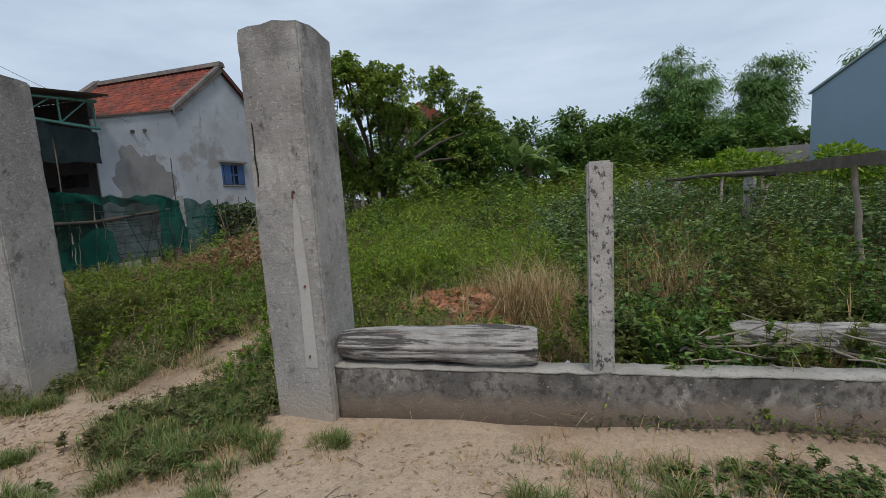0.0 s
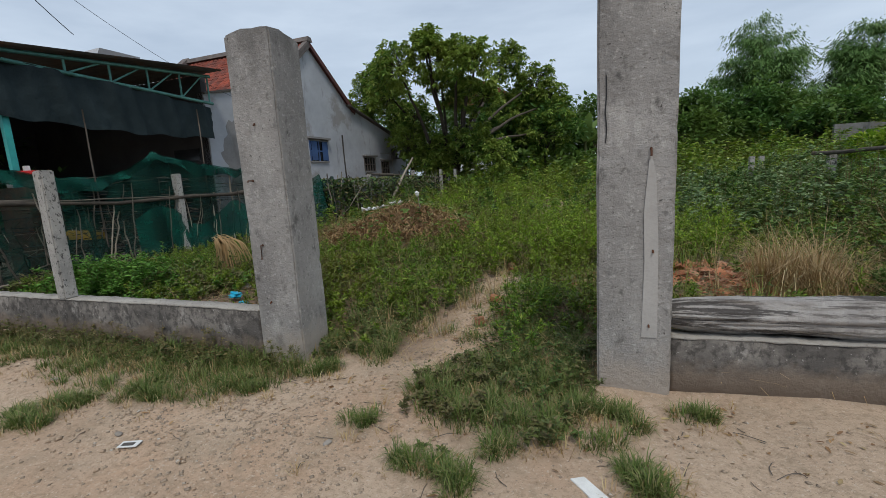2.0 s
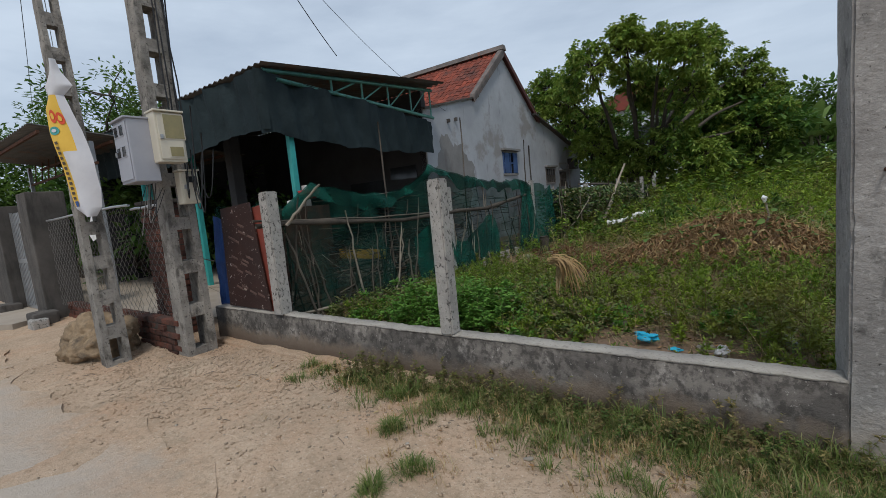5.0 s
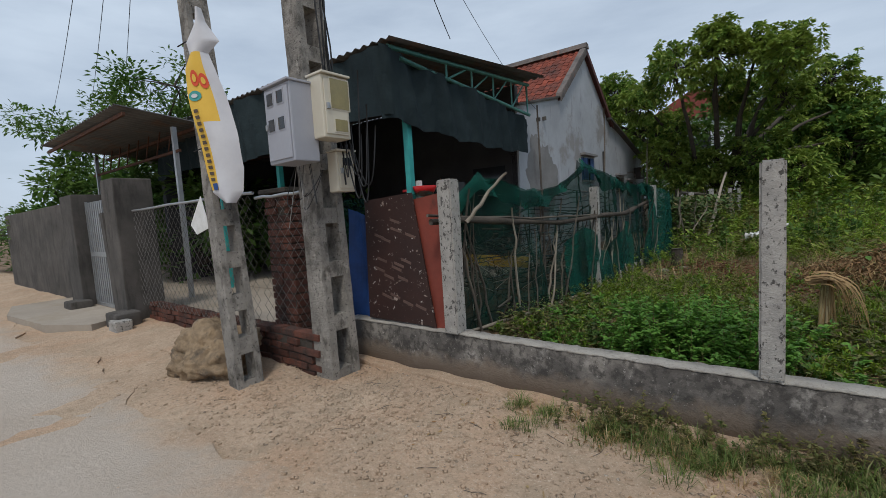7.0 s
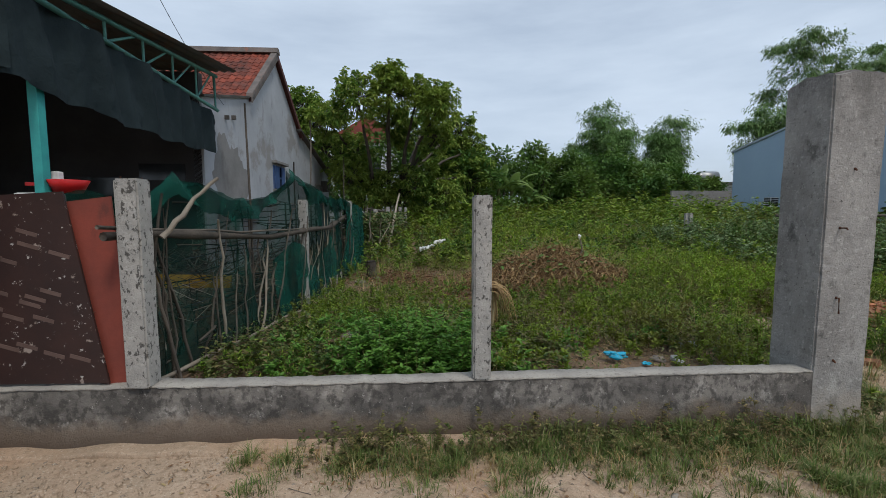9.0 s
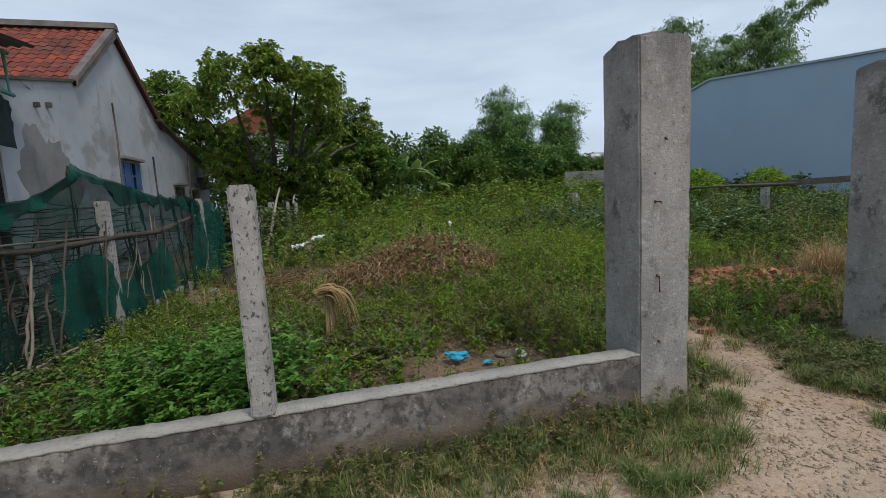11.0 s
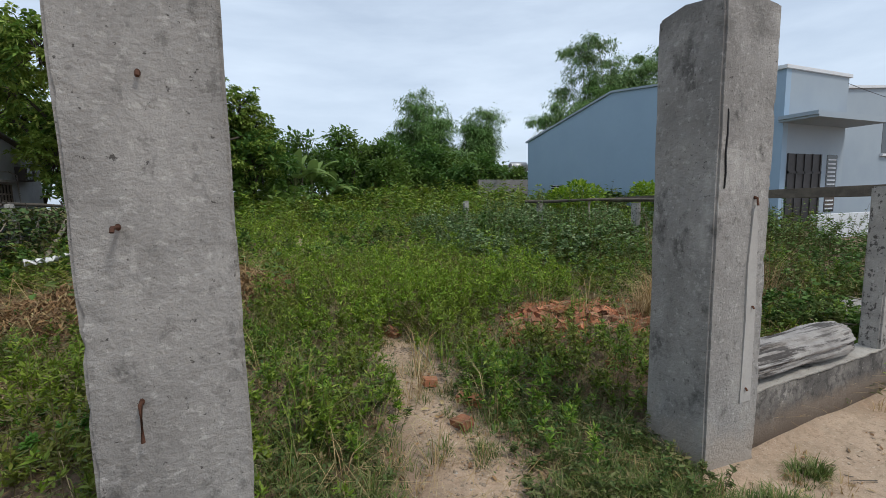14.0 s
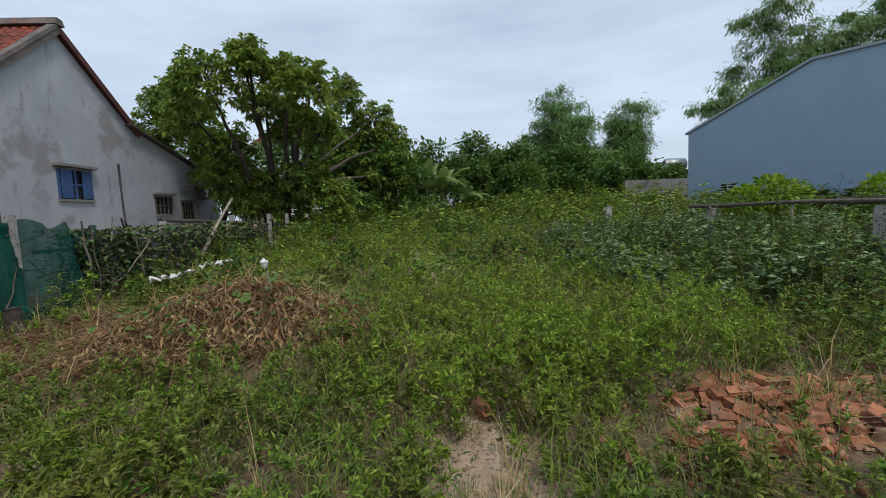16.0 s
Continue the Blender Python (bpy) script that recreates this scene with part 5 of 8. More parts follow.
tagged(part("wall_kerb", boxed(-9.05, -8.9, 6.5, 11.5, 0.1, 0.42, 0.01), M_COPING), "low concrete edging strip under the net fence", "kerb", kind="structure")


# ---- old house ----
house = thing("old_house", "old plastered house with red tiled gable roof", "house", (-12, 9.3, 0))
poly = [(0, 0), (0, 4.05), (3.0, 4.75), (5.0, 6.45), (7.6, 4.62), (13.4, 3.3), (13.4, 0)]
part("gable_wall", prism(poly, "x", -0.22, 0), M_HOUSE, house, "stained blue-white plaster gable wall")
patch = []
for k in range(72):
    a = k / 72 * 2 * math.pi
    r = 1 + 0.14 * math.sin(3 * a + 1) + 0.09 * math.sin(7 * a) + 0.05 * math.sin(17 * a + 2) + 0.03 * math.sin(31 * a)
    patch.append((1.35 + 0.95 * r * math.cos(a), 2.1 + 1.25 * r * math.sin(a)))
part("bare_render", prism(patch, "x", 0.001, 0.005), M_RENDER, house, "patch of bare grey cement render")
part("front_wall", boxed(-10, -0.22, 2.8, 3.0, 0, 4.7), M_HOUSE, house)
part("back_wall", boxed(-10, -0.22, 13.2, 13.4, 0, 3.3), M_HOUSE, house)
part("side_wall", boxed(-10.2, -10, 0, 13.4, 0, 3.3), M_HOUSE, house)
for y0, y1, z0, z1, name in ((4.55, 5.65, 2.3, 3.05, "gable_window"), (8.6, 9.6, 1.9, 2.5, "rear_window"), (10.3, 11.1, 1.7, 2.35, "rear_window")):
    w = part(name, boxed(-0.03, 0.004, y0, y1, z0, z1), M_GLASS, house, "small dark window")
    part("lintel", boxed(0, 0.16, y0 - 0.12, y1 + 0.12, z1 + 0.06, z1 + 0.14, 0.01), M_RENDER, w, "cement lintel")
    part("sill", boxed(0, 0.05, y0 - 0.05, y1 + 0.05, z0 - 0.06, z0), M_RENDER, w)
    fm = M_BLUEFRAME if name == "gable_window" else M_STICK
    for k in range(5):
        y = y0 + (y1 - y0) * k / 4
        part("bar", boxed(0.005, 0.035, y - 0.03, y + 0.03, z0, z1), fm, w, "window bar")
    part("rail", boxed(0.006, 0.03, y0, y1, (z0 + z1) / 2 - 0.025, (z0 + z1) / 2 + 0.025), fm, w)
part("shutter", boxed(0.036, 0.06, 4.6, 4.95, 2.32, 3.03, 0.005), M_BLUEFRAME, house, "faded blue window shutter")
part("shutter", boxed(0.036, 0.06, 5.3, 5.62, 2.32, 3.03, 0.005), M_BLUEFRAME, house)
ac = part("air_conditioner", boxed(0.0, 0.3, 11.5, 12.2, 2.5, 3.0, 0.02), M_GREYPILLAR, house, "grey outdoor unit on the wall")
part("grille", boxed(0.3, 0.31, 11.58, 11.95, 2.55, 2.95), M_GLASS, ac)
v, f = tube_arrays([(0.04, 10.2, 2.75), (0.05, 11.0, 2.78), (0.05, 11.5, 2.7), (0.05, 11.6, 1.2)], 0.025, 6)
np_part("pipe", v, f, [M_POST], house)
v, f = tube_arrays(wobble((0.03, 6.9, 0.3), (0.03, 6.85, 3.4), 8, 0.01), 0.03, 6)
np_part("drain_pipe", v, f, [M_GREYPILLAR], house)
# roof slabs
RX0, RX1 = -6.0, 0.1
part("roof_deck", prism([(2.7, 4.66), (5.0, 6.6), (7.9, 4.5), (7.9, 4.42), (5.0, 6.5), (2.7, 4.57)], "x", RX0, RX1), M_FASCIA, house)
part("rear_roof", prism([(7.4, 4.7), (13.6, 3.36), (13.6, 3.3), (7.4, 4.64)], "x", -9, 0.2), M_SHEET, house, "rusty corrugated lean-to roof")
part("annex_roof", prism([(0.0, 4.08), (3.05, 4.8), (3.05, 4.74), (0.0, 4.02)], "x", -9, 0.06), M_SHEET, house)
part("ridge_cap", rough_up(prism([(4.84, 6.62), (4.9, 6.78), (5.1, 6.78), (5.16, 6.62)], "x", RX0, RX1 + 0.06), 0.015, 3), M_RIDGE, house, "dark mortared ridge")
part("verge_cap", rough_up(prism([(2.62, 4.68), (2.62, 4.79), (5.0, 6.73), (5.0, 6.62)], "x", RX1 - 0.13, RX1 + 0.05), 0.02, 5), M_RIDGE, house, "mortared verge of the tiled roof")
part("fascia", prism([(5.0, 6.62), (5.0, 6.44), (7.9, 4.34), (7.95, 4.52)], "x", RX1, RX1 + 0.04), M_FASCIA, house, "dark red verge board")
part("fascia", prism([(2.62, 4.7), (2.62, 4.52), (5.0, 6.42), (5.0, 6.6)], "x", RX1, RX1 + 0.03), M_RIDGE, house)
part("left_verge", rough_up(prism([(2.62, 4.7), (2.62, 4.92), (5.0, 6.86), (5.0, 6.64)], "x", RX0 - 0.1, RX0 + 0.25), 0.015, 3), M_RIDGE, house)
v, f = tube_arrays([(0, 0, 0), (0, 0, 0.1)], 0.05, 6)
for y in (1.1, 1.5):
    part("insulator", boxed(0.0, 0.1, y, y + 0.06, 3.75 + 0.2 * y - 0.2, 3.85 + 0.2 * y - 0.2, 0.01), M_GREYPILLAR, house)

# porch roof on teal trusses, tarp curtains
porch = thing("porch", "porch with corrugated roof and dark tarp curtains", "porch", (-11.45, 4.1, 0))


def corrugated(x0, x1, ya, za, yb, zb, pitch=0.18, amp=0.022):
    n = int((x1 - x0) / pitch * 6)
    xs = np.linspace(x0, x1, n)
    w = amp * np.sin(xs / pitch * 2 * np.pi)
    rows = []
    for th in (0, -0.008):
        for k in (0.0, 0.5, 1.0):
            rows.append(np.column_stack([xs, np.full(n, ya + (yb - ya) * k), za + (zb - za) * k + w + th]))
    v = np.vstack(rows)
    q = []
    for r in (0, 1, 3, 4):
        i = r * n + np.arange(n - 1)
        q.append(np.stack([i, i + 1, i + n + 1, i + n], -1))
    i = np.arange(n - 1)
    q.append(np.stack([i, i + 1, i + 3 * n + 1, i + 3 * n], -1))
    return v, np.vstack(q)


v, f = corrugated(-8.2, 0.2, -0.1, 4.0, 5.2, 4.55)
np_part("roof_sheet", v, f, [M_SHEET], porch, "weathered corrugated steel roof", smooth=True)
line, q = path_line([(-8.1, -0.06), (0.0, -0.06), (0.06, 0.03)], 120)
v, f = sheet_arrays(line, 2.74 + 0.08 * np.sin(q * 9) + 0.2 * q, 3.95 + 0 * q, 12, 0.05, 5)
np_part("front_curtain", v, f, [M_TARP], porch, "dark green-black tarp curtain", smooth=True)
line, q = path_line([(-0.03, -0.1), (0.05, 0.0), (0.0, 2.4), (-0.25, 5.1)], 90)
v, f = sheet_arrays(line, 2.92 - 0.16 * np.sin(q * 2.6) + 0.03 * np.sin(q * 30), np.interp(q, [0, 0.15, 1], [3.95, 3.84, 3.62]), 12, 0.05, 8)
np_part("side_curtain", v, f, [M_TARP], porch, "dark sagging tarp curtain", smooth=True)
for n, (a, b) in enumerate((((0.06, 0, 3.93), (-0.2, 5.15, 4.42)), ((0.06, 0.25, 3.82), (-0.2, 5.15, 3.72)))):
    v, f = tube_arrays([a, b], 0.04, 4)
    np_part("truss_chord", v, f, [M_TEALDIM], porch, "teal steel chord")
for k in np.linspace(0.3, 0.98, 5):
    y = 5.15 * k
    zt, zb = 3.93 + 0.49 * k, 3.82 - 0.1 * (k - 0.05)
    v, f = tube_arrays([(0.05 - 0.25 * k, y, zb), (0.05 - 0.25 * k, y, zt)], 0.025, 4)
    np_part("truss_web", v, f, [M_TEALDIM], porch)
    v, f = tube_arrays([(0.05 - 0.25 * k, y, zb), (0.0 - 0.25 * k, min(5.1, y + 0.7), zt + 0.04)], 0.02, 4)
    np_part("truss_web", v, f, [M_TEALDIM], porch)
part("post", boxed(-0.12, -0.02, 0.42, 0.52, 0, 3.3, 0.004), M_TEAL, porch, "bright teal painted steel post")
part("post", boxed(-3.6, -3.5, 0.4, 0.5, 0, 3.6, 0.004), M_TEAL, porch)
part("post", boxed(-5.95, -5.85, 0.4, 0.5, 0, 3.6, 0.004), M_TEAL, porch)
# walls and column here carry the enclosed porch's shade as colour
part("back_wall", boxed(-8, -0.6, 5.2, 5.38, 0, 4.53), M_PORCHSHADE, porch, "grey plaster wall with the porch shade in its colour")
part("end_wall", prism([(0.0, 0), (0.0, 3.98), (5.2, 4.52), (5.2, 0)], "x", -8.2, -8), M_PORCHSHADE, porch)
part("floor_slab", boxed(-8, 0, 0.3, 5.2, -0.05, 0.12), M_ROAD, porch)
part("column", boxed(-3.0, -2.75, 0.9, 1.15, 0, 3.6, 0.01), M_PORCHSHADE, porch)
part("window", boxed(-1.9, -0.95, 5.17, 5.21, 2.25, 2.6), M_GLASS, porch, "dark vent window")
# doorway is a flat dark panel on the solid wall
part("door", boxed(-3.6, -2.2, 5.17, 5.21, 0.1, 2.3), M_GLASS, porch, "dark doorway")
tagged(part("roof_skylight", prism([(0, 0), (0.9, 0.05), (1.1, 0.32), (0.1, 0.3)], "y", -0.5, 0.5), M_TRIMWHITE), "pale translucent sheet on a roof", "roof sheet").matrix_basis = pose(-14.2, 8.0, 4.62)

# table with red basin behind the boards
table = thing("wash_stand", "brick wash stand with a white bucket", "stand", (-11.55, 4.75, 0))
part("body", rough_up(boxed(-0.5, 0.35, -0.25, 0.25, 0, 1.66, 0.01), 0.006, 6), M_OLDBRICK, table)
part("bucket", boxed(-0.28, 0.06, -0.2, 0.1, 1.66, 1.8, 0.03), M_WHITE, table, "white plastic tub")
basin = thing("red_basin", "red plastic ladle and basin on a stand", "basin", (-11.42, 4.72, 1.8))
bm = bmesh.new()
bmesh.ops.create_cone(bm, cap_ends=False, segments=20, radius1=0.13, radius2=0.2, depth=0.14)
bmesh.ops.solidify(bm, geom=bm.faces[:], thickness=0.01)
bmesh.ops.translate(bm, verts=bm.verts[:], vec=(0.05, 0, 0.07))
part("bowl", bm, M_RED, basin, smooth=True)
part("handle", boxed(-0.4, -0.12, -0.02, 0.02, 0.08, 0.12, 0.008), M_RED, basin)
part("cup", boxed(-0.1, -0.02, -0.04, 0.04, 0.14, 0.24, 0.01), M_WHITE, basin, "white cup")

# ---- leaning boards ----
board = thing("plywood_board", "dark brown film-faced plywood board leaning on the wall", "board", (-10.45, 2.5, 0.42))
bm = prism([(0.02, 0.03), (0.0, 1.27), (0.66, 1.31), (0.92, 0.02)], "y", 0, 0.016)
for v in bm.verts:
    v.co.y += 0.05 * v.co.z
part("panel", bm, M_BOARD, board)
rng = np.random.default_rng(3)
for n in range(16):
    z = rng.uniform(0.2, 1.15)
    x = rng.uniform(0.08, 0.72 - 0.15 * z)
    bm = prism([(x, z), (x + 0.13, z - 0.04), (x + 0.135, z - 0.015), (x + 0.005, z + 0.025)], "y", -0.003, 0.004)
    for v in bm.verts:
        v.co.y += 0.05 * v.co.z
    part("print_bar", bm, M_BOARDPRINT, board)
red = thing("red_board", "faded red painted board leaning on the wall", "board", (-9.85, 2.54, 0.42))
bm = prism([(0.2, 0.0), (0.02, 1.24), (0.34, 1.28), (0.46, 0.0)], "y", 0, 0.014)
for v in bm.verts:
    v.co.y += 0.05 * v.co.z
part("panel", bm, M_REDBOARD, red)
line, q = path_line([(-10.8, 2.62), (-10.45, 2.6)], 16)
v, f = sheet_arrays(line, 0.25 + 0 * q, 1.62 - 0.1 * q, 10, 0.03, 4)
tagged(np_part("plastic_sheet", v, f, [M_BLUESHEET], smooth=True), "crumpled blue plastic sheet hanging beside the boards", "plastic sheet")


# ---- utility poles ----
def utility_pole(label, x, y, lean, h=8.2, wx=0.2, wy=0.34, taper=0.45, pitch=0.47):
    t = thing("utility_pole", label, "utility pole", (x, y, -0.2), group="utility poles")

    def at(z, u, v):
        k = 1 - taper * z / h
        return (lean[0] * z + u * wx * k, lean[1] * z + v * wy * k, z)

    def bar(z0, z1, v0, v1, u=0.5, n=1):
        bm = bmesh.new()
        rows = []
        for s in range(n + 1):
            z = z0 + (z1 - z0) * s / n
            rows.append([bm.verts.new(at(z, a, b)) for a, b in ((-u, v0), (u, v0), (u, v1), (-u, v1))])
        bm.faces.new(rows[0][::-1]), bm.faces.new(rows[-1])
        for a, b in zip(rows, rows[1:]):
            for i in range(4):
                bm.faces.new((a[i], a[(i + 1) % 4], b[(i + 1) % 4], b[i]))
        bmesh.ops.bevel(bm, geom=[e for e in bm.edges if e.calc_face_angle(0) > 1.0], offset=0.012, segments=1, affect="EDGES")
        bmesh.ops.subdivide_edges(bm, edges=[e for e in bm.edges if e.calc_length() > 0.25], cuts=1)
        return rough_up(bm, 0.006, 7)
    part("flange", bar(0, h, -0.5, -0.25, n=20), M_POLE, t)
    part("flange", bar(0, h, 0.25, 0.5, n=20), M_POLE, t)
    z = 0.12
    while z < h - 0.4:
        part("rung", bar(z, z + 0.15, -0.28, 0.28, 0.46), M_POLE, t)
        z += pitch
    return t


pole_a = utility_pole("old ladder-type concrete utility pole with a banner", -10.92, 1.36, (-0.13, 0.025), 8.2, 0.175, 0.25, 0.35, 0.4)
pole_b = utility_pole("old ladder-type concrete utility pole with meter boxes", -10.42, 2.03, (-0.066, 0.03), 8.2, 0.26, 0.34, 0.22, 0.52)

# wind-blown banner on the first pole
banner = thing("banner", "torn white and yellow cloth banner wound on a pole", "banner", (-11.0, 1.31, 1.72), 36)
prof = [(0.0, 0.16, 0.25), (0.1, 0.05, 0.32), (0.3, 0.0, 0.34), (0.6, -0.06, 0.3), (0.95, -0.13, 0.21), (1.2, -0.15, 0.12), (1.32, -0.1, 0.07), (1.42, -0.12, 0.17), (1.58, -0.03, 0.06), (1.7, -0.02, 0.03)]


def banner_strip(a0, a1, z0, z1, off, n=24, m=10):
    V = []
    for z in np.linspace(z0, z1, n):
        l = np.interp(z, [p[0] for p in prof], [p[1] for p in prof])
        r = np.interp(z, [p[0] for p in prof], [p[2] for p in prof])
        for k in np.linspace(a0, a1, m):
            V.append((l + (r - l) * k - 0.1 + 0.05 * z, -0.06 * math.sin(math.pi * k) - 0.008 * math.sin(9 * z + 4 * k) - off, z))
    i, j = np.meshgrid(np.arange(n - 1), np.arange(m - 1), indexing="ij")
    k = i * m + j
    return np.array(V), np.stack([k, k + 1, k + m + 1, k + m], -1).reshape(-1, 4)


for name, a0, a1, z0, z1, m in (("cloth", 0, 1, 0, 0.12, M_BANNER), ("cloth", 0.3, 1, 0.12, 0.72, M_BANNER), ("cloth", 0.72, 1, 0.72, 1.32, M_BANNER), ("cloth", 0, 1, 1.32, 1.7, M_BANNER),
                                ("yellow_print", 0, 0.3, 0.12, 0.72, M_YELLOW), ("yellow_print", 0, 0.72, 0.72, 1.32, M_YELLOW)):
    v, f = banner_strip(a0, a1, z0, z1, 0)
    np_part(name, v, f, [m], banner, smooth=True)
for z in (0.5, 1.45):
    v, f = tube_arrays([(0.0, 0.0, z), (-0.14 - 0.05 * z, 0.1, z + 0.02), (-0.24 - 0.05 * z, 0.14, z)], 0.006, 5)
    np_part("tie", v, f, [M_CABLE], banner)
for name, k0, zc, rk, rz, m, off in (("red_sign", 0.34, 1.1, 0.14, 0.07, M_PRINTRED, 0.006), ("red_sign_centre", 0.34, 1.1, 0.07, 0.035, M_YELLOW, 0.01), ("red_sign", 0.6, 1.07, 0.13, 0.065, M_PRINTRED, 0.006),
                                     ("red_sign_centre", 0.6, 1.07, 0.06, 0.03, M_YELLOW, 0.01), ("teal_sign", 0.24, 0.95, 0.2, 0.045, M_PRINTTEAL, 0.006), ("teal_sign_centre", 0.24, 0.95, 0.1, 0.018, M_BANNER, 0.01)):
    rim = []
    for s in range(24):
        k, z = k0 + rk * math.cos(s / 24 * 6.283), zc + rz * math.sin(s / 24 * 6.283)
        l, r = (np.interp(z, [p[0] for p in prof], [p[i] for p in prof]) for i in (1, 2))
        rim.append((l + (r - l) * k - 0.1 + 0.05 * z, -0.06 * math.sin(math.pi * k) - 0.008 * math.sin(9 * z + 4 * k) - off, z))
    rim.append(tuple(np.mean(rim, axis=0)))
    np_part(name, np.array(rim), np.array([[s, (s + 1) % 24, 24] for s in range(24)]), [m], banner)
for z in np.arange(0.2, 0.86, 0.055):
    v, f = banner_strip(0.1, 0.24, z, z + 0.03, 0.009, 3, 3)
    np_part("print_bar", v, f, [M_PRINTDARK], banner)
v, f = banner_strip(0.12, 0.3, 0.12, 0.18, 0.009, 3, 3)
np_part("print_bar", v, f, [M_BLUESHEET], banner)


def meter_box(label, x, y, z, w, d, h, mat, turn, windows):
    t = thing("meter_box", label, "meter box", (x, y, z), turn, group="electricity meter boxes")
    part("case", boxed(0, w, 0, d, 0, h, 0.012), mat, t)
    part("lid_rim", boxed(-0.012, w + 0.012, -0.03, d, h, h + 0.02, 0.005), mat, t)
    part("door", boxed(0.02, w - 0.02, -0.012, 0.0, 0.03, h - 0.03, 0.006), mat, t)
    for wx, wz, ww, wh, wm in windows:
        p = part("window", boxed(wx, wx + ww, -0.02, -0.008, wz, wz + wh), wm, t, "small meter window")
        part("window_frame", boxed(wx - 0.012, wx + ww + 0.012, -0.016, -0.01, wz - 0.012, wz + wh + 0.012), mat, p)
    part("latch", boxed(0.03, 0.06, -0.03, -0.01, h * 0.45, h * 0.45 + 0.05, 0.004), M_GALV, t)
    return t


meter_box("grey painted steel meter box with four windows", -10.6, 1.6, 2.03, 0.41, 0.25, 0.66, M_GREYBOX, -3,
          [(0.07, 0.5, 0.09, 0.1, M_GLASS), (0.23, 0.5, 0.09, 0.1, M_GLASS), (0.07, 0.28, 0.09, 0.1, M_GLASS), (0.23, 0.28, 0.09, 0.1, M_GLASS)])
meter_box("cream plastic meter box with a yellowed window", -10.03, 1.78, 2.22, 0.28, 0.2, 0.53, M_CREAM, 88, [(0.08, 0.25, 0.19, 0.25, M_PANEL), (0.11, 0.06, 0.13, 0.1, M_PANEL)])
meter_box("small cream electricity meter on the pole", -10.2, 2.02, 1.77, 0.2, 0.14, 0.37, M_CREAM, 86, [(0.06, 0.24, 0.1, 0.07, M_GLASS)])

cables = thing("cable_bundle", "tangled black cables looped on a utility pole", "cables", (-10.2, 1.8, 0))
rng = np.random.default_rng(8)
for n in range(8):
    a = np.array((-0.1 + rng.uniform(0, 0.2), 0.36 + rng.uniform(-0.06, 0.1), 2.15 + rng.uniform(0, 0.15)))
    b = a + np.array((rng.uniform(0.0, 0.32), rng.uniform(-0.05, 0.1), rng.uniform(-0.1, 0.6)))
    s = np.linspace(0, 1, 16)[:, None]
    p = a * (1 - s) + b * s + np.array((0.12, -0.08, -rng.uniform(0.25, 0.75))) * np.sin(np.pi * s)
    v, f = tube_arrays(p, 0.007, 5)
    np_part("cable", v, f, [M_CABLE], cables, smooth=True)
for n in range(8):
    a = np.array((-0.2 + rng.uniform(-0.15, 0.2), 0.0, 2.02))
    b = a + np.array((rng.uniform(-0.1, 0.4), rng.uniform(-0.1, 0.05), rng.uniform(-0.3, 0.05)))
    s = np.linspace(0, 1, 16)[:, None]
    p = a * (1 - s) + b * s + np.array((rng.uniform(-0.2, 0.2), -0.1, -rng.uniform(0.2, 0.45))) * np.sin(np.pi * s)
    v, f = tube_arrays(p, 0.004, 5)
    np_part("thin_wire", v, f, [M_WIRE if n % 2 else M_CABLE], cables, smooth=True)
for n in range(5):
    p = wobble((-0.2 - 0.01 * n, 0.3 + 0.035 * n, 2.3), (-0.58 - 0.02 * n, 0.42 + 0.05 * n, 8.0), 14, 0.025, rng)
    v, f = tube_arrays(p, 0.009, 5)
    np_part("riser_cable", v, f, [M_CABLE], cables, smooth=True)


def overhead(label, a, b, sag, r=0.008):
    s = np.linspace(0, 1, 30)[:, None]
    p = np.array(a) * (1 - s) + np.array(b) * s
    p[:, 2] -= (sag * 4 * s * (1 - s))[:, 0]
    v, f = tube_arrays(p, r, 5)
    tagged(np_part("overhead_wire", v, f, [M_CABLE], smooth=True), label, "wire", "overhead wires")


overhead("black overhead wire from pole to house", (-10.6, 2.4, 7.5), (-11.6, 6.0, 4.6), 0.25)
overhead("thin overhead wire from pole to house", (-10.6, 2.4, 6.6), (-12, 10.4, 4.1), 0.4, 0.005)
for k in range(3):
    overhead("thin overhead wire along the lane", (-10.9, 1.3, 7.2 + 0.25 * k), (-45, 11 - 2 * k, 8.0), 1.0, 0.008)
overhead("thin overhead wire between houses", (14.9, 10, 5.3), (40, 12, 6.5), 0.8, 0.01)


# ---- brick pier, mesh fence, old gate ----
def brickwork(t, nx, ny, nz, lx, ly, lz, mat, core, rng, gap=0.008):
    """Bricks laid round a mortar core, from the thing's origin."""
    me = bpy.data.meshes.new("brick")
    bm = boxed(-lx / 2, lx / 2, -ly / 2, ly / 2, -lz / 2, lz / 2, 0.005)
    bm.to_mesh(me)
    bm.free()
    me.materials.append(mat)
    X, Y, Zt = nx * (lx + gap), ny * (ly + gap), nz * (lz + gap)
    part("mortar_core", boxed(0.026, X - 0.026, 0.026, Y - 0.026, 0, Zt - 0.02), core, t)
    for k in range(nz):
        for i in range(nx):
            for j in range(ny):
                if nx > 2 and 0 < i < nx - 1 and 0 < j < ny - 1:
                    continue
                ob = settle(new("brick", me), t)
                sh = 0.5 * (lx + gap) * (k % 2) * (nx > 3)
                ob.matrix_basis = pose((i + 0.5) * (lx + gap) + sh + rng.normal(0, 0.003), (j + 0.5) * (ly + gap) + rng.normal(0, 0.009), (k + 0.5) * (lz + gap), rng.normal(0, 1.5), rng.normal(0, 1.2), rng.normal(0, 3))


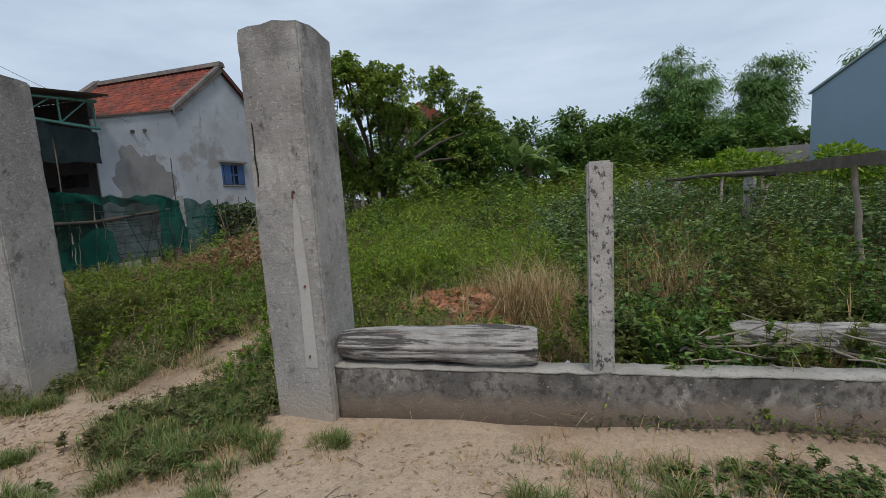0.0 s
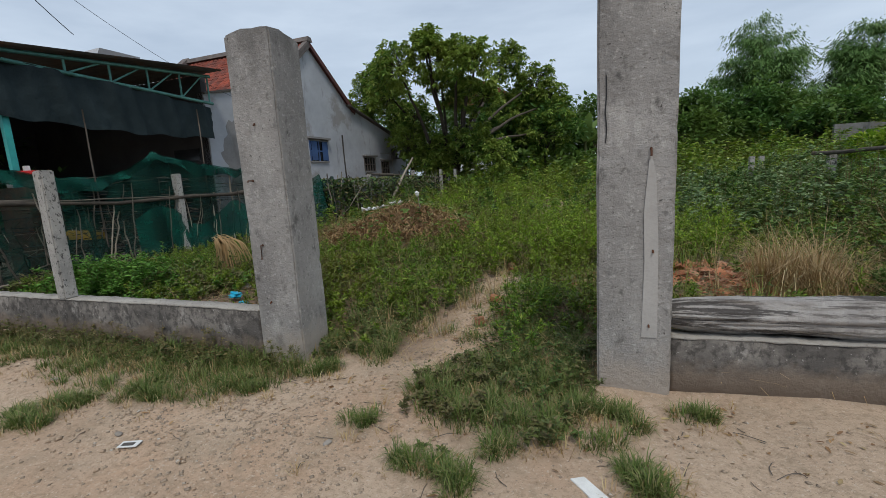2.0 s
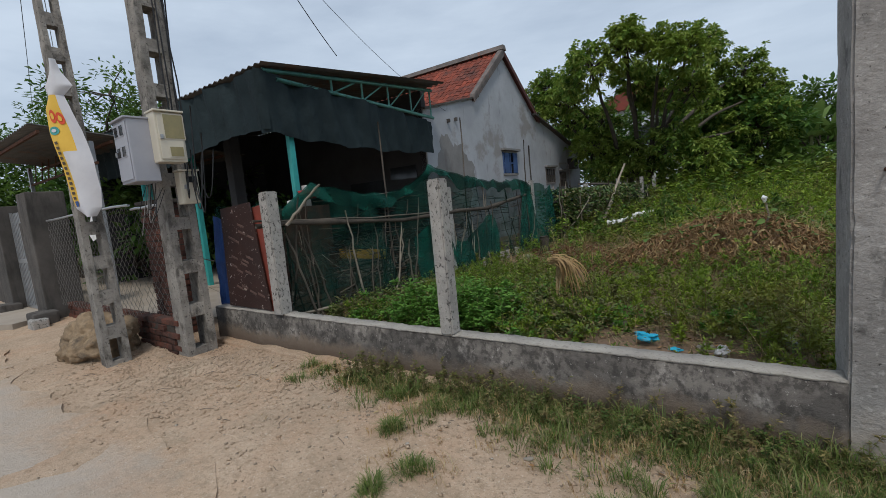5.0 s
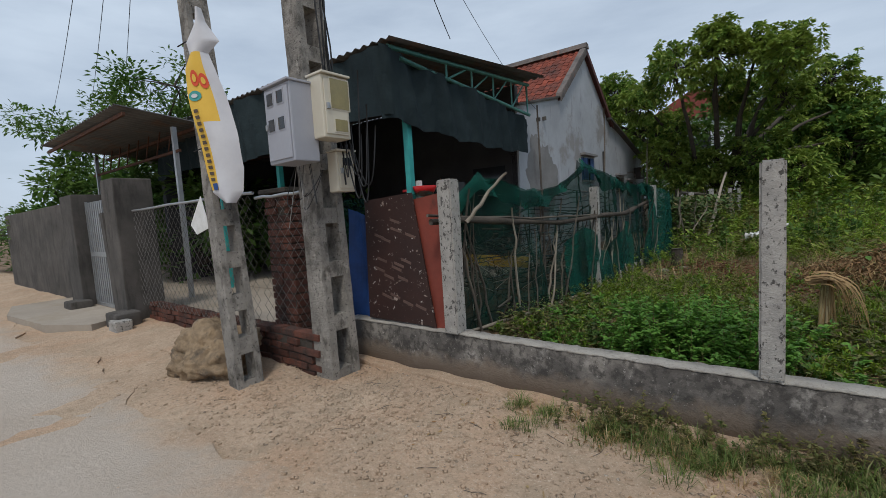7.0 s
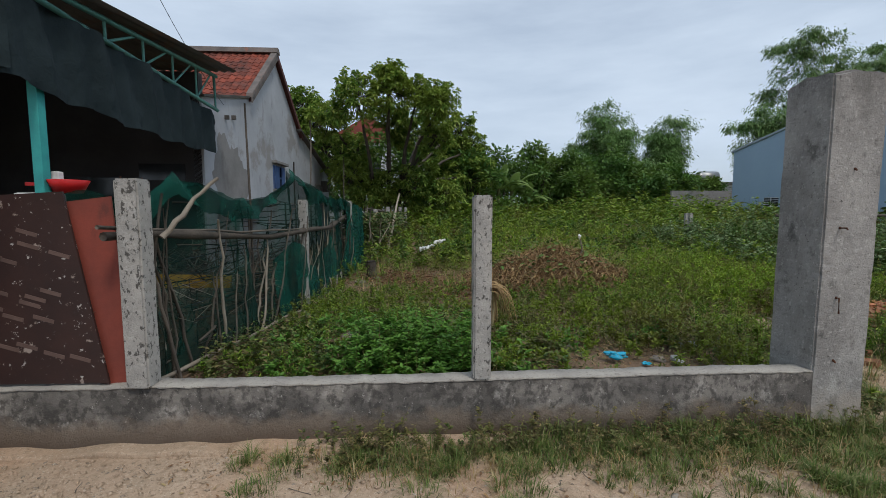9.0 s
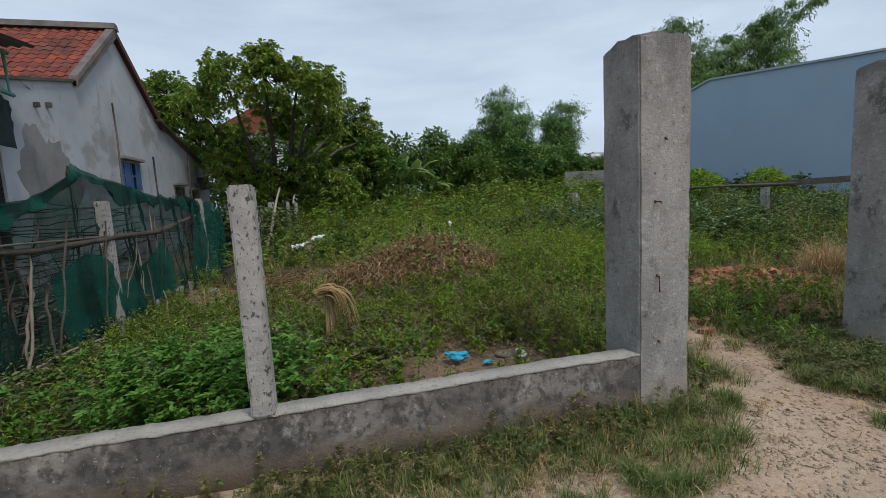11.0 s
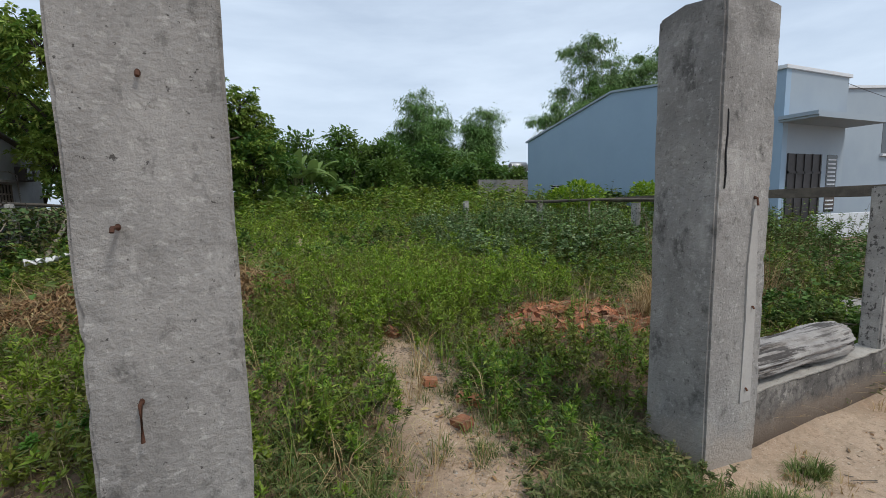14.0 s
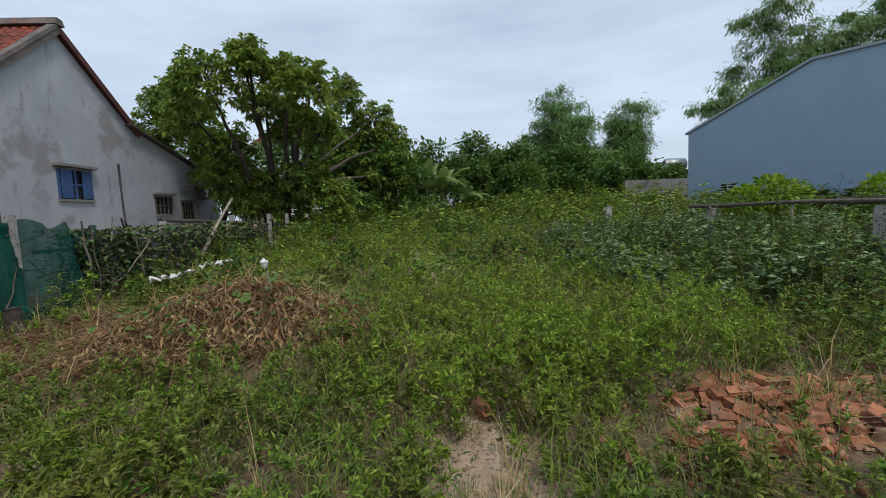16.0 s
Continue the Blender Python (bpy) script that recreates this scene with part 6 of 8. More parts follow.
rng = np.random.default_rng(31)
pier = thing("brick_pier", "crumbling dark red brick pier behind wire mesh", "pier", (-11.6, 2.1, 0))
brickwork(pier, 2, 2, 23, 0.21, 0.2, 0.066, M_OLDBRICK, M_MORTAR, rng, 0.014)
part("cap", boxed(-0.04, 0.49, -0.04, 0.47, 1.84, 1.89, 0.01), M_MORTAR, pier)
lowb = thing("wall_brick", "low old brick wall under a mesh fence", "wall", (-15.2, 2.02, -0.1), kind="structure")
brickwork(lowb, 17, 1, 6, 0.21, 0.11, 0.062, M_OLDBRICK, M_MORTAR, rng, 0.014)
foot = thing("wall_footing", "dark brick footing between pole and pier", "footing", (-11.65, 1.85, -0.05), kind="structure")
brickwork(foot, 5, 1, 6, 0.2, 0.12, 0.064, M_OLDBRICK, M_MORTAR, rng, 0.014)


def mesh_fence(label, a, b, z0, z1, step=0.07):
    """Chain-link: zigzag wires and a top bar."""
    a, b = np.array(a), np.array(b)
    ln = np.linalg.norm(b - a)
    d = (b - a) / ln
    t = thing("mesh_fence", label, "mesh fence", (a[0], a[1], 0))
    pieces = []
    n = int((z1 - z0) / step)
    for k in range(int(ln / step)):
        s = k * step
        p = np.array([(d[0] * (s + step * ((q + k) % 2)), d[1] * (s + step * ((q + k) % 2)), z0 + (z1 - z0) * q / n) for q in range(n + 1)])
        pieces.append(tube_arrays(p, 0.0028, 3))
    v, f = joined(pieces)
    np_part("mesh", v, f, [M_WIRE], t)
    v, f = tube_arrays(wobble((0, 0, z1), (d[0] * ln, d[1] * ln, z1 + 0.02), 8, 0.008), 0.018, 6)
    np_part("top_bar", v, f, [M_GALV], t, smooth=True)
    return t


mesh_fence("rusty chain-link fence on a low brick wall", (-15.5, 1.98), (-11.6, 1.98), 0.3, 1.84)
mesh_fence("rusty chain-link fence round the brick pier", (-11.6, 2.0), (-10.6, 2.02), 0.3, 1.8)
for n, (x, w, y) in enumerate(((-15.85, 0.75, 1.75), (-18.4, 0.95, 1.75))):
    t = thing("old_gate_pillar", "squat old dark concrete gate pillar", "pillar", (x, y, -0.05), group="old gate pillars")
    bm = boxed(0, w * 0.8, 0, 0.55, 0, 2.42 - 0.1 * n, 0.02)
    bmesh.ops.subdivide_edges(bm, edges=[e for e in bm.edges if e.calc_length() > 0.8], cuts=6)
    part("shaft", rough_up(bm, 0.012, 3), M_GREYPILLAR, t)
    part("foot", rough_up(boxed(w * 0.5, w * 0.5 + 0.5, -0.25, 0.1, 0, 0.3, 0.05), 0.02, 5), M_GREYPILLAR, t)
gate = thing("slat_gate", "pale painted steel slat gate standing shut", "gate", (-17.62, 1.95, 0.12))
part("frame", boxed(0, 0.05, 0, 0.04, 0, 2.0), M_GALV, gate)
part("frame", boxed(1.7, 1.75, 0, 0.04, 0, 2.0), M_GALV, gate)
part("rail", boxed(0.05, 1.7, 0, 0.04, 0.95, 1.03), M_GALV, gate)
part("rail", boxed(0.05, 1.7, 0, 0.04, 0.0, 0.06), M_GALV, gate)
for k in range(14):
    part("slat", boxed(0.1 + k * 0.115, 0.15 + k * 0.115, 0.005, 0.03, 0.06, 1.98), M_GALV, gate)
part("backing_panel", boxed(-0.5, 0.0, 0.02, 0.05, 0.3, 2.0), M_SHEET, gate)
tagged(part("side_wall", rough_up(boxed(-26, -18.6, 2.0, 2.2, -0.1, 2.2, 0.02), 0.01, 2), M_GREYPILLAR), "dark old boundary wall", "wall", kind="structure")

concrete_post("concrete_post", "slanting grey concrete post at the end of the mesh fence", -15.79, 1.85, -0.03, 1.89, 0.17, (-0.45, 0.05), 0.0, "mesh fence posts", M_GREYPILLAR)
block = thing("concrete_block", "worn grey concrete block at the foot of a post", "block", (-14.96, 1.54, 0))
part("block_body", rough_up(boxed(-0.17, 0.17, -0.1, 0.12, -0.03, 0.17, 0.03), 0.02, 6), M_POST, block)
# carport
carport = thing("carport", "rusty corrugated carport on thin steel posts", "carport", (-16.3, 3.0, 0))
v, f = corrugated(-5.2, 0.1, -0.8, 3.75, 3.6, 3.3)
np_part("roof_sheet", v, f, [M_SHEET], carport, smooth=True)
for y in (-0.7, 0.5, 1.7, 2.9):
    z = 3.66 - 0.1 * (y + 0.8)
    part("purlin", boxed(-5.2, 0.1, y, y + 0.05, z - 0.08, z - 0.02), M_RUST, carport, "rusty steel purlin")
for x, y, m in ((-0.1, 0.2, M_GALV), (-0.45, 1.2, M_TEAL), (-4.9, 0.2, M_GALV), (-0.1, 3.2, M_GALV), (-4.9, 3.2, M_GALV)):
    part("post", boxed(x - 0.04, x + 0.04, y - 0.04, y + 0.04, 0, 3.5), m, carport)
part("truss_bar", boxed(-5.2, 0.1, 0.18, 0.22, 3.0, 3.05), M_RUST, carport)
for k in range(9):
    v, f = tube_arrays([(-5.1 + k * 0.58, 0.2, 3.03), (-4.81 + k * 0.58, 0.2, 3.5)], 0.014, 4)
    np_part("truss_web", v, f, [M_RUST], carport)
tagged(part("yard_floor", boxed(-26, -11.6, 2.35, 9, 0.02, 0.1), M_ROAD), "pale swept concrete yard", "floor", kind="structure")
bm = prism([(-13.1, 1.55), (-12.75, 1.9), (-12.6, 1.5), (-12.95, 1.42)], "y", 1.93, 1.94)
tagged(part("rag", bm, M_WHITE), "white rag hung over a mesh fence", "rag")


# ---- blue house and neighbours ----
blue = thing("blue_house", "blue-grey rendered house with flat front canopy", "house", (11.5, 10, 0))
part("side_wall", prism([(0, 0), (0, 5.5), (7.5, 6.45), (14.6, 5.05), (14.6, 0)], "x", 0, 0.25), M_BLUEHOUSE, blue, "plain blue-grey gable wall")
part("front_wall", boxed(0.25, 3.45, 0, 0.25, 0, 5.506), M_BLUEPALE, blue, "pale blue front wall")
part("east_wall", boxed(3.2, 3.45, 0.25, 14.6, 0, 5.5), M_BLUEPALE, blue)
part("roof", prism([(0.2, 5.42), (7.5, 6.38), (14.6, 4.98), (14.6, 4.9), (7.5, 6.3), (0.2, 5.32)], "x", 0.2, 3.3), M_SHEET, blue)
part("verge_trim", prism([(-0.05, 5.5), (-0.05, 5.58), (7.5, 6.54), (14.75, 5.12), (14.75, 5.02), (7.5, 6.45)], "x", -0.08, 0.3), M_BLUEPALE, blue, "thin pale roof edge")
part("parapet_trim", boxed(-0.085, 3.55, -0.06, 0.3, 5.485, 5.6, 0.01), M_TRIMWHITE, blue)
part("canopy", prism([(-0.25, 3.8), (-0.25, 3.86), (-0.3, 3.87), (-0.3, 3.98), (3.6, 3.98), (3.6, 3.87), (3.55, 3.86), (3.55, 3.8)], "y", -1.1, 0), M_BLUEPALE, blue, "stepped pale blue concrete canopy")
win = part("side_window", boxed(-0.006, 0.02, 11.2, 12.15, 1.55, 2.3), M_GLASS, blue, "barred dark window")
for k in range(7):
    part("bar", boxed(-0.03, -0.008, 11.2, 12.15, 1.57 + k * 0.115, 1.6 + k * 0.115), M_TRIMWHITE, win)
part("frame", boxed(-0.02, -0.007, 11.66, 11.7, 1.55, 2.3), M_TRIMWHITE, win)
door = part("front_door", boxed(0.3, 2.15, -0.02, 0.05, 0.3, 2.85), M_DOOR, blue, "dark glazed metal double door")
for k in range(5):
    part("stile", boxed(0.3 + k * 0.44, 0.37 + k * 0.44, -0.05, -0.02, 0.3, 2.85), M_DOOR, door)
part("rail", boxed(0.3, 2.15, -0.05, -0.022, 2.2, 2.28), M_DOOR, door)
slat = part("slat_window", boxed(2.5, 3.1, -0.01, 0.05, 0.9, 2.85), M_GLASS, blue, "narrow barred window")
for k in range(13):
    part("bar", boxed(2.55, 3.0, -0.03, -0.012, 0.98 + k * 0.14, 1.03 + k * 0.14), M_TRIMWHITE, slat)
lowwall = tagged(part("yard_wall", boxed(10.2, 26, 8.2, 8.4, 0, 0.95, 0.01), M_TRIMWHITE), "whitewashed low yard wall", "wall", kind="structure")
blue2 = thing("pale_blue_house", "pale blue rendered neighbouring house with small window", "house", (15.2, 12, 0))
part("front_wall", prism([(0, 0), (0, 5.6), (9, 6.35), (16, 5.6), (16, 0)], "y", 0, 0.25), M_BLUEPALE, blue2)
part("body", boxed(0, 16, 0.25, 9, 0, 5.5), M_BLUEPALE, blue2)
w2 = part("window", boxed(6.9, 7.85, -0.01, 0.05, 3.3, 4.7), M_GLASS, blue2, "dark upper window")
part("sill", boxed(6.8, 7.95, -0.12, 0, 3.17, 3.28), M_TRIMWHITE, w2)
part("roof_trim", prism([(0, 5.6), (0, 5.7), (9, 6.46), (16, 5.7), (16, 5.6), (9, 6.35)], "y", -0.1, 0.3), M_TRIMWHITE, blue2)
rear = tagged(part("rear_wall", boxed(9.5, 20, 27.5, 27.7, 0, 2.9, 0.01), M_RENDER), "grey rendered boundary wall at the back", "wall", kind="structure")
tank = thing("water_tank", "stainless steel roof water tank on its side", "water tank", (19.2, 38, 4.6))
v, f = tube_arrays([(-0.9, 0, 0), (-0.8, 0, 0), (0.8, 0, 0), (0.9, 0, 0)], [0.4, 0.55, 0.55, 0.4], 18)
np_part("barrel", v, f, [M_GALV], tank, smooth=True)
part("stand", boxed(-0.7, 0.7, -0.4, 0.4, -0.9, -0.45), M_DOOR, tank)
far = thing("far_white_house", "distant flat-roofed white house behind trees", "house", (15, 40, 0))
part("wall", boxed(0, 9, -2, 6, 0, 3.9), M_TRIMWHITE, far)
part("parapet", boxed(-0.1, 9.1, -2.1, 6.1, 3.9, 4.2, 0.02), M_POST, far)
redh = thing("far_red_roof_house", "distant house with orange-red roof behind a tree", "house", (-15, 38, 0))
part("wall", boxed(0, 7, 0, 8, 0, 7.4), M_TRIMWHITE, redh)
part("roof", prism([(-0.5, 7.4), (3.5, 9.6), (7.5, 7.4)], "y", -0.5, 8.5), M_REDBOARD, redh, "orange-red sheet roof")
part("window", boxed(2.5, 4.5, -0.03, 0.02, 4.5, 6), M_GLASS, redh)


# ---- trees ----
LUMPS = [(-8.53, 17.8, 6.4, 0.97), (-9.72, 17.8, 5.95, 0.97), (-13.06, 22.3, 6.65, 1.01), (-13.83, 22.3, 5.83, 0.83), (-14.05, 22.3, 4.67, 0.59), (-6.56, 17.8, 5.87, 0.94), (-6.51, 25.0, 7.32, 1.09), (-5.02, 25.0, 6.27, 1.0),
         (-4.27, 25.0, 5.15, 1.0), (-5.89, 25.0, 4.46, 1.68), (-4.4, 25.0, 3.47, 1.43), (-10.33, 19.8, 4.2, 0.99), (-10.42, 19.8, 3.09, 0.88), (-8.69, 19.8, 5.69, 0.96), (-7.73, 19.8, 5.26, 0.87), (-8.88, 19.8, 2.75, 0.78),
         (-7.25, 19.8, 2.95, 0.96), (-6.09, 19.8, 2.18, 0.87), (-8.48, 17.8, 6.85, 0.51), (-7.41, 17.8, 6.38, 0.64), (-12.51, 22.3, 5.55, 0.83), (-6.57, 19.8, 4.77, 0.82), (-8.11, 19.8, 1.98, 0.77), (-9.65, 19.8, 2.18, 0.73), (-11.3, 20.2, 5.5, 0.9), (-11.7, 21.2, 4.6, 0.8)]
         


def mango_tree(base, lumps, label, seed):
    """Low-forking tree: limbs that fan out to each lump of the crown, and rosettes of drooping leaves at the twig ends."""
    rng = np.random.default_rng(seed)
    t = thing("mango_tree", label, "tree", base)
    o = np.array(base)
    wood, P, D, L = [], [], [], []
    forks = [np.array((dx, rng.normal(0, 0.3), 1.5 + rng.uniform(0, 0.7))) for dx in (-0.55, 0.0, 0.6)]
    for f in forks:
        wood.append(tube_arrays(wobble((0.3 * f[0], 0, -0.2), f, 7, 0.03, rng), np.linspace(0.2, 0.14, 7), 8))
    for x, y, z, r in lumps:
        c = np.array((x, y + rng.normal(0, 0.4), z)) - o
        f = min(forks, key=lambda q: abs(q[0] - 0.3 * c[0]))
        mid = f * 0.45 + c * 0.55 + np.array((0, 0, 0.25))
        limb = np.vstack([wobble(f, mid, 6, 0.05, rng), wobble(mid, c, 5, 0.04, rng)[1:]])
        wood.append(tube_arrays(limb, np.linspace(0.105, 0.035, len(limb)), 7))
        for _ in range(int(58 * r ** 1.8) + 8):
            d = rng.normal(0, 1, 3) + np.array((0, -0.15, 0.45))
            d /= np.linalg.norm(d)
            e = c + d * np.array((1.05, 1.15, 0.95)) * r * rng.uniform(0.55, 1.05)
            wood.append(tube_arrays(wobble(c + 0.25 * (e - c), e, 4, 0.03, rng), np.linspace(0.022, 0.008, 4), 4))
            for _ in range(3):
                q = e + rng.normal(0, 0.13, 3)
                m = 17
                a, el = rng.uniform(0, 2 * np.pi, m), rng.normal(0.15, 0.5, m)
                w = np.stack([np.cos(a) * np.cos(el), np.sin(a) * np.cos(el), np.sin(el)], 1)
                P.append(q + w * 0.03), D.append(w + 0.35 * d), L.append(rng.uniform(0.13, 0.23, m))
    v, f = joined(wood[3:] + wood[:3])
    np_part("trunk", v, f, [M_BARK], t, smooth=True)
    P, D, L = np.vstack(P), np.vstack(D), np.concatenate(L)
    v, f = leaf_arrays(P, D, L, L * 0.42, False, rng, 0.4)
    np_part("crown", v, f, [G_MANGO], t)
    return t


mango_tree((-8.8, 20.5, 0.35), LUMPS, "large spreading mango tree with dense glossy leaves", 11)
rng = np.random.default_rng(77)
BACK = [(-4.2, 24.5, 4.4, 1.9), (-1.2, 29.0, 4.6, 2.0), (1.6, 30.5, 5.2, 2.0), (4.0, 32.0, 4.6, 2.1), (6.6, 32.5, 5.2, 2.2), (9.4, 33.0, 4.6, 2.0), (-6.8, 26.5, 5.4, 2.2),
        (12.2, 33.0, 4.2, 1.9), (-10.5, 27, 5.0, 2.3), (2.8, 36.5, 5.0, 2.4), (-3.4, 33.5, 5.0, 2.4), (-14.5, 29, 6.5, 2.5), (8.0, 29.5, 3.2, 1.7), (10.8, 29.5, 3.4, 1.6), (5.2, 34.5, 5.0, 2.2), (0.2, 34, 5.0, 2.2), (-5.0, 29.5, 4.8, 2.0), (3.2, 28.5, 3.2, 1.6), (14.5, 31.5, 3.2, 1.6)]
for n, (x, y, h, r) in enumerate(BACK):
    h, r = h * 1.06 + 0.65, r * 1.22
    blobs = [(x + rng.normal(0, 0.25 * r), y + rng.normal(0, 0.2 * r), h - 0.5 * r + rng.normal(0, 0.15), r * 0.62, r * 0.62, r * 0.5) for _ in range(3)]
    blobs += [(x + rng.normal(0, 0.6 * r), y + rng.normal(0, 0.4 * r), rng.uniform(0.35, 0.7) * h, r * 0.7, r * 0.7, r * 0.55) for _ in range(3)]
    blobs += [(x + rng.normal(0, 0.6 * r), y - 0.3 * r, 0.2 * h, r * 0.75, r * 0.7, r * 0.5) for _ in range(2)]
    tree("garden_tree", (x, y, 0.4), blobs, 5600, 0.31, G_DARKTREE, "dense dark green garden tree behind the field", trunk_r=0.12, each=24, ratio=0.5, droop=0.1, clump=0.2, seed=100 + n, twigs=25, group="background trees")
for n, (x, y, h, r) in enumerate(((-24.5, 5.5, 7.2, 2.4), (-27.5, 9.5, 6.2, 2.6), (-25.5, 10.5, 6.8, 2.2), (-26.0, 13.5, 6.0, 2.4), (-31, 6, 5.2, 3.0))):
    blobs = [(x + rng.normal(0, 0.55 * r), y + rng.normal(0, 0.5 * r), h - 0.45 * r - abs(rng.normal(0, 0.8)), r * 0.55, r * 0.55, r * 0.38) for _ in range(6)]
    tree("yard_tree", (x, y, 0.0), blobs, 8200, 0.2, G_DARKTREE, "loose-leaved green yard tree behind the carport", trunk_r=0.13, clump=0.2, each=20, ratio=0.42, droop=0.1, seed=200 + n, twigs=60, group="yard trees")
bamboo("bamboo_clump", (8.8, 36, 0.4), [(100 + 30 * n + rng.normal(0, 12), rng.uniform(0.3, 2.2), rng.uniform(8.5, 13.2)) for n in range(12)], "tall feathery bamboo clump with arching tips", 41, per=170)
bamboo("bamboo_clump", (14.0, 36, 0.4), [(33 * n, rng.uniform(0.3, 2.0), rng.uniform(6.5, 11.8)) for n in range(11)], "tall feathery bamboo clump with arching tips", 42, per=170)
bamboo("bamboo_clump", (11.2, 35, 0.4), [(40 * n, rng.uniform(0.5, 1.8), rng.uniform(4.5, 6.5)) for n in range(7)], "lower bushy bamboo clump", 43, per=170)
bamboo("bamboo_clump", (25.5, 33, 0.4), [(26 * n, rng.uniform(1.2, 4.0), rng.uniform(12, 19)) for n in range(14)], "huge bamboo clump rising behind the blue house", 44, per=190, spread=2.2, leaf=0.3)
bamboo("bamboo_clump", (31.0, 32, 0.4), [(26 * n, rng.uniform(1.2, 4.0), rng.uniform(13, 20)) for n in range(14)], "huge bamboo clump rising behind the blue house", 45, per=190, spread=2.2, leaf=0.3)
bamboo("bamboo_clump", (21.0, 33, 0.4), [(36 * n, rng.uniform(1.0, 3.5), rng.uniform(8, 13.0)) for n in range(10)], "tall bamboo clump behind the blue house", 46, per=170, spread=1.8, leaf=0.3)
tree("yard_tree", (36, 24, 0), [(35, 24, 9.0, 2.4, 2, 1.3), (38, 24, 8.4, 2.2, 2, 1.1), (33.5, 24, 8.2, 1.6, 1.5, 1.0)], 5000, 0.25, G_DARKTREE, "loose-leaved tree rising behind pale houses", trunk_r=0.14, seed=61, clump=0.3)


for n, (x, y) in enumerate(((-18.6, 7.4), (-20.0, 6.4), (-21.3, 5.3), (-23.2, 4.6), (-19.2, 5.6), (-25.6, 4.0), (-22.5, 7.4), (-24.0, 8.6), (-25.5, 6.6), (-27.5, 7.0), (-29.5, 5.5), (-33, 4))):
    blobs = [(x + rng.normal(0, 0.8), y + rng.normal(0, 0.4), rng.uniform(0.6, 2.9), 1.2, 0.9, 0.8) for _ in range(6)]
    tree("yard_shrub", (x, y, 0.0), blobs, 3000, 0.24, G_DARKTREE, "dense dark shrub behind the yard", "shrub", trunk_r=0.07, clump=0.2, each=24, ratio=0.5, droop=0.1, seed=300 + n, twigs=15, group="yard shrubs")


def banana(label, x, y, h, seed, n=8):
    rng = np.random.default_rng(seed)
    t = thing("banana_plant", label, "banana plant", (x, y, 0.4), group="banana plants")
    v, f = tube_arrays(wobble((0, 0, -0.1), (0.1, 0, h * 0.55), 6, 0.02, rng), np.linspace(0.13, 0.08, 6), 8)
    np_part("stem", v, f, [M_BAMBOO], t, smooth=True)
    for k in range(n):
        a = k * 2.4 + rng.normal(0, 0.3)
        el, ln = rng.uniform(0.5, 1.35), h * rng.uniform(0.42, 0.6)
        s = np.linspace(0, 1, 12)
        bend = el - 1.5 * s ** 1.6 * (1.2 - el / 2)
        dx, dz = np.cumsum(np.cos(bend)) / 12 * ln, np.cumsum(np.sin(bend)) / 12 * ln
        wdt = 0.27 * np.sin(np.pi * np.clip(s * 0.93 + 0.07, 0, 1)) ** 0.6
        c = np.stack([0.1 + np.cos(a) * dx, np.sin(a) * dx, h * 0.52 + dz], 1)
        S = np.array([-np.sin(a), np.cos(a), 0])
        L, R = c - S * wdt[:, None] - np.array([0, 0, 0.07]), c + S * wdt[:, None] - np.array([0, 0, 0.07])
        v = np.stack([L, c, R], 1).reshape(-1, 3)
        f = np.array([[3 * i + j, 3 * i + j + 1, 3 * i + j + 4, 3 * i + j + 3] for i in range(11) for j in (0, 1)])
        np_part("leaf", v, f, [G_BANANA], t, smooth=True)


banana("banana plant with tattered arching leaves", -1.6, 26.4, 4.4, 3)
banana("banana plant with one upright furled leaf", -2.5, 26.0, 4.6, 5, 6)
banana("banana plant beside the carport", -21.5, 6.5, 3.4, 8)
banana("banana plant beside the carport", -23.5, 6.2, 3.0, 9)
banana("young banana plant in the weeds", -0.4, 27, 3.2, 12, 6)


# ---- weeds of the plot ----
def keep_weeds(x, y):
    """Chance of a weed: none on the path, the rubble, the swept patches."""
    pathx = np.interp(y, [2.4, 3.2, 4.3, 5.4, 6.4], [-3.4, -3.15, -2.95, -2.8, -2.7])
    wide = np.interp(y, [2.4, 3.8, 4.6, 5.1], [0.32, 0.2, 0.1, 0.0])
    k = np.clip((np.abs(x - pathx) - wide) / 0.25, 0, 1) * np.where(y < 5.1, 1, 0) + np.where(y < 5.1, 0, 1)
    k = k * np.clip((np.hypot((x + 0.9) / 1.1, (y - 4.7) / 0.85) - 0.65) / 0.4, 0.13, 1)
    k = k * np.clip((np.hypot((x + 0.25) / 0.75, (y - 4.0) / 0.6) - 0.5) / 0.5, 0.15, 1)
    k = k * np.clip((np.hypot((x + 5.4) / 0.75, (y - 3.2) / 0.4) - 0.5) / 0.8, 0.2, 1)
    k = k * np.clip((np.hypot((x + 7.6) / 1.55, (y - 7.7) / 1.3) - 0.6) / 0.5, 0.12, 1)
    k = k * np.clip((np.hypot((x + 6.7) / 0.7, (y - 5.9) / 0.8) - 0.5) / 0.5, 0.45, 1)
    k = k * np.clip((np.hypot((x + 5.2) / 1.5, (y - 6.65) / 1.15) - 0.7) / 0.4, 0.03, 1)
    k = k * np.clip((np.hypot((x + 7.9) / 0.7, (y - 3.9) / 0.8) - 0.4) / 0.5, 0.1, 1)
    gatew = (x > -4.1) & (x < -1.88) & (y < 3.4)
    k = np.where(gatew, k * 0.35, k)
    log = (x > -1.45) & (x < 0.0) & (y < 3.1)
    k = np.where((x > 0.85) & (x < 2.8) & (y < 3.55), k * 0.5, k)
    return np.where(log, k * 0.15, k)


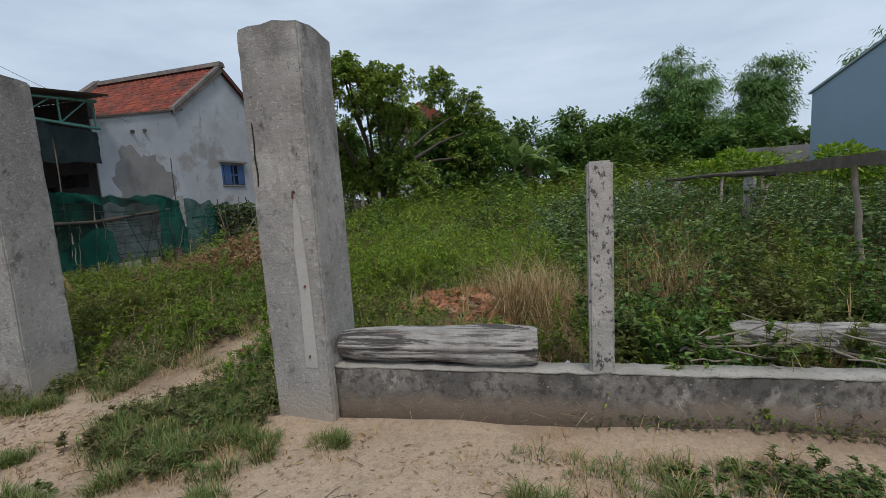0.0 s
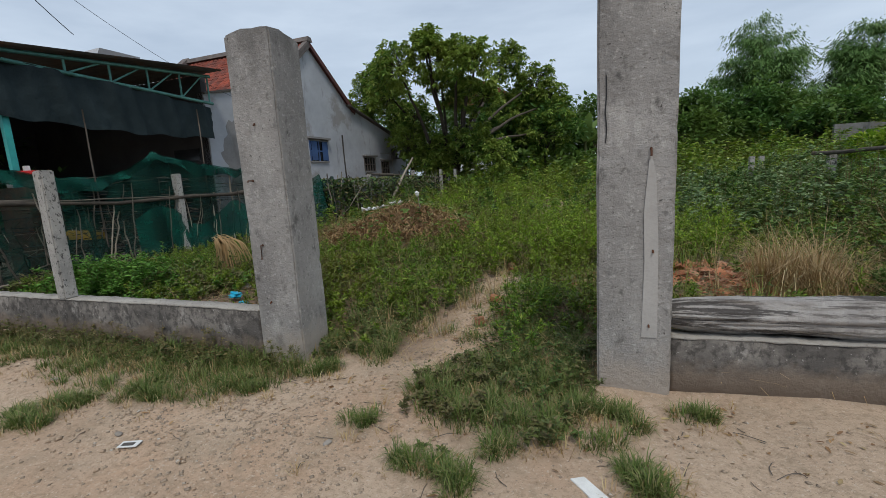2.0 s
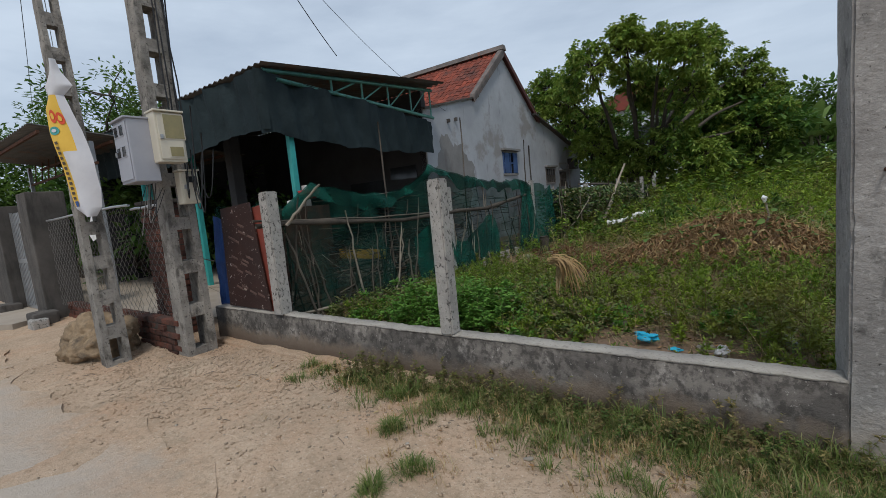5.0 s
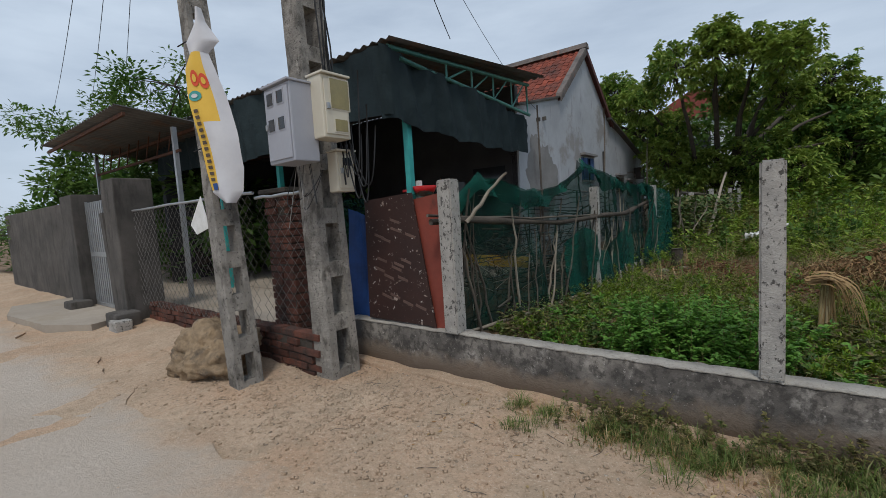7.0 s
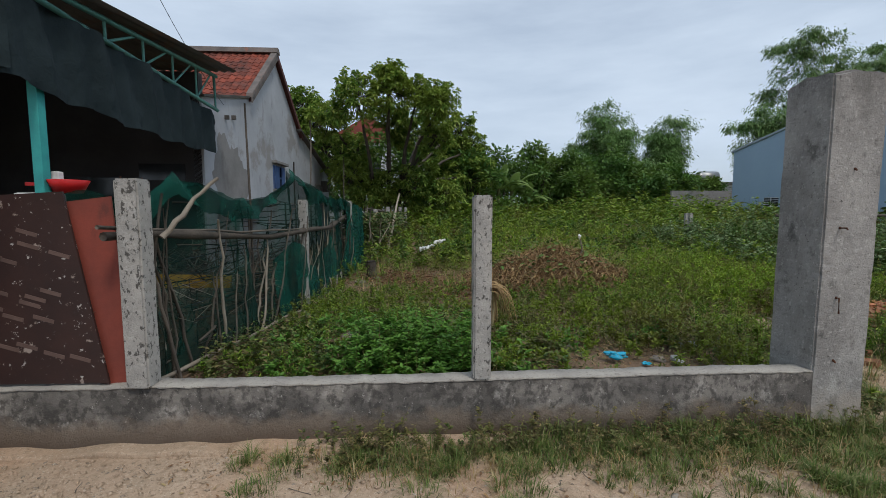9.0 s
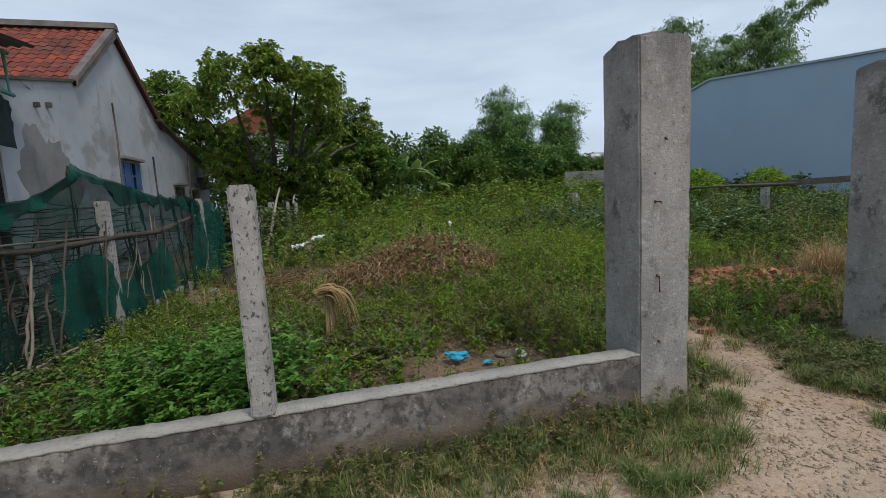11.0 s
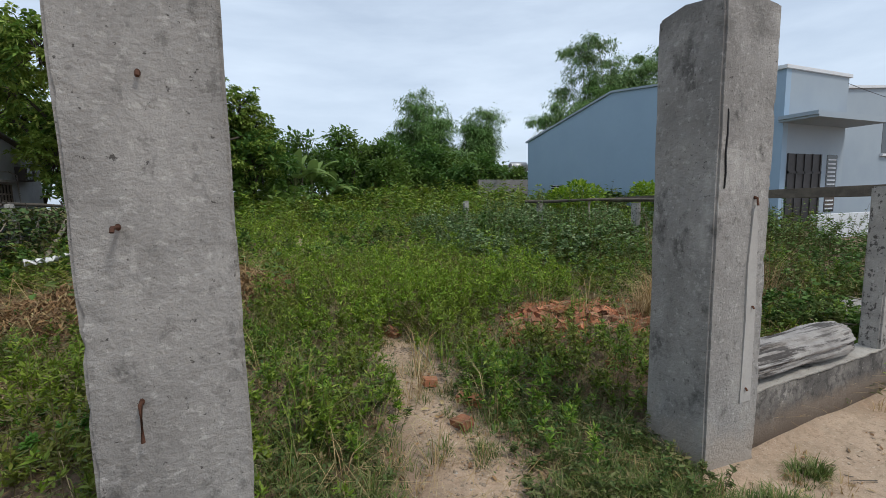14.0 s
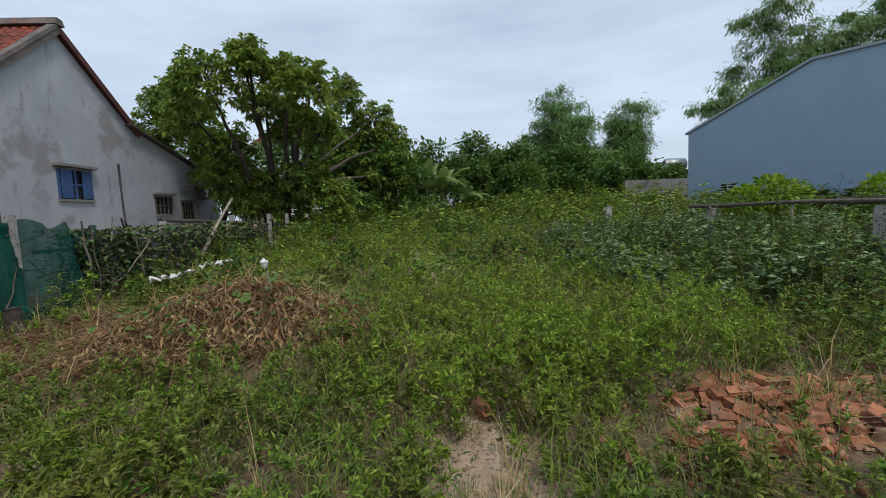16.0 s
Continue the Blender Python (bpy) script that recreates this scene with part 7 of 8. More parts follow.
def weed_height(x, y):
    h = 0.38 + 0.05 * np.clip(y - 3, 0, 9) + 0.045 * np.clip(y - 12, 0, 14)
    h = h + 0.35 * np.clip((x + 0.2) / 2.0, 0, 1) * np.clip((y - 2.6) / 2.5, 0.25, 1)
    h = h * (1 - 0.42 * np.clip((-3.9 - x) / 0.8, 0, 1) * np.clip((8.5 - y) / 1.5, 0, 1))
    near_gate = np.exp(-(((x + 3) / 1.6) ** 2 + ((y - 3.0) / 1.3) ** 2))
    return h * (1 - 0.34 * near_gate) * (0.85 + 0.25 * np.sin(x * 1.3 + y * 0.7) * np.sin(y * 1.1 - x * 0.4) + 0.3 * np.sin(x * 4.1 + 1.7 * np.sin(y * 2.3)) * np.sin(y * 3.7 - x * 1.1))


def sample(rng, n, x0, x1, y0, y1):
    x, y = rng.uniform(x0, x1, n), rng.uniform(y0, y1, n)
    ok = rng.uniform(0, 1, n) < keep_weeds(x, y)
    return np.column_stack([x[ok], y[ok]])


rng = np.random.default_rng(404)
M_STEM = surface("weed_stems", (0.16, 0.15, 0.06), (0.2, 0.13, 0.07), 3, 0.8, bump=0)
p = sample(rng, 2900, -9.0, 3.0, 2.72, 8.5)
weeds("weed_patch", p, 0.8 * weed_height(*p.T) * rng.uniform(0.5, 1.3, len(p)), 60, 0.052, "dense green weeds covering the vacant plot", G_FIELD, M_STEM, False, 0.3, ratio=0.25, up=(-0.1, 1.25), seed=1)
p = sample(rng, 1500, 0.2, 7.5, 2.85, 9.0)
weeds("broadleaf_patch", p, weed_height(*p.T) * rng.uniform(0.45, 1.35, len(p)), 44, 0.055, "broad-leaved grey-green weeds beside the rail fence", G_BROAD, M_STEM, False, 0.32, ratio=0.65, seed=2)
p = sample(rng, 2200, -8.6, 10.5, 8.0, 17.0)
weeds("weed_field", p, 0.85 * weed_height(*p.T) * rng.uniform(0.6, 1.2, len(p)), 40, 0.097, "waist-high green weeds across the back plot", G_FIELD, M_STEM, False, 0.3, ratio=0.34, up=(-0.1, 0.9), seed=3)
p = sample(rng, 900, -0.5, 6.0, 6.5, 13.0)
weeds("grey_weed_stand", p, 1.0 * weed_height(*p.T) * rng.uniform(0.8, 1.25, len(p)), 72, 0.075, "tall grey-green broad-leaved weeds", G_GREY, M_STEM, False, 0.25, ratio=0.55, seed=4)
p = sample(rng, 1900, -8.0, 11.4, 16.5, 33.0)
weeds("far_weed_field", p, weed_height(*p.T) * rng.uniform(0.7, 1.25, len(p)), 32, 0.2, "overgrown far weeds and scrub before the trees", G_FIELD, M_STEM, False, 0.35, seed=5)


def bushes(name, label, mat, count, x0, x1, y0, y1, radius, height, plants, per, leaf, seed, ratio=0.26, up=(0.0, 1.3), rich=False):
    """Weeds that grow in domed bushes, each of one height, with gaps between."""
    r0 = np.random.default_rng(seed)
    c = sample(r0, count, x0, x1, y0, y1)
    r = r0.uniform(*radius, len(c))
    h = r0.uniform(*height, len(c))
    k = np.repeat(np.arange(len(c)), np.maximum(3, (plants * (r / radius[1]) ** 2).astype(int)))
    a, q = r0.uniform(0, 2 * np.pi, len(k)), np.sqrt(r0.uniform(0, 1, len(k)))
    p = c[k] + (r[k] * q)[:, None] * np.stack([np.cos(a), np.sin(a)], 1)
    ok = (p[:, 1] > 2.72) & (r0.uniform(0, 1, len(p)) < keep_weeds(*p.T) + 0.15)
    p, k, q = p[ok], k[ok], q[ok]
    weeds(name, p, h[k] * (1 - 0.5 * q * q) * r0.uniform(0.75, 1.15, len(k)), per, leaf, label, mat, M_STEM, rich, 0.26, ratio=ratio, up=up, seed=seed)


bushes("weed_bushes", "bright yellow-green bushy weeds standing in the plot", G_LIME, 95, -3.9, -0.2, 5.2, 9.6, (0.22, 0.5), (0.42, 0.78), 17, 66, 0.052, 51)
bushes("weed_bushes", "fresh green bushy weeds standing in the plot", G_FIELD, 110, -5.6, -1.6, 3.0, 7.0, (0.2, 0.42), (0.3, 0.6), 14, 64, 0.05, 52)
bushes("weed_bushes", "low bushy green weeds behind the wall", G_FIELD, 230, -9.0, -4.6, 2.85, 6.2, (0.14, 0.34), (0.16, 0.36), 11, 50, 0.042, 57)
bushes("weed_bushes", "bright green low weeds along the wall", G_HERB, 70, -8.8, -4.7, 2.8, 4.8, (0.12, 0.26), (0.14, 0.3), 9, 50, 0.04, 58, 0.45)
bushes("weed_bushes", "low green weeds round the brick pile", G_FIELD, 60, -2.5, 0.6, 3.1, 5.6, (0.14, 0.3), (0.16, 0.34), 10, 56, 0.045, 59)
bushes("weed_bushes", "dark leafy weeds scrambling over the half hidden log", G_BROAD, 70, 0.3, 3.0, 2.95, 4.2, (0.15, 0.32), (0.22, 0.5), 12, 54, 0.05, 60, 0.6)
bushes("weed_bushes", "olive-brown withering weeds between green ones", G_OLIVE, 90, -6.5, 1.5, 3.4, 10.0, (0.18, 0.4), (0.3, 0.6), 9, 44, 0.04, 53)
bushes("weed_bushes", "reddish olive weeds going dry beside the path", G_OLIVE, 34, -4.6, -1.9, 4.4, 7.0, (0.18, 0.36), (0.34, 0.6), 11, 50, 0.038, 61)
bushes("weed_bushes", "yellow-green bushes in the back of the plot", G_LIME, 90, -7.0, 6.0, 9.0, 18.0, (0.35, 0.8), (0.7, 1.15), 12, 46, 0.09, 54)
bushes("weed_bushes", "dark green leafy bushes in the back of the plot", G_BROAD, 110, -7.5, 9.0, 9.0, 20.0, (0.35, 0.9), (0.7, 1.3), 12, 46, 0.1, 55, 0.5)
p = np.column_stack([rng.normal(-7.5, 0.3, 230), rng.normal(3.2, 0.22, 230)])
p = p[(p[:, 1] > 2.68) & (p[:, 0] > -8.6)]
weeds("herb_patch", p, rng.uniform(0.28, 0.56, len(p)), 80, 0.048, "lush bright green herb patch behind the low wall", G_HERB, M_STEM, True, 0.4, seed=6)
p = np.column_stack([rng.uniform(-9.3, -6.0, 420), rng.uniform(2.75, 4.4, 420)])
p = p[rng.uniform(0, 1, len(p)) < keep_weeds(*p.T)]
weeds("herb_patch", p, rng.uniform(0.12, 0.3, len(p)), 34, 0.05, "low creeping green herbs on dark soil", G_COVER, M_STEM, True, 0.5, seed=7)
p = np.column_stack([rng.uniform(8.0, 11.2, 260), rng.uniform(12, 26, 260)])
weeds("hedge_weeds", p, rng.uniform(1.1, 2.1, len(p)) * np.interp(p[:, 1], [12, 18, 20.5], [0.85, 0.8, 0.4]), 90, 0.15, "scrambling vines before the blue wall", G_BROAD, M_STEM, False, 0.3, ratio=0.7, seed=8)
for x, y, z, r in ((3.4, 10.0, 1.68, 0.42), (3.9, 10.2, 1.6, 0.4), (2.9, 10.0, 1.55, 0.34), (4.6, 9.0, 1.62, 0.38), (5.0, 9.1, 1.5, 0.34)):
    m = 520
    d = rng.normal(0, 1, (m, 3))
    P = np.array((x, y, z)) + d / np.linalg.norm(d, axis=1)[:, None] * (rng.uniform(0.3, 1, m)[:, None] ** 0.5) * np.array((r, r, 0.75 * r))
    v1 = leaf_arrays(P, d + np.array((0, 0, 0.3)), rng.uniform(0.06, 0.11, m), rng.uniform(0.045, 0.08, m), True, rng, 0.2)
    v2 = stem_arrays(np.column_stack([x + rng.normal(0, 0.15, 24), y + rng.normal(0, 0.15, 24), np.full(24, 0.25)]), P[:24], 0.012, rng)
    v, f = joined([v1, v2])
    tagged(np_part("vine_clump", v, f, [G_LIME]), "bright green climbing vine over a rail", "vine", "vines on the rail")
p = np.column_stack([rng.uniform(-4.1, -1.9, 300), rng.uniform(2.35, 4.2, 300)])
pk = keep_weeds(p[:, 0], np.full(len(p), 3.6) * 0 + p[:, 1])
p = p[rng.uniform(0, 1, len(p)) < pk * 2.2]
weeds("gateway_weeds", p, rng.uniform(0.08, 0.22, len(p)), 40, 0.032, "low trodden weeds in the gateway", G_COVER, M_STEM, True, 0.5, seed=9)

m = 85000
x, y = rng.uniform(-9.25, 3.2, m), 2.68 + 7.5 * rng.uniform(0, 1, m) ** 1.6
ok = rng.uniform(0, 1, m) < keep_weeds(x, y) ** 0.6
x, y = x[ok], y[ok]
m = len(x)
P = np.column_stack([x, y, ground_h(x, y) + rng.uniform(0.0, 0.16, m) * np.clip(y - 2.2, 0.4, 1.5)])
b = rng.uniform(0, 6.28, m)
v, f = leaf_arrays(P, np.stack([np.cos(b), np.sin(b), rng.normal(0.4, 0.5, m)], 1), rng.uniform(0.022, 0.06, m), rng.uniform(0.009, 0.02, m), False, rng)
tagged(np_part("ground_cover", v, f, [G_COVER]), "low creeping leaves covering the soil", "ground cover", kind="stuff")
p = np.column_stack([rng.uniform(0.5, 4.2, 420), 2.52 - np.abs(rng.normal(0, 0.3, 420))])
p[:, 1] += 0.05 * (p[:, 0] - 0.7) - 0.12
weeds("wall_foot_weeds", p, rng.uniform(0.05, 0.17, len(p)) * np.clip(p[:, 0] - 0.2, 0.4, 1.2), 40, 0.03, "low green weeds at the foot of the wall", G_COVER, M_STEM, True, 0.5, seed=19)
p = np.column_stack([rng.uniform(-8.2, -4.6, 130), 2.38 - np.abs(rng.normal(0, 0.14, 130))])
weeds("wall_foot_weeds", p, rng.uniform(0.05, 0.22, len(p)), 34, 0.026, "low green weeds at the foot of the wall", G_COVER, M_STEM, True, 0.45, seed=20)

p = np.column_stack([rng.uniform(-8.0, -4.1, 150), 2.42 - np.abs(rng.normal(0, 0.18, 150))])
weeds("wall_foot_weeds", p, rng.uniform(0.08, 0.3, len(p)), 40, 0.028, "olive and brown weeds at the foot of the wall", G_OLIVE, M_STEM, False, 0.4, ratio=0.35, seed=23)
a, q = rng.uniform(0, 6.28, 70), np.sqrt(rng.uniform(0, 1, 70))
p = np.column_stack([-2.5 + 0.6 * q * np.cos(a), 2.3 + 0.7 * q * np.sin(a)])
weeds("gateway_weeds", p, rng.uniform(0.06, 0.2, len(p)), 34, 0.035, "low dark green weeds among grass in the gateway", G_COVER, M_STEM, True, 0.5, seed=29)
# ---- grass tufts along the lane ----
spots = []
for _ in range(170):
    x = rng.uniform(-8.6, -4.4)
    y = 2.36 - abs(rng.normal(0, 0.22)) - 0.1
    k = np.interp(x, [-8.6, -7.6, -6.5, -4.4], [0.25, 0.8, 1.0, 1.0])
    if rng.uniform() < k:
        spots.append((x, y, rng.uniform(0.04, 0.11), rng.integers(25, 70), rng.uniform(0.06, 0.15)))
for _ in range(105):
    a, q = rng.uniform(0, 6.28), math.sqrt(rng.uniform())
    spots.append((-2.5 + 0.6 * q * math.cos(a), 2.32 + 0.42 * q * math.sin(a), rng.uniform(0.05, 0.12), rng.integers(50, 110), rng.uniform(0.08, 0.16)))
for _ in range(46):
    spots.append((rng.uniform(-6.3, -4.3), rng.uniform(1.75, 2.3), rng.uniform(0.03, 0.09), rng.integers(30, 80), rng.uniform(0.05, 0.12)))
for x, y in ((-3.2, 1.78), (-2.81, 1.55), (-2.6, 1.5), (-2.5, 1.42), (-2.36, 1.72), (-2.15, 1.97), (-1.8, 2.2), (-1.72, 2.15), (-1.84, 1.9), (-1.72, 1.7), (-1.62, 1.62), (-1.32, 2.3), (-5.4, 1.25), (-5.28, 1.22), (-5.42, 1.5), (-5.3, 1.52),
             (-4.98, 1.72), (-4.85, 1.7), (-5.03, 1.85), (-4.38, 2.02), (-4.25, 2.0), (-4.32, 2.12), (-6.69, 1.12), (-6.56, 1.36), (-6.95, 1.64), (-5.6, 1.3), (-5.47, 1.5), (-5.05, 1.76), (-3.83, 2.4), (-3.95, 2.3), (-0.1, 2.0), (0.5, 2.1), (1.1, 2.15), (1.7, 2.2)):
    for _ in range(4):
        spots.append((x + rng.normal(0, 0.045), y + rng.normal(0, 0.035), rng.uniform(0.04, 0.085), rng.integers(60, 110), rng.uniform(0.08, 0.14)))
for _ in range(90):
    spots.append((rng.uniform(-0.3, 3.2), 2.38 - abs(rng.normal(0, 0.15)), rng.uniform(0.03, 0.08), rng.integers(14, 40), rng.uniform(0.06, 0.12)))
for _ in range(26):
    spots.append((-2.95 + rng.normal(0, 0.3), rng.uniform(2.9, 5.2), rng.uniform(0.03, 0.08), rng.integers(20, 50), rng.uniform(0.08, 0.2)))
for _ in range(140):
    x, y = rng.uniform(-4.3, -1.7), rng.uniform(2.6, 5.6)
    if rng.uniform() < keep_weeds(np.array([x]), np.array([y]))[0] + 0.12:
        spots.append((x, y, rng.uniform(0.04, 0.1), rng.integers(20, 60), rng.uniform(0.08, 0.2)))
for _ in range(70):
    x = rng.uniform(-7.9, -4.1)
    spots.append((x, 2.41 - abs(rng.normal(0, 0.17)) - 0.03, rng.uniform(0.05, 0.11), rng.integers(45, 95), rng.uniform(0.09, 0.21) * np.interp(x, [-7.9, -6.8, -4.1], [0.6, 0.9, 1.0])))
for _ in range(60):
    spots.append((rng.uniform(-4.1, -3.5), rng.uniform(2.55, 3.7), rng.uniform(0.04, 0.1), rng.integers(35, 80), rng.uniform(0.1, 0.2)))
for _ in range(50):
    spots.append((rng.uniform(-2.6, -1.95), rng.uniform(2.6, 3.6), rng.uniform(0.04, 0.1), rng.integers(35, 80), rng.uniform(0.1, 0.2)))
tufts("lane_grass", spots, "tufts of green grass along the sandy lane", G_GRASS)
spots = [(x + rng.normal(0, 0.12), y + rng.normal(0, 0.1), rng.uniform(0.03, 0.08), rng.integers(8, 22), rng.uniform(0.05, 0.13)) for x, y in
         [(s[0], s[1]) for s in spots] ]
tufts("dry_grass", spots, "dry straw-coloured grass among green tufts", G_STRAW, seed=4)
spots = [(-0.24 + rng.normal(0, 0.14), 4.15 + rng.normal(0, 0.13), 0.07, 75, rng.uniform(0.5, 0.85)) for _ in range(17)] + \
        [(0.2 + rng.normal(0, 0.22), 4.15 + rng.normal(0, 0.25), 0.14, 50, rng.uniform(0.3, 0.65)) for _ in range(18)] + \
        [(-0.1 + rng.normal(0, 0.4), 3.6 + rng.normal(0, 0.25), 0.1, 30, rng.uniform(0.15, 0.35)) for _ in range(20)] + \
        [(0.95 + rng.normal(0, 0.15), 4.3 + rng.normal(0, 0.2), 0.1, 40, rng.uniform(0.5, 0.9)) for _ in range(6)]
tufts("straw_clump", spots, "tall dead straw clump behind the log", G_STRAW, "dry grass", seed=5)
spots = [(0.88 + rng.normal(0, 0.2), 4.3 + rng.normal(0, 0.25), 0.08, 34, rng.uniform(0.6, 1.0)) for _ in range(18)] + [(1.25 + rng.normal(0, 0.1), 5.6 + rng.normal(0, 0.2), 0.06, 26, rng.uniform(0.9, 1.3)) for _ in range(6)] + [(0.1 + rng.normal(0, 0.3), 3.5 + rng.normal(0, 0.25), 0.1, 26, rng.uniform(0.1, 0.3)) for _ in range(22)] + [(1.3 + rng.normal(0, 0.3), 3.1 + rng.normal(0, 0.2), 0.1, 25, rng.uniform(0.15, 0.4)) for _ in range(12)]
tufts("dead_weed_stand", spots, "reddish-brown dead weed stalks beside the fence", G_DEAD, "dry weeds", seed=8)
spots = [(x, y, 0.06, 16, rng.uniform(0.3, 0.65) * (0.4 if x < -4.5 and y < 6 else 1.0)) for x, y in zip(rng.uniform(-8.5, 2.0, 150), rng.uniform(3, 10, 150))]
green = [(x, y, rng.uniform(0.05, 0.14), 26, rng.uniform(0.3, 0.62) * (0.55 if x < -4.4 and y < 6.2 else 1.0)) for x, y in sample(rng, 900, -8.5, 2.5, 3.0, 11.0)]
tufts("field_grass", green, "long thin green grass growing through the weeds", G_LONG, seed=14)
tufts("dry_stalks", spots, "scattered dry stalks among the weeds", G_STRAW, "dry grass", seed=6)

# ---- dead vine heap ----
m = 9500
a, q = rng.uniform(0, 6.28, m), np.sqrt(rng.uniform(0, 1, m))
x, y = -5.2 + 1.5 * q * np.cos(a), 6.75 + 1.05 * q * np.sin(a)
P = np.column_stack([x, y, ground_h(x, y) + rng.uniform(0.0, 0.2, m)])
b = rng.uniform(0, 6.28, m)
v1 = leaf_arrays(P, np.stack([np.cos(b), np.sin(b), rng.uniform(-1.4, 0.2, m)], 1), rng.uniform(0.05, 0.12, m), rng.uniform(0.008, 0.03, m), True, rng, 0.3)
m2 = 2200
a, q = rng.uniform(0, 6.28, m2), np.sqrt(rng.uniform(0, 1, m2))
x, y = -5.2 + 1.55 * q * np.cos(a), 6.75 + 1.1 * q * np.sin(a)
A = np.column_stack([x, y, ground_h(x, y) + rng.uniform(0.05, 0.22, m2)])
b = rng.uniform(0, 6.28, m2)
B = A + np.stack([np.cos(b), np.sin(b), rng.normal(-0.25, 0.4, m2)], 1) * rng.uniform(0.2, 0.6, m2)[:, None]
v2 = stem_arrays(A, B, 0.007, rng)
v, f = joined([v1, v2])
tagged(np_part("dead_vine_heap", v, f, [G_DEAD]), "heap of brown withered vines and stalks", "vine heap", kind="stuff")
# reddish cut fronds on the bare soil by the stump
m = 1700
w = rng.uniform(0, 1, m)
x, y = -8.3 + 2.1 * w + rng.normal(0, 0.42, m), 8.5 - 2.9 * w + rng.normal(0, 0.42, m)
A = np.column_stack([x, y, ground_h(x, y) + rng.uniform(0.01, 0.1, m)])
b = rng.normal(0.4, 0.9, m)
B = A + np.stack([np.cos(b), np.sin(b), rng.normal(0.05, 0.2, m)], 1) * rng.uniform(0.12, 0.55, m)[:, None]
v1 = stem_arrays(A, B, 0.006, rng)
v2 = leaf_arrays(A, np.stack([np.cos(b), np.sin(b), rng.uniform(-0.2, 0.5, m)], 1), rng.uniform(0.05, 0.13, m), rng.uniform(0.012, 0.03, m), True, rng, 0.2)
v, f = joined([v1, v2])
tagged(np_part("dead_fronds", v, f, [G_RUST]), "reddish-brown cut fronds lying on bare soil", "dead fronds", kind="stuff")
m = 300
a, q = rng.uniform(0, 6.28, m), np.sqrt(rng.uniform(0.05, 1, m))
x, y = -5.0 + 1.5 * q * np.cos(a), 6.9 + 1.1 * q * np.sin(a)
P = np.column_stack([x, y, ground_h(x, y) + rng.uniform(0.1, 0.34, m)])
b = rng.uniform(0, 6.28, m)
v, f = leaf_arrays(P, np.stack([np.cos(b), np.sin(b), rng.uniform(-0.5, 0.5, m)], 1), rng.uniform(0.05, 0.12, m), rng.uniform(0.035, 0.08, m), True, rng, 0.1)
tagged(np_part("creeper_leaves", v, f, [G_BROAD]), "green creeper leaves growing over a dead vine heap", "creeper", kind="stuff")
m = 5000
x, y = rng.normal(-7.3, 0.75, m), rng.normal(7.6, 0.75, m)
x[:1600], y[:1600] = rng.uniform(-8.6, -4.4, 1600), rng.uniform(2.7, 6, 1600)
x[1600:2300], y[1600:2300] = rng.uniform(-4.2, 0.5, 700), rng.uniform(2.8, 6, 700)
P = np.column_stack([x, y, ground_h(x, y) + 0.012])
b = rng.uniform(0, 6.28, m)
v, f = leaf_arrays(P, np.stack([np.cos(b), np.sin(b), rng.normal(0.1, 0.15, m)], 1), rng.uniform(0.025, 0.075, m), rng.uniform(0.008, 0.025, m), True, rng, 0.05)
tagged(np_part("leaf_litter", v, f, [G_DEAD]), "brown dead leaves littering reddish soil", "leaf litter", kind="stuff")
m = 3800
A = np.column_stack([rng.uniform(-8.8, 0.8, m), 2.7 + 4.2 * rng.uniform(0, 1, m) ** 1.5, np.zeros(m)])
A[:, 2] = ground_h(A[:, 0], A[:, 1]) + rng.uniform(0.01, 0.09, m)
b = rng.uniform(0, 6.28, m)
B = A + np.stack([np.cos(b), np.sin(b), rng.normal(0.1, 0.25, m)], 1) * rng.uniform(0.08, 0.32, m)[:, None]
v, f = stem_arrays(A, B, 0.004, rng)
tagged(np_part("fallen_stalks", v, f, [G_STRAW]), "thin dry stalks lying among low weeds", "dry stalks", kind="stuff")
m = 1000
x, y = rng.uniform(-9, 3.4, m), 2.42 - np.abs(rng.normal(0, 0.42, m))
P = np.column_stack([x, y, ground_h(x, y) + 0.006])
b = rng.uniform(0, 6.28, m)
v, f = leaf_arrays(P, np.stack([np.cos(b), np.sin(b), rng.normal(0.1, 0.2, m)], 1), rng.uniform(0.015, 0.06, m), rng.uniform(0.006, 0.02, m), True, rng, 0.05)
tagged(np_part("leaf_litter", v, f, [G_DEAD]), "small dead leaves scattered on the lane", "leaf litter", kind="stuff")
A = np.column_stack([rng.uniform(0.6, 2.4, 70), rng.uniform(2.85, 3.25, 70), np.zeros(70)])
A[:, 2] = ground_h(A[:, 0], A[:, 1]) + rng.uniform(0.02, 0.25, 70)
b = rng.uniform(0, 6.28, 70)
B = A + np.stack([np.cos(b), 0.5 * np.sin(b), rng.normal(0, 0.15, 70)], 1) * rng.uniform(0.3, 0.8, 70)[:, None]
v, f = joined([tube_arrays(wobble(p, q, 5, 0.012, rng), np.linspace(0.01, 0.005, 5), 5) for p, q in zip(A, B)])
tagged(np_part("brush_heap", v, f, [M_PALESTICK]), "heap of cut dry branches by the log", "branches", kind="stuff")

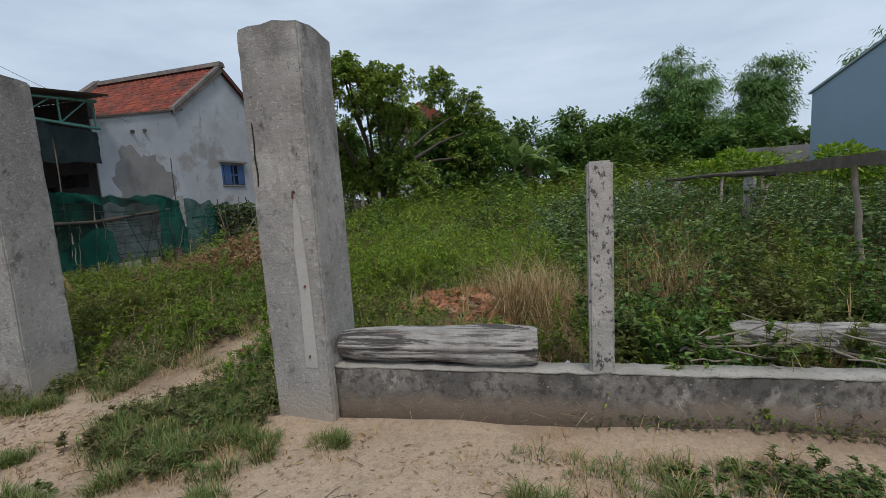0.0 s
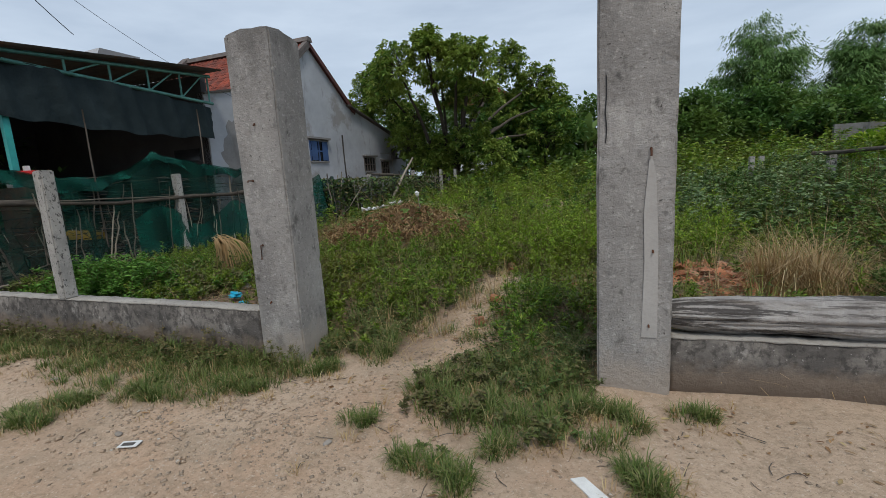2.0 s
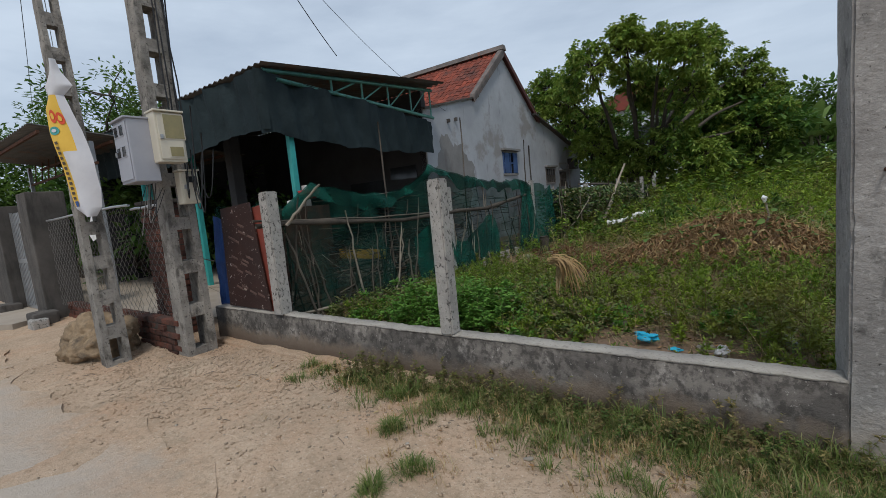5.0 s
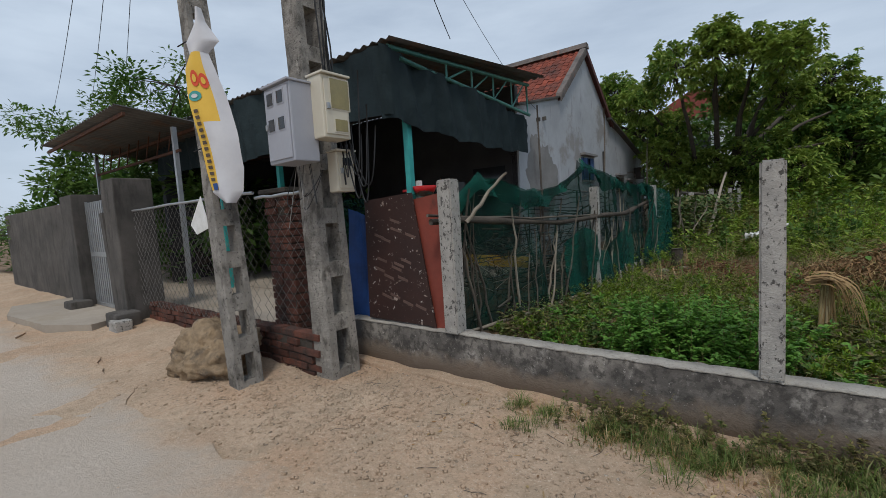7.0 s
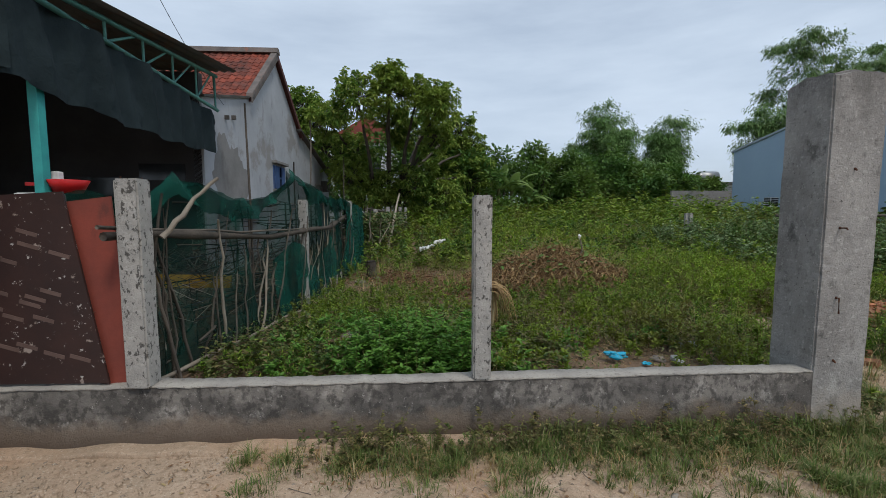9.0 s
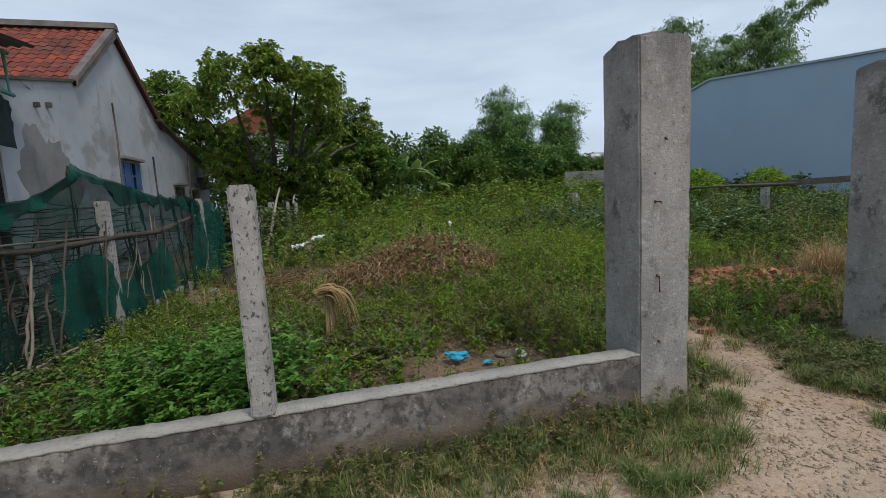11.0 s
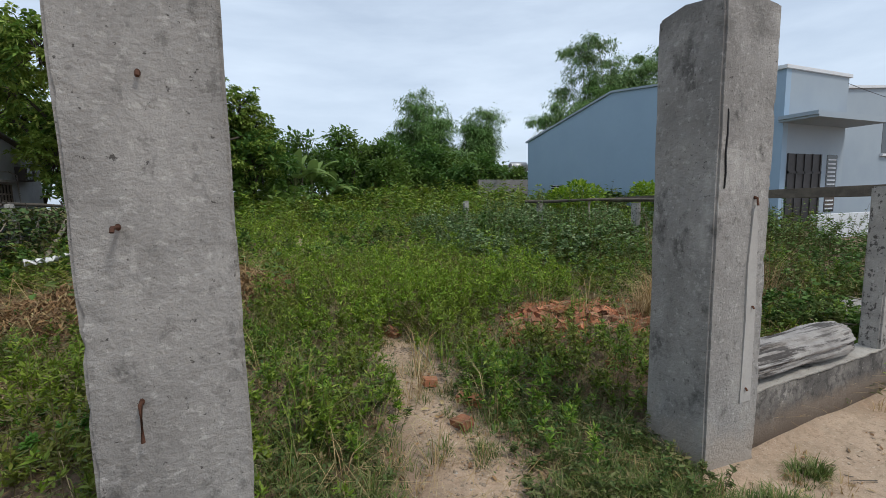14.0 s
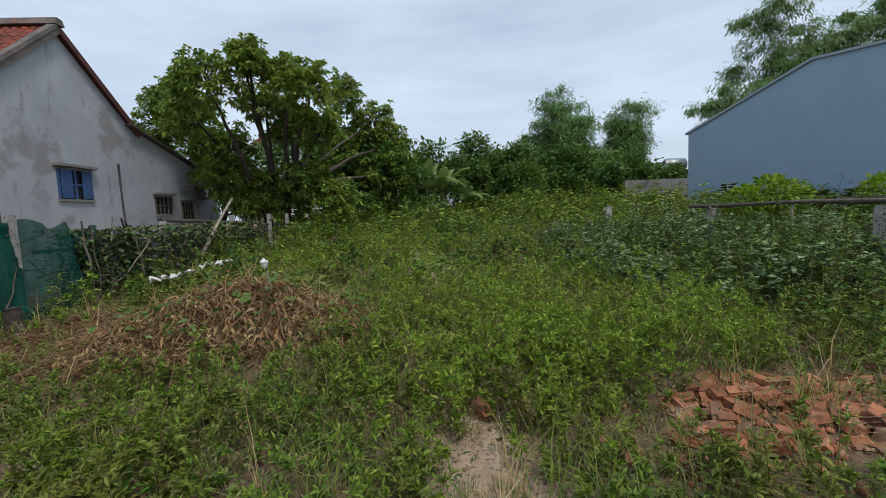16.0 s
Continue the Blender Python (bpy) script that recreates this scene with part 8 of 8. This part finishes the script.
# ---- pebbles, twigs on the lane ----
m = 10500
x, y = -12 + 15.5 * rng.uniform(0, 1, m) ** 1.5, 2.4 - np.abs(rng.normal(0, 0.9, m))
g = int(m * 0.25)
x[:g], y[:g] = rng.normal(-4.0, 0.75, g), rng.normal(1.55, 0.3, g)
s = 0.003 + 0.013 * rng.uniform(0, 1, m) ** 2.6
x[g:g + 2600], y[g:g + 2600] = rng.normal(-2.8, 0.24, 2600), rng.uniform(2.5, 5.4, 2600)
x[g:g + 2600] -= 0.35 * np.clip(3.6 - y[g:g + 2600], 0, 1.1)
s[g:g + 2600] *= 1.15
oc = np.array([[1, 0, 0], [-1, 0, 0], [0, 1, 0], [0, -1, 0], [0, 0, 1], [0, 0, -1]], float)
of = np.array([[0, 2, 4], [2, 1, 4], [1, 3, 4], [3, 0, 4], [2, 0, 5], [1, 2, 5], [3, 1, 5], [0, 3, 5]])
V = oc[None] * s[:, None, None] * rng.uniform(0.6, 1.4, (m, 6, 1)) * np.array([1.1, 1, 0.5]) + np.column_stack([x, y, ground_h(x, y) + s * 0.05])[:, None]
V = V.reshape(-1, 3)
tagged(np_part("gravel", V, (of[None] + 6 * np.arange(m)[:, None, None]).reshape(-1, 3), [M_GRAVEL]), "grey gravel and pebbles strewn on the sand", "gravel", kind="stuff")
m = 8200
x, y = rng.uniform(-13, -2.5, m), 2.4 - np.abs(rng.normal(0, 0.8, m))
k = int(m * 0.45)
x[:k], y[:k] = rng.normal(-9.9, 1.0, k), rng.normal(1.5, 0.45, k)
s = 0.003 + 0.015 * rng.uniform(0, 1, m) ** 3
V = oc[None] * s[:, None, None] * rng.uniform(0.6, 1.4, (m, 6, 1)) * np.array([1.2, 1.2, 0.6]) + np.column_stack([x, y, ground_h(x, y) + s * 0.2])[:, None]
tagged(np_part("soil_clods", V.reshape(-1, 3), (of[None] + 6 * np.arange(m)[:, None, None]).reshape(-1, 3), [M_SOIL]), "crumbly clods of earth strewn on the lane", "clods", kind="stuff")
m = 170
A = np.column_stack([rng.uniform(-11, 3, m), 2.3 - np.abs(rng.normal(0, 0.6, m)), np.zeros(m)])
A[:, 2] = ground_h(A[:, 0], A[:, 1]) + 0.006
b = rng.uniform(0, 6.28, m)
B = A + np.stack([np.cos(b), np.sin(b), 0 * b], 1) * rng.uniform(0.03, 0.15, m)[:, None]
B[:, 2] = ground_h(B[:, 0], B[:, 1]) + 0.008
v, f = joined([tube_arrays(wobble(p, q, 4, 0.006, rng), 0.0022, 4) for p, q in zip(A, B)])
tagged(np_part("twigs", v, f, [M_STICK]), "small dry twigs scattered on the lane", "twigs", kind="stuff")

# ---- roof tiles, last ----
tile = bmesh.new()
prof = [(-0.11, 0.0), (-0.07, 0.03), (-0.02, 0.035), (0.03, 0.008), (0.09, 0.0), (0.115, 0.012)]
lo = [tile.verts.new((a, 0, b)) for a, b in prof]
hi = [tile.verts.new((a, 0.3, b)) for a, b in prof]
lo2 = [tile.verts.new((a, 0, b - 0.016)) for a, b in prof]
for i in range(len(prof) - 1):
    tile.faces.new((lo[i], lo[i + 1], hi[i + 1], hi[i]))
    tile.faces.new((lo2[i], lo2[i + 1], lo[i + 1], lo[i]))
tile_me = bpy.data.meshes.new("roof_tile")
tile.to_mesh(tile_me)
tile.free()
tile_me.materials.append(M_TILE)
slope = math.degrees(math.atan2(6.6 - 4.66, 5.0 - 2.7))
sl = math.hypot(6.6 - 4.66, 5.0 - 2.7)
rng = np.random.default_rng(9)
rows, cols = 13, 28
for r in range(rows):
    for c in range(cols):
        ob = settle(new("roof_tile", tile_me), house)
        u = r / rows * sl
        ob.matrix_basis = pose(RX1 - 0.24 - c * 0.213, 2.66 + u * math.cos(radians(slope)), 4.66 + u * math.sin(radians(slope)) + rng.normal(0, 0.004), slope - 3, 0, rng.normal(0, 1.2))
